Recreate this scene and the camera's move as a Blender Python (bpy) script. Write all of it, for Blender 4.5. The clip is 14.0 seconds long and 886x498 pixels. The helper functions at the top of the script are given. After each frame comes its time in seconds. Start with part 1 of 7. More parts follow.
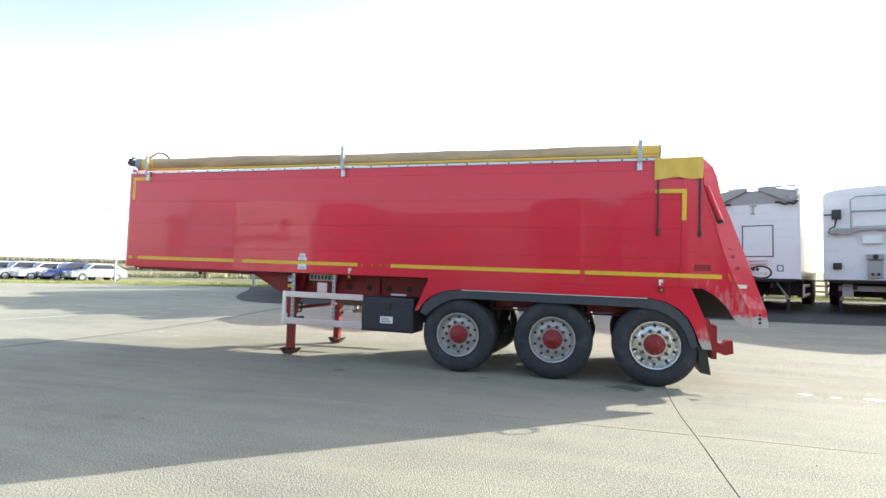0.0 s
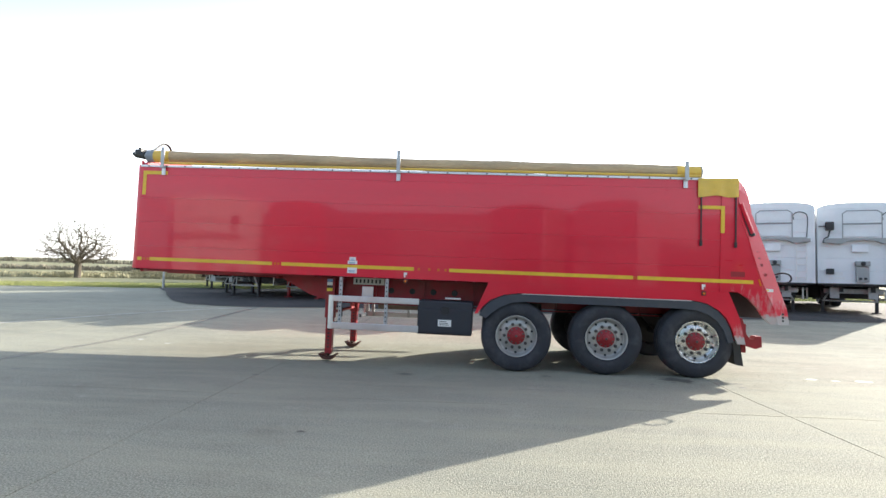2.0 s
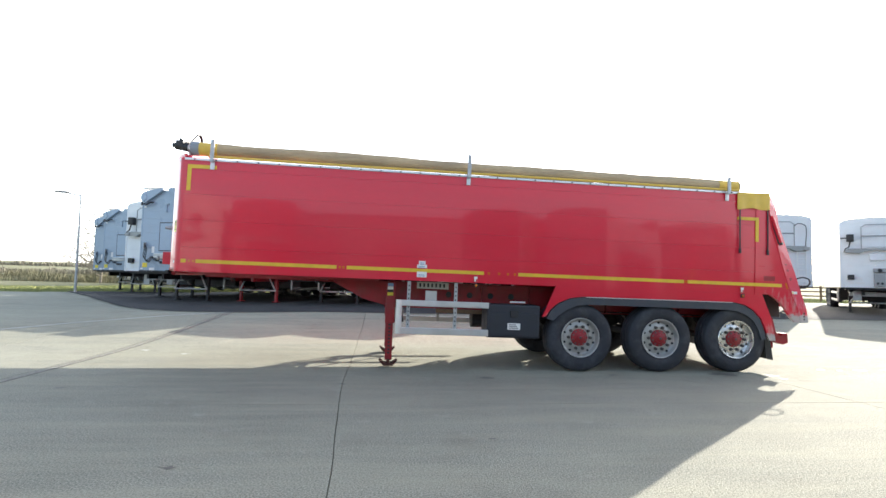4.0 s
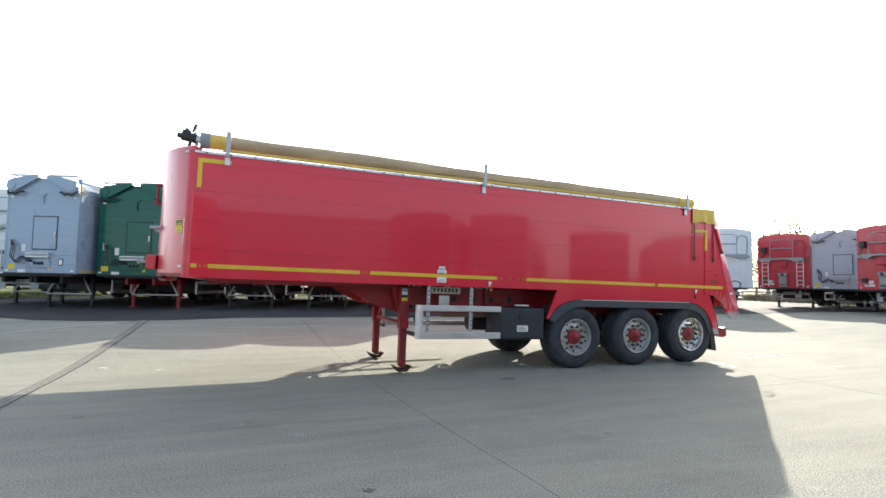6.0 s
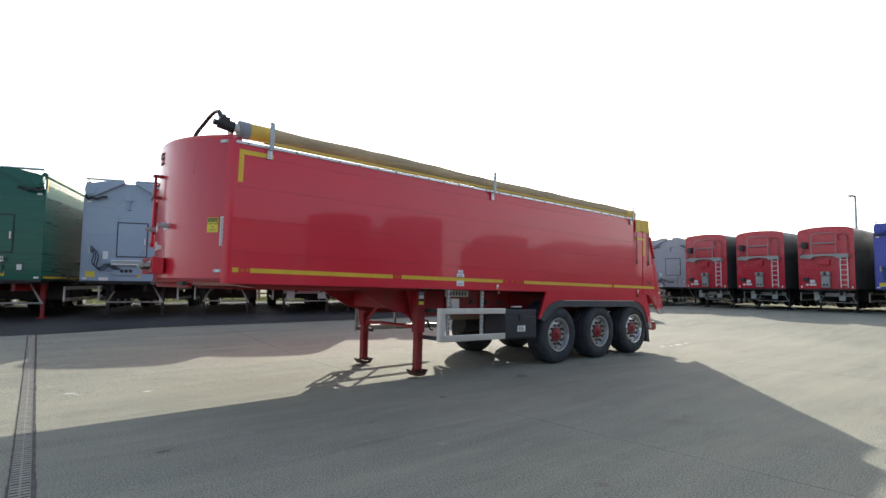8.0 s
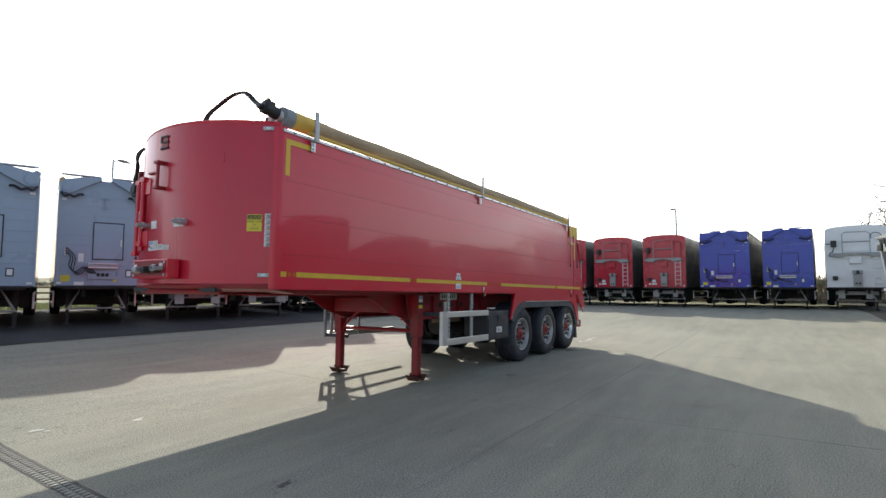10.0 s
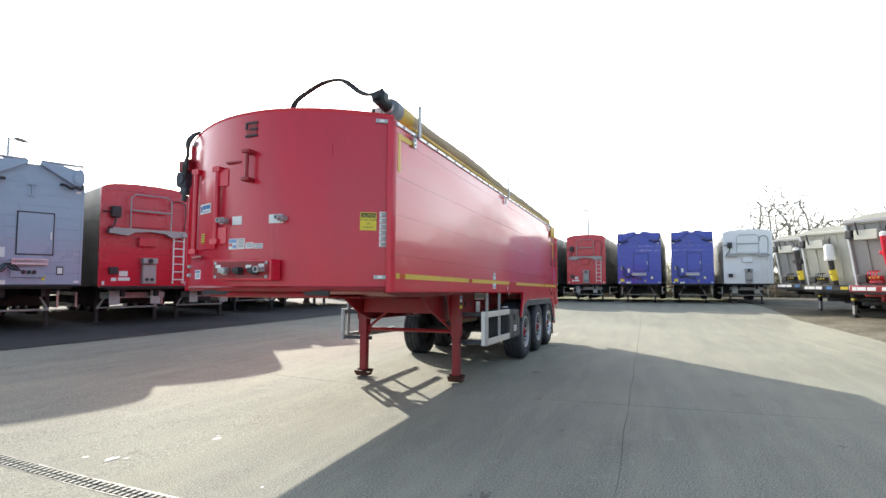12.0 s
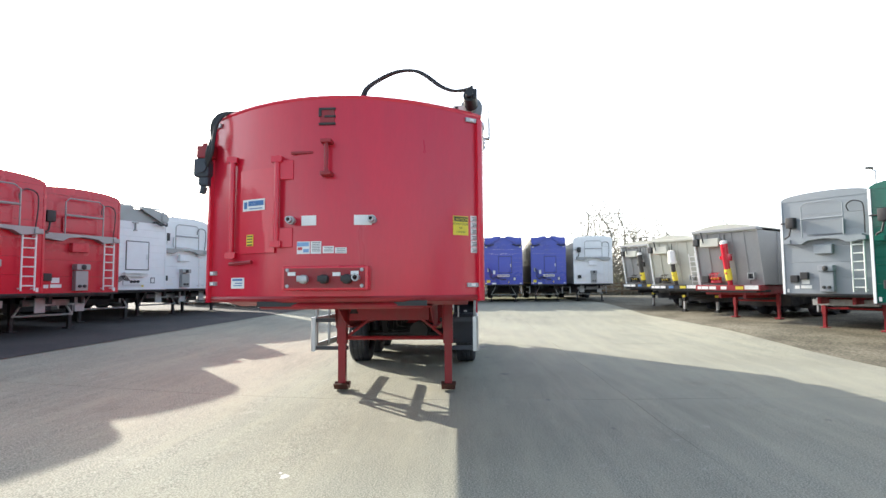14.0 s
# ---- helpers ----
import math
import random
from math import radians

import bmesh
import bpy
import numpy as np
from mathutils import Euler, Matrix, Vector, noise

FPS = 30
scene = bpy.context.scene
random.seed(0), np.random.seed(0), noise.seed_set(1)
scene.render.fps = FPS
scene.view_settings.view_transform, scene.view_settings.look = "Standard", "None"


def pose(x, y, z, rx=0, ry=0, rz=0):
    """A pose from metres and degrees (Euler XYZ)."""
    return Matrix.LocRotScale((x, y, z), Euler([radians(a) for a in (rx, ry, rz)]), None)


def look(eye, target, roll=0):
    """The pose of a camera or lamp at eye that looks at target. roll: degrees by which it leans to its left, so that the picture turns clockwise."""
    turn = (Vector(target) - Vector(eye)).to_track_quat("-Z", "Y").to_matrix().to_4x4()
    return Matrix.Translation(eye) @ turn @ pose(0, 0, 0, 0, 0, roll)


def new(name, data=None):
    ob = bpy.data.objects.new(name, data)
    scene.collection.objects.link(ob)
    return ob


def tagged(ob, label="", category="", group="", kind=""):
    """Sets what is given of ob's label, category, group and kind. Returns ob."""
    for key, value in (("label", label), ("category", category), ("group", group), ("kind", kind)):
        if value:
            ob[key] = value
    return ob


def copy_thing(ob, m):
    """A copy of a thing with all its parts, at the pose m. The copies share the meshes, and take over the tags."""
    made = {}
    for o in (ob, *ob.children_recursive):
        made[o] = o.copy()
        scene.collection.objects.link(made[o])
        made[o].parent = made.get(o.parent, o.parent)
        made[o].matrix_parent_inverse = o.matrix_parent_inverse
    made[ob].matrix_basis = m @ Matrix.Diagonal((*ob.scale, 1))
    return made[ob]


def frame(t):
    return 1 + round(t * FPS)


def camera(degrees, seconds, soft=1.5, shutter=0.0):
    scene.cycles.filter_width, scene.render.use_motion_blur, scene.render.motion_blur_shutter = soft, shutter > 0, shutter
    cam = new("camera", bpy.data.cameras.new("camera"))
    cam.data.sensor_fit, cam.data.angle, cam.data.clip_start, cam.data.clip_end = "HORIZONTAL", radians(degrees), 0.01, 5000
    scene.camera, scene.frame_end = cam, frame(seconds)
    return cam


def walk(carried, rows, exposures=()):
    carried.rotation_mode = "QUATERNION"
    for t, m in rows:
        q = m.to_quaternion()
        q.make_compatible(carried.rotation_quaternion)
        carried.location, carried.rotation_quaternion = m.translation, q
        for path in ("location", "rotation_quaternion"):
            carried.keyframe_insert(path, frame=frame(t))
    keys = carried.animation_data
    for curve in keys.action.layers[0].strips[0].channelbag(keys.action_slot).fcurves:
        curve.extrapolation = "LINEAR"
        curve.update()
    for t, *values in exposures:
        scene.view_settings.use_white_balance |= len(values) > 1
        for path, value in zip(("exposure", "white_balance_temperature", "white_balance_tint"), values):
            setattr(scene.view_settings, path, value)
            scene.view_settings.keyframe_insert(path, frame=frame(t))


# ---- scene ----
import collections

cam = camera(80.3, 14.0)
PATH = [
    (0, (0.697, -7.212, 1.399), (0.108, -5.303, 1.492), 1.1),
    (0.5, (0.138, -7.515, 1.406), (-0.352, -5.579, 1.498), 1.2),
    (1, (-0.453, -7.701, 1.415), (-0.825, -5.738, 1.501), 1.1),
    (1.5, (-1.098, -7.837, 1.427), (-1.347, -5.855, 1.52), 1.2),
    (2, (-1.784, -7.951, 1.424), (-1.947, -5.96, 1.523), 1.3),
    (2.5, (-2.495, -7.96, 1.415), (-2.569, -5.964, 1.52), 1.4),
    (2.7, (-2.772, -7.971, 1.414), (-2.813, -5.975, 1.519), 1.4),
    (5, (-5.618, -7.872, 1.395), (-5.141, -5.934, 1.522), 1.1),
    (5.5, (-6.246, -7.735, 1.413), (-5.632, -5.836, 1.542), 1.0),
    (6, (-6.844, -7.484, 1.431), (-6.096, -5.634, 1.556), 1.1),
    (6.5, (-7.438, -7.209, 1.445), (-6.564, -5.414, 1.574), 1.0),
    (7, (-8.066, -6.87, 1.446), (-7.066, -5.143, 1.577), 0.9),
    (7.5, (-8.701, -6.513, 1.443), (-7.55, -4.883, 1.579), 0.6),
    (8, (-9.313, -6.147, 1.433), (-8.035, -4.614, 1.57), 0.6),
    (8.5, (-9.794, -5.723, 1.43), (-8.403, -4.292, 1.57), 0.4),
    (9, (-10.23, -5.244, 1.44), (-8.724, -3.935, 1.578), 0.3),
    (9.2, (-10.372, -5.044, 1.438), (-8.823, -3.786, 1.576), 0.3),
    (11.3, (-11.652, -2.97, 1.499), (-9.845, -2.125, 1.634), -0.0),
    (11.5, (-11.734, -2.751, 1.5), (-9.91, -1.941, 1.63), 0.1),
    (12, (-11.866, -2.25, 1.52), (-10.005, -1.528, 1.647), -0.0),
    (12.5, (-12.03, -1.667, 1.549), (-10.116, -1.101, 1.672), -0.2),
    (13, (-12.127, -1.054, 1.571), (-10.174, -0.642, 1.693), -0.2),
    (13.5, (-12.181, -0.443, 1.582), (-10.198, -0.216, 1.706), -0.4),
    (14, (-12.172, 0.132, 1.591), (-10.179, 0.234, 1.719), -0.5),
]
EXPOSURES = [(0.0, 1.58), (1.0, 1.48), (2.0, 1.43), (5.0, 1.54), (6.5, 1.22), (7.5, 0.95), (9.0, 0.52), (11.5, 1.08), (12.5, 1.30), (14.0, 1.42)]
walk(cam, [(t, look(eye, target, roll)) for t, eye, target, roll in PATH], EXPOSURES)

# ---- world, sun, exposure ----
SUN_AZ, SUN_EL = 45.7, 22.6            # azimuth from +y towards +x, elevation
world = bpy.data.worlds.new("sky")
scene.world = world
world.use_nodes = True
wn = world.node_tree
sky = wn.nodes.new("ShaderNodeTexSky")
sky.sky_type = 'NISHITA'
sky.sun_disc = False
sky.sun_elevation = radians(SUN_EL)
sky.sun_rotation = radians(SUN_AZ)
sky.air_density, sky.dust_density, sky.ozone_density = 1.0, 1.5, 1.0
bg = wn.nodes["Background"]
bg.inputs["Strength"].default_value = 0.1
# pale haze over the lower sky, thinning with height
HAZE = 8.4
wtc = wn.nodes.new("ShaderNodeTexCoord")
wsep = wn.nodes.new("ShaderNodeSeparateXYZ")
wmap = wn.nodes.new("ShaderNodeMapRange")
wmap.interpolation_type = 'SMOOTHSTEP'
wmap.inputs[1].default_value, wmap.inputs[2].default_value = 0.12, 0.50
wmap.inputs[3].default_value, wmap.inputs[4].default_value = HAZE, 1.3
wadd = wn.nodes.new("ShaderNodeMix")
wadd.data_type, wadd.blend_type = 'RGBA', 'ADD'
wadd.inputs["Factor"].default_value = 1.0
wn.links.new(wtc.outputs["Generated"], wsep.inputs[0])
wn.links.new(sky.outputs[0], wadd.inputs["A"])
sdir = Vector((math.sin(radians(SUN_AZ)) * math.cos(radians(SUN_EL)), math.cos(radians(SUN_AZ)) * math.cos(radians(SUN_EL)), math.sin(radians(SUN_EL))))
wdot = wn.nodes.new("ShaderNodeVectorMath")
wdot.operation = 'DOT_PRODUCT'
wdot.inputs[1].default_value = sdir
wn.links.new(wtc.outputs["Generated"], wdot.inputs[0])
# the haze reaches higher on the sunny side
wlow = wn.nodes.new("ShaderNodeMath")
wlow.operation = 'MULTIPLY_ADD'
wlow.inputs[1].default_value = -0.22
wn.links.new(wdot.outputs["Value"], wlow.inputs[0])
wn.links.new(wsep.outputs["Z"], wlow.inputs[2])
wlift = wn.nodes.new("ShaderNodeMath")
wlift.operation = 'ADD'
wlift.inputs[1].default_value = 0.08
wn.links.new(wlow.outputs[0], wlift.inputs[0])
wn.links.new(wlift.outputs[0], wmap.inputs[0])
wfwd = wn.nodes.new("ShaderNodeMapRange")
wfwd.interpolation_type = 'SMOOTHSTEP'
wfwd.inputs[1].default_value, wfwd.inputs[2].default_value = -1.0, 0.9
wfwd.inputs[3].default_value, wfwd.inputs[4].default_value = 0.42, 1.2
wn.links.new(wdot.outputs["Value"], wfwd.inputs[0])
wmul = wn.nodes.new("ShaderNodeMath")
wmul.operation = 'MULTIPLY'
wn.links.new(wmap.outputs[0], wmul.inputs[0])
wn.links.new(wfwd.outputs[0], wmul.inputs[1])
wtint = wn.nodes.new("ShaderNodeMix")
wtint.data_type = 'RGBA'
wtint.inputs["A"].default_value, wtint.inputs["B"].default_value = (0.82, 0.95, 1.22, 1), (1, 1, 1, 1)
wside = wn.nodes.new("ShaderNodeMapRange")
wside.inputs[1].default_value, wside.inputs[2].default_value = -0.7, 0.3
wn.links.new(wdot.outputs["Value"], wside.inputs[0])
wn.links.new(wside.outputs[0], wtint.inputs["Factor"])
wcol = wn.nodes.new("ShaderNodeVectorMath")
wcol.operation = 'SCALE'
wn.links.new(wtint.outputs["Result"], wcol.inputs[0])
wn.links.new(wmul.outputs[0], wcol.inputs["Scale"])
wn.links.new(wcol.outputs[0], wadd.inputs["B"])
wn.links.new(wadd.outputs["Result"], bg.inputs[0])
sun = new("sun", bpy.data.lights.new("sun", 'SUN'))
sun.data.energy, sun.data.angle, sun.data.color = 3.5, radians(0.5), (1.0, 0.93, 0.82)
sun.matrix_world = look(tuple(sdir * 60), (0, 0, 0))


# ---- materials ----
def mat(name, color, rough=0.5, metal=0.0, vary=0.12, scale=3.0, bump=0.0, bump_scale=60.0, coat=0.0, spec=0.5, dirt=0.0, dirt_color=(0.16, 0.13, 0.1), stretch=(1, 1, 1), random_piece=0.0, coat_rough=0.06):
    """Painted or bare surface: colour that drifts at two scales, dirt in patches, uneven gloss and a fine bump."""
    m = bpy.data.materials.new(name)
    m.use_nodes = True
    nt = m.node_tree
    n, l = nt.nodes, nt.links
    b = n["Principled BSDF"]
    tc = n.new("ShaderNodeTexCoord")
    mp = n.new("ShaderNodeMapping")
    mp.inputs["Scale"].default_value = stretch
    l.new(tc.outputs["Object"], mp.inputs[0])
    big, fine = n.new("ShaderNodeTexNoise"), n.new("ShaderNodeTexNoise")
    big.inputs["Scale"].default_value, big.inputs["Detail"].default_value = scale, 5
    fine.inputs["Scale"].default_value, fine.inputs["Detail"].default_value = scale * 14, 3
    for t in (big, fine):
        l.new(mp.outputs[0], t.inputs["Vector"])
    mixn = n.new("ShaderNodeMath")
    mixn.operation = 'MULTIPLY_ADD'
    l.new(fine.outputs["Fac"], mixn.inputs[0])
    mixn.inputs[1].default_value = 0.4
    l.new(big.outputs["Fac"], mixn.inputs[2])
    rng = n.new("ShaderNodeMapRange")
    rng.inputs[1].default_value, rng.inputs[2].default_value = 0.4, 1.0
    rng.inputs[3].default_value, rng.inputs[4].default_value = 1 - vary, 1 + vary
    l.new(mixn.outputs[0], rng.inputs[0])
    mul = n.new("ShaderNodeMix")
    mul.data_type, mul.blend_type = 'RGBA', 'MULTIPLY'
    mul.inputs["Factor"].default_value = 1.0
    mul.inputs["A"].default_value = (*color, 1)
    l.new(rng.outputs[0], mul.inputs["B"])
    out = mul.outputs["Result"]
    if random_piece:
        oi = n.new("ShaderNodeObjectInfo")
        r2 = n.new("ShaderNodeMapRange")
        r2.inputs[3].default_value, r2.inputs[4].default_value = 1 - random_piece, 1 + random_piece
        l.new(oi.outputs["Random"], r2.inputs[0])
        m2 = n.new("ShaderNodeMix")
        m2.data_type, m2.blend_type = 'RGBA', 'MULTIPLY'
        m2.inputs["Factor"].default_value = 1.0
        l.new(out, m2.inputs["A"])
        l.new(r2.outputs[0], m2.inputs["B"])
        out = m2.outputs["Result"]
    if dirt:
        dn = n.new("ShaderNodeTexNoise")
        dn.inputs["Scale"].default_value, dn.inputs["Detail"].default_value = scale * 0.7, 8
        dn.inputs["Roughness"].default_value = 0.65
        l.new(mp.outputs[0], dn.inputs["Vector"])
        dr = n.new("ShaderNodeMapRange")
        dr.inputs[1].default_value, dr.inputs[2].default_value = 0.48, 0.75
        dr.inputs[4].default_value = dirt
        l.new(dn.outputs["Fac"], dr.inputs[0])
        m3 = n.new("ShaderNodeMix")
        m3.data_type = 'RGBA'
        l.new(dr.outputs[0], m3.inputs["Factor"])
        l.new(out, m3.inputs["A"])
        m3.inputs["B"].default_value = (*dirt_color, 1)
        out = m3.outputs["Result"]
    l.new(out, b.inputs["Base Color"])
    rr = n.new("ShaderNodeMapRange")
    rr.inputs[1].default_value, rr.inputs[2].default_value = 0.3, 0.7
    rr.inputs[3].default_value, rr.inputs[4].default_value = max(0.02, rough * 0.8), min(1, rough * 1.25)
    l.new(big.outputs["Fac"], rr.inputs[0])
    l.new(rr.outputs[0], b.inputs["Roughness"])
    b.inputs["Metallic"].default_value = metal
    b.inputs["Coat Weight"].default_value = coat
    b.inputs["Coat Roughness"].default_value = coat_rough
    b.inputs["Specular IOR Level"].default_value = spec
    if bump:
        bn = n.new("ShaderNodeTexNoise")
        bn.inputs["Scale"].default_value, bn.inputs["Detail"].default_value = bump_scale, 4
        l.new(mp.outputs[0], bn.inputs["Vector"])
        bp = n.new("ShaderNodeBump")
        bp.inputs["Strength"].default_value, bp.inputs["Distance"].default_value = bump, 0.02
        l.new(bn.outputs["Fac"], bp.inputs["Height"])
        l.new(bp.outputs[0], b.inputs["Normal"])
    return m


RED = mat("red_paint", (0.64, 0.012, 0.036), 0.34, coat=0.5, coat_rough=0.05, spec=0.35, vary=0.08, scale=1.2, bump=0.03, bump_scale=2.2, dirt=0.14, dirt_color=(0.3, 0.035, 0.05), stretch=(0.35, 1, 2.2))
# front bulkhead: slightly deeper red, rougher coat, tone drawn out vertically
RED_FRONT = mat("red_paint_rough_coat", (0.56, 0.010, 0.034), 0.34, coat=0.5, coat_rough=0.16, spec=0.35, vary=0.10, scale=1.4, bump=0.03, bump_scale=2.2, dirt=0.2, dirt_color=(0.34, 0.05, 0.065), stretch=(1, 2.5, 0.5))
RED_DULL = mat("red_chassis_paint", (0.29, 0.011, 0.018), 0.42, vary=0.2, scale=4, bump=0.08, dirt=0.5, dirt_color=(0.1, 0.05, 0.04))
RED_BG = mat("red_body_paint", (0.52, 0.012, 0.032), 0.25, coat=0.3, vary=0.1, scale=1.5, dirt=0.15, dirt_color=(0.25, 0.05, 0.05))
GREY_BODY = mat("grey_blue_paint", (0.28, 0.37, 0.48), 0.3, coat=0.3, vary=0.08, scale=1.5, dirt=0.15, dirt_color=(0.22, 0.24, 0.26))
MID_GREY = mat("mid_grey_paint", (0.24, 0.265, 0.29), 0.5, coat=0.0, vary=0.08, scale=1.5, dirt=0.15, dirt_color=(0.2, 0.2, 0.2))
# lilac paint lightened to stand in for glare over that trailer
LILAC_BODY = mat("lilac_grey_paint", (0.48, 0.46, 0.50), 0.4, vary=0.1, scale=1.5, dirt=0.2)
GREEN_BODY = mat("green_paint", (0.003, 0.10, 0.07), 0.3, coat=0.4, spec=0.12, vary=0.15, scale=1.5, bump=0.10, bump_scale=1.4, dirt=0.1, dirt_color=(0.03, 0.09, 0.07), stretch=(0.35, 0.35, 5))
CREAM = mat("cream_alloy_paint", (0.48, 0.48, 0.42), 0.5, vary=0.08, scale=1.5, dirt=0.35, dirt_color=(0.33, 0.31, 0.26))
ALLOY_BODY = mat("matt_alloy_body", (0.30, 0.305, 0.31), 0.5, metal=0.2, vary=0.15, scale=1.2, dirt=0.4, dirt_color=(0.3, 0.29, 0.27), stretch=(1, 2.5, 0.5))
PALE_STEEL = mat("pale_painted_steel", (0.5, 0.51, 0.5), 0.5, vary=0.15, scale=6, dirt=0.4, dirt_color=(0.3, 0.29, 0.27))
RUST = mat("rusty_worn_steel", (0.09, 0.035, 0.024), 0.8, metal=0.2, vary=0.35, scale=9, bump=0.3, dirt=0.5, dirt_color=(0.07, 0.035, 0.03))
OIL = mat("dark_oil_stain", (0.13, 0.125, 0.105), 0.55, vary=0.3, scale=6)
BLUE_BODY = mat("blue_paint", (0.028, 0.055, 0.40), 0.3, coat=0.3, vary=0.1, scale=1.5, dirt=0.15, dirt_color=(0.06, 0.08, 0.3))
WHITE_BODY = mat("white_paint", (0.79, 0.81, 0.82), 0.4, coat=0.2, vary=0.05, scale=1.5, dirt=0.2, dirt_color=(0.5, 0.5, 0.47))
DARK_SIDE = mat("dark_grey_plank_paint", (0.06, 0.065, 0.07), 0.4, vary=0.2, scale=2, dirt=0.3)
ALU = mat("bare_aluminium", (0.62, 0.63, 0.64), 0.38, metal=0.85, vary=0.1, scale=5, dirt=0.25, dirt_color=(0.35, 0.34, 0.32))
ALU_PANEL = mat("dull_alloy_panel", (0.33, 0.34, 0.34), 0.5, metal=0.5, vary=0.12, scale=2, dirt=0.35, dirt_color=(0.3, 0.29, 0.27))
GALV = mat("galvanised_steel", (0.45, 0.47, 0.48), 0.5, metal=0.6, vary=0.2, scale=12, dirt=0.3)
CHROME = mat("polished_alloy_rim", (0.68, 0.68, 0.66), 0.27, metal=0.85, vary=0.1, scale=8, dirt=0.25, dirt_color=(0.3, 0.29, 0.28))
RIM = mat("dull_alloy_rim", (0.47, 0.47, 0.455), 0.42, metal=0.6, vary=0.12, scale=8, dirt=0.4, dirt_color=(0.25, 0.23, 0.22))
RUBBER = mat("tyre_rubber", (0.026, 0.029, 0.037), 0.7, vary=0.35, scale=7, bump=0.25, bump_scale=40, dirt=0.55, dirt_color=(0.085, 0.088, 0.098))
BLACK = mat("black_plastic", (0.02, 0.021, 0.023), 0.5, vary=0.2, scale=6)
BLUEBLACK = mat("dark_plastic_toolbox", (0.022, 0.026, 0.036), 0.5, vary=0.15, scale=5, bump=0.1, bump_scale=200)
GUARD = mat("dark_grey_mudguard", (0.045, 0.053, 0.068), 0.55, vary=0.15, scale=4, dirt=0.3, dirt_color=(0.12, 0.11, 0.1))
STEEL_BLACK = mat("black_chassis_steel", (0.025, 0.025, 0.027), 0.6, vary=0.25, scale=4, dirt=0.4, dirt_color=(0.08, 0.07, 0.06))
YELLOW = mat("yellow_reflective_tape", (0.72, 0.48, 0.03), 0.4, vary=0.12, scale=10, dirt=0.25, dirt_color=(0.45, 0.33, 0.08))
TARP = mat("tan_tarpaulin", (0.48, 0.36, 0.215), 0.75, vary=0.3, scale=3, bump=0.6, bump_scale=16, dirt=0.75, dirt_color=(0.27, 0.20, 0.13), stretch=(0.35, 2, 2))
TARP_Y = mat("yellow_tarpaulin", (0.70, 0.46, 0.08), 0.6, vary=0.12, scale=6, bump=0.3, bump_scale=10, dirt=0.3, dirt_color=(0.5, 0.36, 0.14))
ORANGE = mat("amber_lens", (0.62, 0.15, 0.02), 0.2, vary=0.1, scale=20)
WHITE = mat("white_label", (0.78, 0.78, 0.76), 0.5, vary=0.06, scale=20, dirt=0.15, dirt_color=(0.6, 0.58, 0.54))
LABEL_Y = mat("yellow_label", (0.75, 0.60, 0.05), 0.5, vary=0.08, scale=20)
INK = mat("black_print", (0.03, 0.03, 0.03), 0.6, vary=0.1, scale=20)
BLUE_PALE = mat("pale_blue_print", (0.22, 0.38, 0.60), 0.6, vary=0.1, scale=20)
BLUE_INK = mat("blue_print", (0.06, 0.16, 0.36), 0.6, vary=0.1, scale=20)
RED_INK = mat("red_print", (0.55, 0.05, 0.06), 0.5, vary=0.1, scale=20)
GLASSY = mat("dark_car_glass", (0.02, 0.025, 0.03), 0.05, vary=0.05, scale=2, coat=0.5)
OAK_BARK = mat("dark_oak_bark", (0.12, 0.10, 0.075), 0.9, vary=0.3, scale=8, bump=0.4, bump_scale=30)
BARK = mat("grey_brown_bark", (0.28, 0.25, 0.20), 0.9, vary=0.3, scale=8, bump=0.4, bump_scale=30)
NUT = mat("dark_worn_nut", (0.10, 0.095, 0.09), 0.45, metal=0.5, vary=0.2, scale=20)


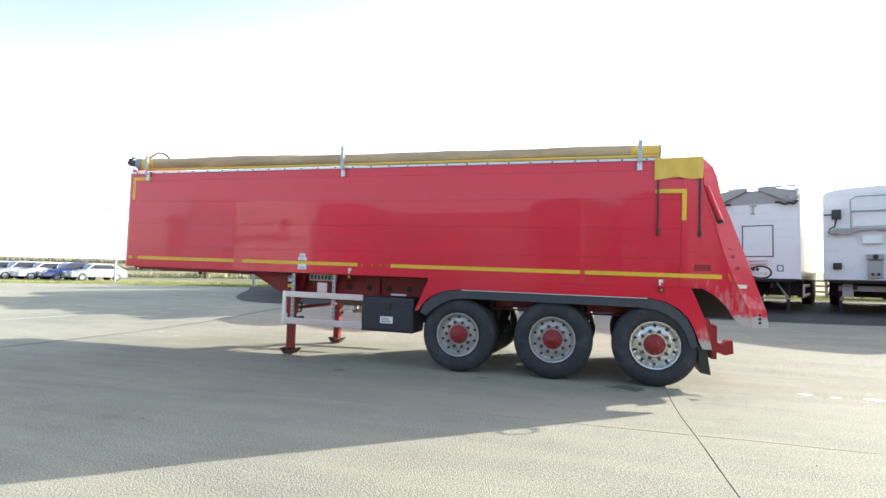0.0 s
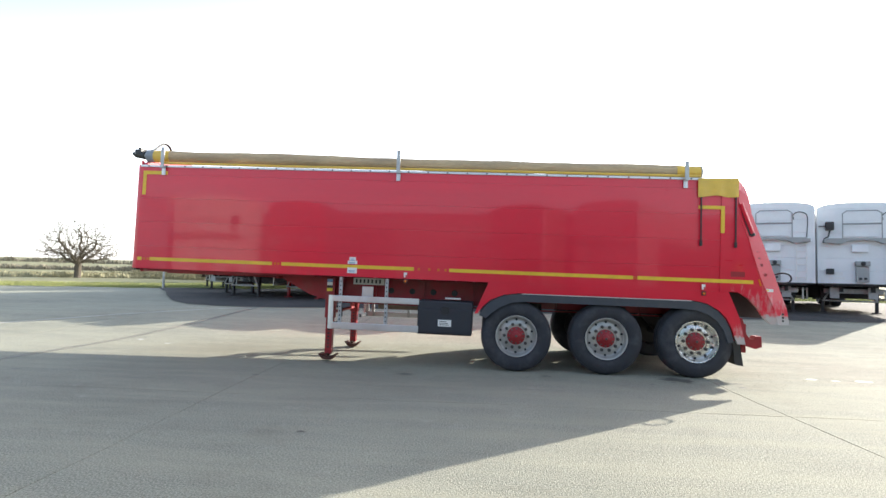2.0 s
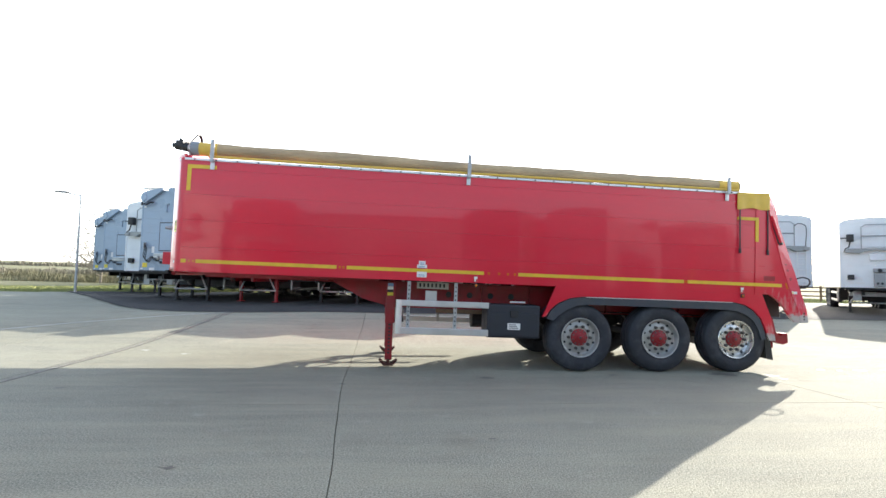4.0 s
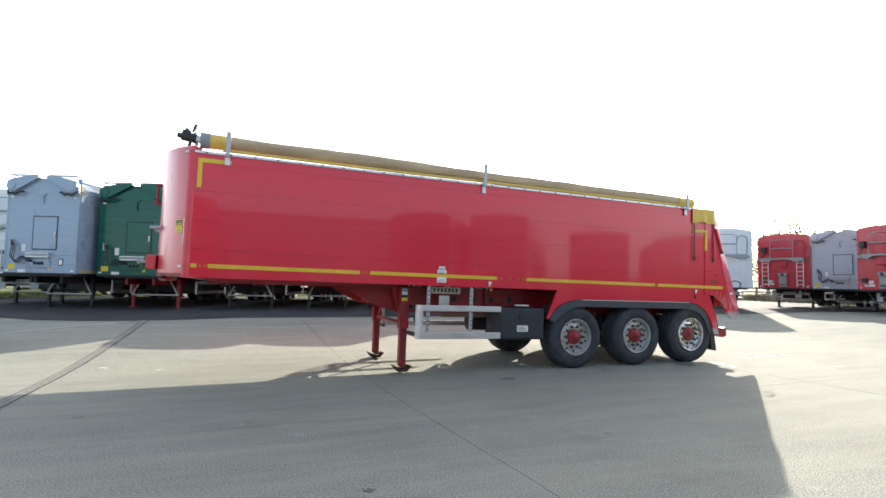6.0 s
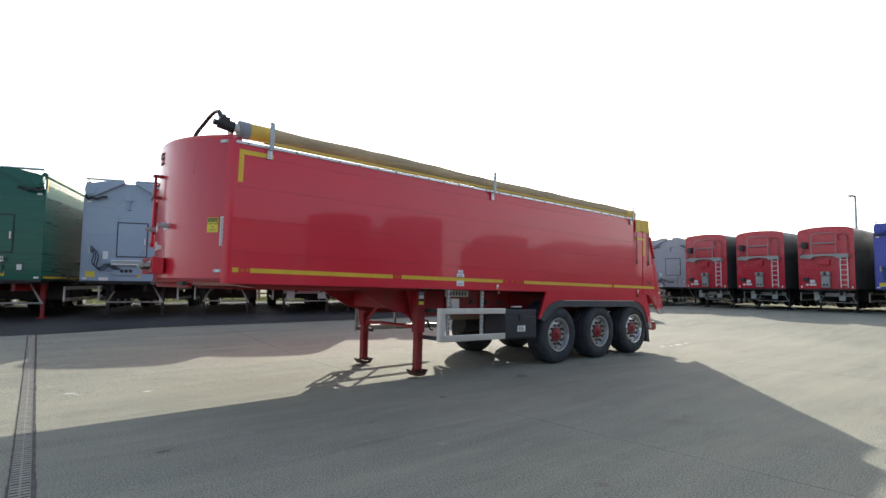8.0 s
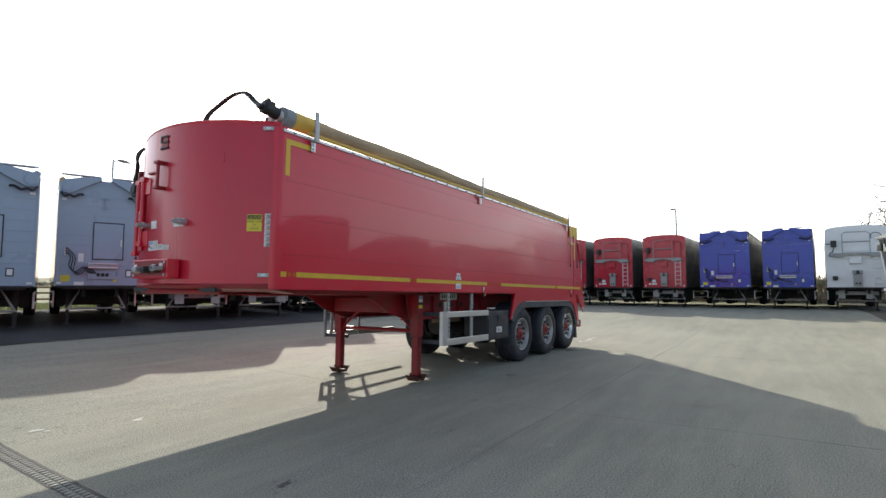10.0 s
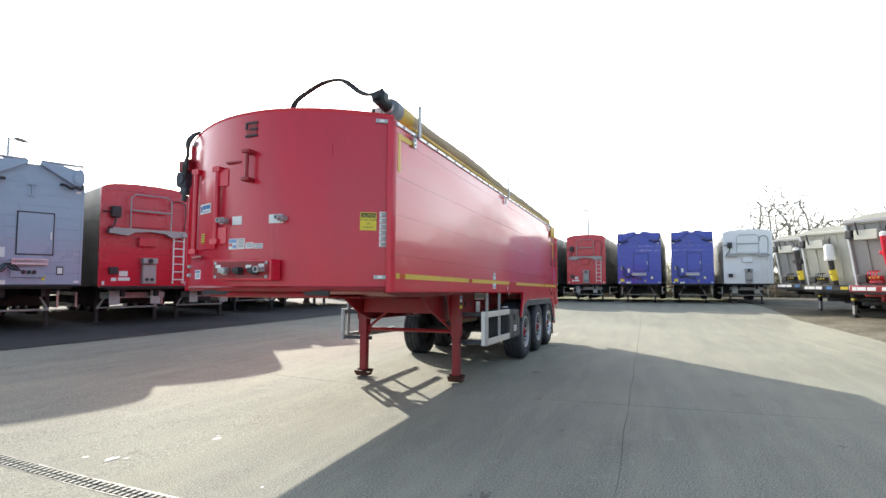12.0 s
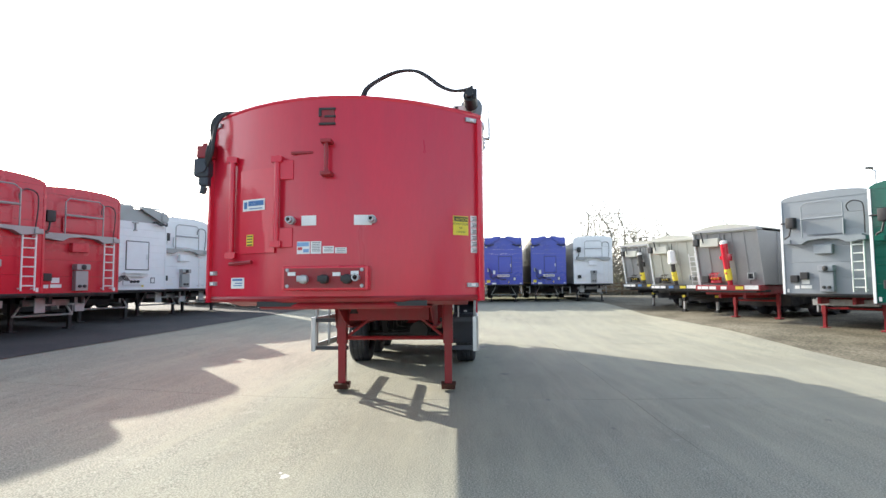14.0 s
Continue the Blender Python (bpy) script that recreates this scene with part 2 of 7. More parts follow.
def worn_red(name, z0, z1, reach=1.0):
    """The red paint, scoured to bare alloy below a ragged line that lies between heights z0 and z1."""
    m = RED.copy()
    m.name = name
    n, l = m.node_tree.nodes, m.node_tree.links
    b = n["Principled BSDF"]
    tc, sep = n.new("ShaderNodeTexCoord"), n.new("ShaderNodeSeparateXYZ")
    nz = n.new("ShaderNodeTexNoise")
    nz.inputs["Scale"].default_value, nz.inputs["Detail"].default_value, nz.inputs["Roughness"].default_value = 14.0, 8, 0.75
    l.new(tc.outputs["Object"], sep.inputs[0])
    l.new(tc.outputs["Object"], nz.inputs["Vector"])
    mr = n.new("ShaderNodeMapRange")
    mr.inputs[1].default_value, mr.inputs[2].default_value = z0, z1
    mr.inputs[3].default_value, mr.inputs[4].default_value = 1.0, 0.0
    l.new(sep.outputs["Z"], mr.inputs[0])
    ad = n.new("ShaderNodeMath")
    ad.operation = 'ADD'
    l.new(mr.outputs[0], ad.inputs[0])
    l.new(nz.outputs["Fac"], ad.inputs[1])
    edge = n.new("ShaderNodeMapRange")
    edge.inputs[1].default_value, edge.inputs[2].default_value = 0.92, 1.08
    l.new(ad.outputs[0], edge.inputs[0])
    mx = n.new("ShaderNodeMix")
    mx.data_type = 'RGBA'
    mx.inputs["B"].default_value = (0.42, 0.41, 0.40, 1)
    l.new(edge.outputs[0], mx.inputs["Factor"])
    l.new(b.inputs["Base Color"].links[0].from_socket, mx.inputs["A"])
    # thin scoured streaks above the bare edge
    mp, st, fade, both, cut = n.new("ShaderNodeMapping"), n.new("ShaderNodeTexNoise"), n.new("ShaderNodeMapRange"), n.new("ShaderNodeMath"), n.new("ShaderNodeMapRange")
    mp.inputs["Scale"].default_value = (7.0, 7.0, 2.0)
    mp.inputs["Rotation"].default_value = (0, 0.35, 0)
    st.inputs["Scale"].default_value, st.inputs["Detail"].default_value, st.inputs["Roughness"].default_value = 1.6, 9, 0.72
    fade.inputs[1].default_value, fade.inputs[2].default_value, fade.inputs[3].default_value, fade.inputs[4].default_value = z1, z1 + reach, 0.2, -0.1
    both.operation = 'ADD'
    cut.inputs[1].default_value, cut.inputs[2].default_value, cut.inputs[4].default_value = 0.66, 0.86, 0.75
    l.new(tc.outputs["Object"], mp.inputs[0])
    l.new(mp.outputs[0], st.inputs["Vector"])
    l.new(sep.outputs["Z"], fade.inputs[0])
    l.new(st.outputs["Fac"], both.inputs[0])
    l.new(fade.outputs[0], both.inputs[1])
    l.new(both.outputs[0], cut.inputs[0])
    streak = n.new("ShaderNodeMix")
    streak.data_type = 'RGBA'
    streak.inputs["B"].default_value = (0.52, 0.36, 0.35, 1)
    l.new(cut.outputs[0], streak.inputs["Factor"])
    l.new(mx.outputs["Result"], streak.inputs["A"])
    l.new(streak.outputs["Result"], b.inputs["Base Color"])
    return m


RED_TAIL = worn_red("red_paint_worn_tail", 0.86, 1.10)
RED_ARCH = worn_red("red_paint_worn_arch", 0.52, 0.80, 0.3)
TIMBER = mat("weathered_timber", (0.20, 0.13, 0.075), 0.85, vary=0.25, scale=6, bump=0.2, stretch=(1, 1, 0.3))


# ---- building helpers ----
def thing(name, label, category, group="", kind="", m=None):
    e = new(name)
    e.empty_display_size = 0.3
    if m is not None:
        e.matrix_world = m
    return tagged(e, label, category, group, kind)


def part(name, bm, material, parent, label="", smooth=False):
    """Links a bmesh as one mesh under a thing or a part."""
    bmesh.ops.recalc_face_normals(bm, faces=bm.faces)
    me = bpy.data.meshes.new(name)
    bm.to_mesh(me)
    bm.free()
    for mm in (material if isinstance(material, (list, tuple)) else [material]):
        me.materials.append(mm)
    if smooth:
        for p in me.polygons:
            p.use_smooth = True
        me.set_sharp_from_angle(angle=radians(38))
    ob = new(name, me)
    if parent is not None:
        ob.parent = parent
    if label:
        ob["label"] = label
    return ob


def bx(bm, x0, x1, y0, y1, z0, z1, bevel=0.0, mi=0, m=None):
    """A box, with chamfered edges if asked."""
    v = [bm.verts.new(p) for p in ((x0, y0, z0), (x1, y0, z0), (x1, y1, z0), (x0, y1, z0), (x0, y0, z1), (x1, y0, z1), (x1, y1, z1), (x0, y1, z1))]
    fs = [bm.faces.new([v[i] for i in q]) for q in ((3, 2, 1, 0), (4, 5, 6, 7), (0, 1, 5, 4), (1, 2, 6, 5), (2, 3, 7, 6), (3, 0, 4, 7))]
    for f in fs:
        f.material_index = mi
    if m is not None:
        for q in v:
            q.co = m @ q.co
    if bevel:
        es = list({e for f in fs for e in f.edges})
        bmesh.ops.bevel(bm, geom=es, offset=bevel, segments=2, affect='EDGES', profile=0.6)
    return bm


def box(x0, x1, y0, y1, z0, z1, bevel=0.0, m=None):
    return bx(bmesh.new(), x0, x1, y0, y1, z0, z1, bevel, 0, m)


def ring(bm, centre, axis_m, r, seg, off=0.0):
    return [bm.verts.new(centre + axis_m @ Vector((r * math.cos(2 * math.pi * i / seg + off), r * math.sin(2 * math.pi * i / seg + off), 0))) for i in range(seg)]


def bridge(bm, a, b, mi=0):
    for i in range(len(a)):
        j = (i + 1) % len(a)
        bm.faces.new((a[i], a[j], b[j], b[i])).material_index = mi


def tube(bm, pts, r, seg=10, cap=True, mi=0):
    """A round bar or hose along points; r may be one radius or one for each point."""
    pts = [Vector(p) for p in pts]
    rs = r if isinstance(r, (list, tuple)) else [r] * len(pts)
    prev = None
    up = Vector((0.13, 0.21, 0.97))
    for i, p in enumerate(pts):
        d = (pts[min(i + 1, len(pts) - 1)] - pts[max(i - 1, 0)]).normalized()
        if abs(d.dot(up)) > 0.95:
            up = Vector((0.97, 0.13, 0.21))
        s = d.cross(up).normalized()
        m3 = Matrix((s, s.cross(d) * -1, d)).transposed()
        cur = ring(bm, p, m3, rs[i], seg)
        if prev:
            bridge(bm, prev, cur, mi)
        elif cap:
            bm.faces.new(list(reversed(cur))).material_index = mi
        prev = cur
    if cap:
        bm.faces.new(prev).material_index = mi
    return bm


def lathe(bm, prof, m, seg=32, mi=0):
    """Profile (radius, height) turned about z of the pose m."""
    prev = None
    for r, h in prof:
        cur = [bm.verts.new(m @ Vector((r * math.cos(2 * math.pi * i / seg), r * math.sin(2 * math.pi * i / seg), h))) for i in range(seg)]
        if prev:
            bridge(bm, prev, cur, mi)
        prev = cur
    return bm


def plate(pts, y0, y1, bm=None, axis="y", mi=0):
    """A flat plate: an outline in x, z (or y, z) with thickness along the other axis."""
    bm = bm or bmesh.new()
    def co(u, w, t):
        return (u, t, w) if axis == "y" else ((t, u, w) if axis == "x" else (u, w, t))
    a = [bm.verts.new(co(u, w, y0)) for u, w in pts]
    b = [bm.verts.new(co(u, w, y1)) for u, w in pts]
    f1, f2 = bm.faces.new(a), bm.faces.new(list(reversed(b)))
    f1.material_index = f2.material_index = mi
    for i in range(len(a)):
        j = (i + 1) % len(a)
        bm.faces.new((a[j], a[i], b[i], b[j])).material_index = mi
    return bm


def flow(pts, n=6):
    """A smooth line through the points."""
    p = [Vector(q) for q in pts]
    p = [2 * p[0] - p[1]] + p + [2 * p[-1] - p[-2]]
    out = []
    for i in range(1, len(p) - 2):
        a, b, c, d = p[i - 1:i + 3]
        for k in range(n):
            t = k / n
            out.append(0.5 * (2 * b + (c - a) * t + (2 * a - 5 * b + 4 * c - d) * t * t + (3 * b - a - 3 * c + d) * t ** 3))
    return out + [p[-2]]


def smooth01(v):
    v = min(1.0, max(0.0, v))
    return v * v * (3 - 2 * v)


# ---- ground ----
def rise(x, y):
    """Height of the land: the yard lies in a shallow dip, the fields climb gently."""
    a = 0.36 * smooth01((y - 1.2) / 9.2)
    b = 0.38 * smooth01((x - 4) / 14.0)
    c = 0.25 * smooth01((-y - 5.5) / 3.0) * smooth01((x + 2) / 6.0)
    d = 0.36 * smooth01((-x - 12) / 12.0)
    r = math.hypot(x, y)
    far = 0.014 * max(0.0, r - 110)
    return max(a, b, c, d) + far


def sheet(name, xs, ys, dz, material, label, category, kind="structure", keep=None):
    bm = bmesh.new()
    vs = {}
    for i, x in enumerate(xs):
        for j, y in enumerate(ys):
            vs[i, j] = bm.verts.new((x, y, rise(x, y) + dz))
    for i in range(len(xs) - 1):
        for j in range(len(ys) - 1):
            if keep is None or keep((xs[i] + xs[i + 1]) / 2, (ys[j] + ys[j + 1]) / 2):
                bm.faces.new((vs[i, j], vs[i + 1, j], vs[i + 1, j + 1], vs[i, j + 1]))
    bmesh.ops.delete(bm, geom=[v for v in bm.verts if not v.link_faces], context='VERTS')
    ob = part(name, bm, material, None, smooth=True)
    return tagged(ob, label, category, kind=kind)


def spread(lo, hi, far, n_near, n_far):
    """Coordinates that are dense between lo and hi and thin out to far on both sides."""
    a = [lo - (far + lo) * ((k / n_far) ** 2.6) for k in range(n_far, 0, -1)]
    b = [lo + (hi - lo) * k / n_near for k in range(n_near + 1)]
    c = [hi + (far - hi) * ((k / n_far) ** 2.6) for k in range(1, n_far + 1)]
    return a + b + c


def ground_mat(name, c1, c2, scale, bump, bump_scale, rough=0.9, stain=None, speck=0.25, worn=False):
    m = bpy.data.materials.new(name)
    m.use_nodes = True
    nt = m.node_tree
    n, l = nt.nodes, nt.links
    b = n["Principled BSDF"]
    geo = n.new("ShaderNodeNewGeometry")
    def nz(s, d=6, rgh=0.6):
        t = n.new("ShaderNodeTexNoise")
        t.inputs["Scale"].default_value, t.inputs["Detail"].default_value, t.inputs["Roughness"].default_value = s, d, rgh
        l.new(geo.outputs["Position"], t.inputs["Vector"])
        return t
    a, f, st = nz(scale), nz(bump_scale, 3), nz(scale * 3.3, 8, 0.7)
    mr = n.new("ShaderNodeMapRange")
    mr.inputs[1].default_value, mr.inputs[2].default_value = 0.35, 0.68
    l.new(a.outputs["Fac"], mr.inputs[0])
    mx = n.new("ShaderNodeMix")
    mx.data_type = 'RGBA'
    mx.inputs["A"].default_value, mx.inputs["B"].default_value = (*c1, 1), (*c2, 1)
    l.new(mr.outputs[0], mx.inputs["Factor"])
    sp = n.new("ShaderNodeMapRange")
    sp.inputs[1].default_value, sp.inputs[2].default_value = 0.3, 0.7
    sp.inputs[3].default_value, sp.inputs[4].default_value = 1 - speck, 1 + speck
    l.new(f.outputs["Fac"], sp.inputs[0])
    mu = n.new("ShaderNodeMix")
    mu.data_type, mu.blend_type = 'RGBA', 'MULTIPLY'
    mu.inputs["Factor"].default_value = 1
    l.new(mx.outputs["Result"], mu.inputs["A"])
    l.new(sp.outputs[0], mu.inputs["B"])
    out = mu.outputs["Result"]
    if stain:
        sr = n.new("ShaderNodeMapRange")
        sr.inputs[1].default_value, sr.inputs[2].default_value = 0.56, 0.74
        sr.inputs[4].default_value = 0.55
        l.new(st.outputs["Fac"], sr.inputs[0])
        m3 = n.new("ShaderNodeMix")
        m3.data_type = 'RGBA'
        l.new(sr.outputs[0], m3.inputs["Factor"])
        l.new(out, m3.inputs["A"])
        m3.inputs["B"].default_value = (*stain, 1)
        out = m3.outputs["Result"]
    if worn:
        # drawn-out brush streaks, small dark pits and pale scuffs
        mp = n.new("ShaderNodeMapping")
        mp.inputs["Scale"].default_value = (0.35, 2.6, 1.0)
        mp.inputs["Rotation"].default_value = (0, 0, 0.25)
        l.new(geo.outputs["Position"], mp.inputs[0])
        ss = n.new("ShaderNodeTexNoise")
        ss.inputs["Scale"].default_value, ss.inputs["Detail"].default_value, ss.inputs["Roughness"].default_value = 1.1, 9, 0.68
        l.new(mp.outputs[0], ss.inputs["Vector"])
        pits, scuff = nz(9, 4, 0.75), nz(2.3, 10, 0.8)
        for src, lo, hi, amt, col in ((ss, 0.42, 0.70, 0.55, (0.40, 0.385, 0.29)), (scuff, 0.57, 0.70, 0.6, (0.43, 0.42, 0.36)), (pits, 0.66, 0.76, 0.6, (0.12, 0.115, 0.095))):
            r = n.new("ShaderNodeMapRange")
            r.inputs[1].default_value, r.inputs[2].default_value, r.inputs[4].default_value = lo, hi, amt
            l.new(src.outputs["Fac"], r.inputs[0])
            q = n.new("ShaderNodeMix")
            q.data_type = 'RGBA'
            l.new(r.outputs[0], q.inputs["Factor"])
            l.new(out, q.inputs["A"])
            q.inputs["B"].default_value = (*col, 1)
            out = q.outputs["Result"]
    l.new(out, b.inputs["Base Color"])
    b.inputs["Roughness"].default_value = rough
    b.inputs["Specular IOR Level"].default_value = 0.25
    bp = n.new("ShaderNodeBump")
    bp.inputs["Strength"].default_value, bp.inputs["Distance"].default_value = bump, 0.02
    l.new(f.outputs["Fac"], bp.inputs["Height"])
    l.new(bp.outputs[0], b.inputs["Normal"])
    return m


FIELD = ground_mat("field_grass", (0.18, 0.185, 0.10), (0.25, 0.24, 0.145), 0.06, 0.5, 9, 0.95)
CONCRETE = ground_mat("worn_concrete", (0.250, 0.253, 0.206), (0.328, 0.330, 0.268), 0.22, 0.5, 72, 0.88, stain=(0.185, 0.175, 0.14), speck=0.6, worn=True)
ASPHALT = ground_mat("dark_tarmac", (0.05, 0.051, 0.053), (0.075, 0.074, 0.072), 0.5, 0.5, 60, 0.85)
GRAVEL = ground_mat("gravel_hardstanding", (0.105, 0.095, 0.068), (0.20, 0.185, 0.14), 0.8, 1.0, 16, 0.95, speck=0.55, stain=(0.075, 0.07, 0.052))
JOINT = ground_mat("joint_sealant", (0.15, 0.142, 0.12), (0.25, 0.24, 0.20), 2.0, 0.4, 40, 0.9)

sheet("ground", spread(-45, 45, 1800, 45, 22), spread(-45, 45, 1800, 45, 22), -0.12, FIELD, "rough winter grass and gently rising fields", "ground")

# concrete yard: slabs with sealed joints, cut by a slotted drain
X_JOINTS = [-61.6, -55.3, -49.0, -42.7, -36.4, -30.1, -23.8, -17.5, -11.2, -4.9, 1.42, 7.7, 14.0, 24.0]
Y_JOINTS = [-7.3, -2.0, 8.7]
DRAIN = (-9.11, -8.98)


def apron(x, y):
    """Tarmac stand behind the concrete, with its slanting edge to the verge."""
    return y < 25 and (x > -16 or y < 19.0 + 0.45 * (x + 24) + (6 if x > -22 else 0))


yard = sheet("yard", [-62 + 86 * k / 86 for k in range(87)], [-7.4 + 17.2 * k / 24 for k in range(25)], -0.045, JOINT, "concrete yard of large slabs with dark sealed joints", "yard")
def tarmac_start(y):
    """The curved end of the tarmac beside the open concrete."""
    bend = [(8.35, -10.2), (8.6, -11.3), (9.3, -12.3), (10.2, -13.1), (12.5, -14.7), (15.3, -16.5), (19.0, -19.2), (20.3, -20.2), (20.9, -18.5), (22.0, -14.5), (26.0, -12.0)]
    for (ya, xa), (yb, xb) in zip(bend, bend[1:]):
        if y <= yb:
            return xa + (xb - xa) * max(0.0, (y - ya) / (yb - ya))
    return bend[-1][1]


def tarmac():
    bm = bmesh.new()
    ys = [8.35, 8.45, 8.6, 8.8, 9.1, 9.6, 10.2] + [10.8 + 0.66 * k for k in range(21)]
    n = 56
    rows = []
    for y in ys:
        a = tarmac_start(y)
        row = []
        for k in range(n + 1):
            x = a + (31.0 - a) * (k / n) ** 1.15
            yy = y + (0.02 * noise.noise(Vector((x * 0.8, 0, 0))) + 0.02 * max(0.0, -x - 4) - 0.55 * smooth01((-x - 6.0) / 3.0)) * max(0.0, 1 - (y - 8.35) / 2.0)
            row.append(bm.verts.new((x, yy, rise(x, yy) + 0.012)))
        rows.append(row)
    for a, b in zip(rows, rows[1:]):
        for k in range(n):
            bm.faces.new((a[k], a[k + 1], b[k + 1], b[k]))
    return tagged(part("tarmac_apron", bm, ASPHALT, None, smooth=True), "dark tarmac stand under the parked trailers", "tarmac", kind="structure")


tarmac()
sheet("yard", [-62 + 0.96 * k for k in range(56)], [8.72 + 0.8 * k for k in range(21)], -0.012, CONCRETE, "open end of the concrete yard beside the verge", "yard", keep=lambda x, y: apron(x, y) and y < 17.8 + 0.3 * max(0.0, -18 - x) + (1.5 if -21 < x < -16 else 0))
sheet("gravel_stand", [-20 + 1.6 * k for k in range(36)], [-42 + 1.0 * k for k in range(36)][:-1] + [-7.28], -0.02, GRAVEL, "brown gravel hardstanding beside the concrete", "gravel")


def drift(x, y):
    """The joints and the drain do not run quite true."""
    if x > -7:
        return -0.05 * min(0.0, y + 1.0)
    return 0.038 * (y - 1.45) * max(0.0, 1 - abs(x + 9.045) / 4)


def slab(x0, x1, y0, y1):
    """One slab, its edges a little ragged."""
    n = 16
    bm = bmesh.new()
    top = []
    for i in range(n + 1):
        row = []
        for k in range(n + 1):
            x, y = x0 + (x1 - x0) * i / n, y0 + (y1 - y0) * k / n
            w = (0.0045 if i in (0, n) else 0.0022) + 0.003 * noise.noise(Vector((x * 2.1, y * 2.1, 0)))
            ox = 0.022 * noise.noise(Vector((x0 if i == 0 else x1, y * 0.9, 4))) if i in (0, n) and abs(x - DRAIN[0]) > 0.01 and abs(x - DRAIN[1]) > 0.01 else 0.0
            oy = 0.022 * noise.noise(Vector((x * 0.9, y0 if k == 0 else y1, 9))) if k in (0, n) and 0 < i < n else 0.0
            row.append(bm.verts.new((x + drift(x, y) + ox + (w if i == 0 else -w if i == n else 0), y + oy + (w if k == 0 else -w if k == n else 0), rise(x, y))))
        top.append(row)
    for i in range(n):
        for k in range(n):
            bm.faces.new((top[i][k], top[i + 1][k], top[i + 1][k + 1], top[i][k + 1]))
    rim = [top[i][0] for i in range(n + 1)] + [top[n][k] for k in range(1, n + 1)] + [top[i][n] for i in range(n - 1, -1, -1)] + [top[0][k] for k in range(n - 1, 0, -1)]
    low = [bm.verts.new(v.co - Vector((0, 0, 0.07))) for v in rim]
    for i in range(len(rim)):
        k = (i + 1) % len(rim)
        bm.faces.new((rim[k], rim[i], low[i], low[k]))
    return bm


def slabs():
    for a, b in zip(X_JOINTS, X_JOINTS[1:]):
        for c, d in zip(Y_JOINTS, Y_JOINTS[1:]):
            cuts = [(a, DRAIN[0]), (DRAIN[1], b)] if a < DRAIN[0] < b else [(a, b)]
            for p, q in cuts:
                part("slab", slab(p, q, c, d), CONCRETE, yard)


# ---- main trailer ----
# local frame: x to the rear, y to the far side, level body; the whole sits one degree nose-up
trailer = thing("tipper_trailer", "glossy red bulk tipper trailer with a rolled tan sheet on top", "trailer", m=pose(0, 0, 0, 0, 0.985, 0))
W = 2.60
ZB, ZT = 1.30, 2.935
XF, XR = -7.36, 1.92


def front_x(y):
    """The bowed front bulkhead."""
    return -7.86 + 0.285 * (y - W / 2) ** 2


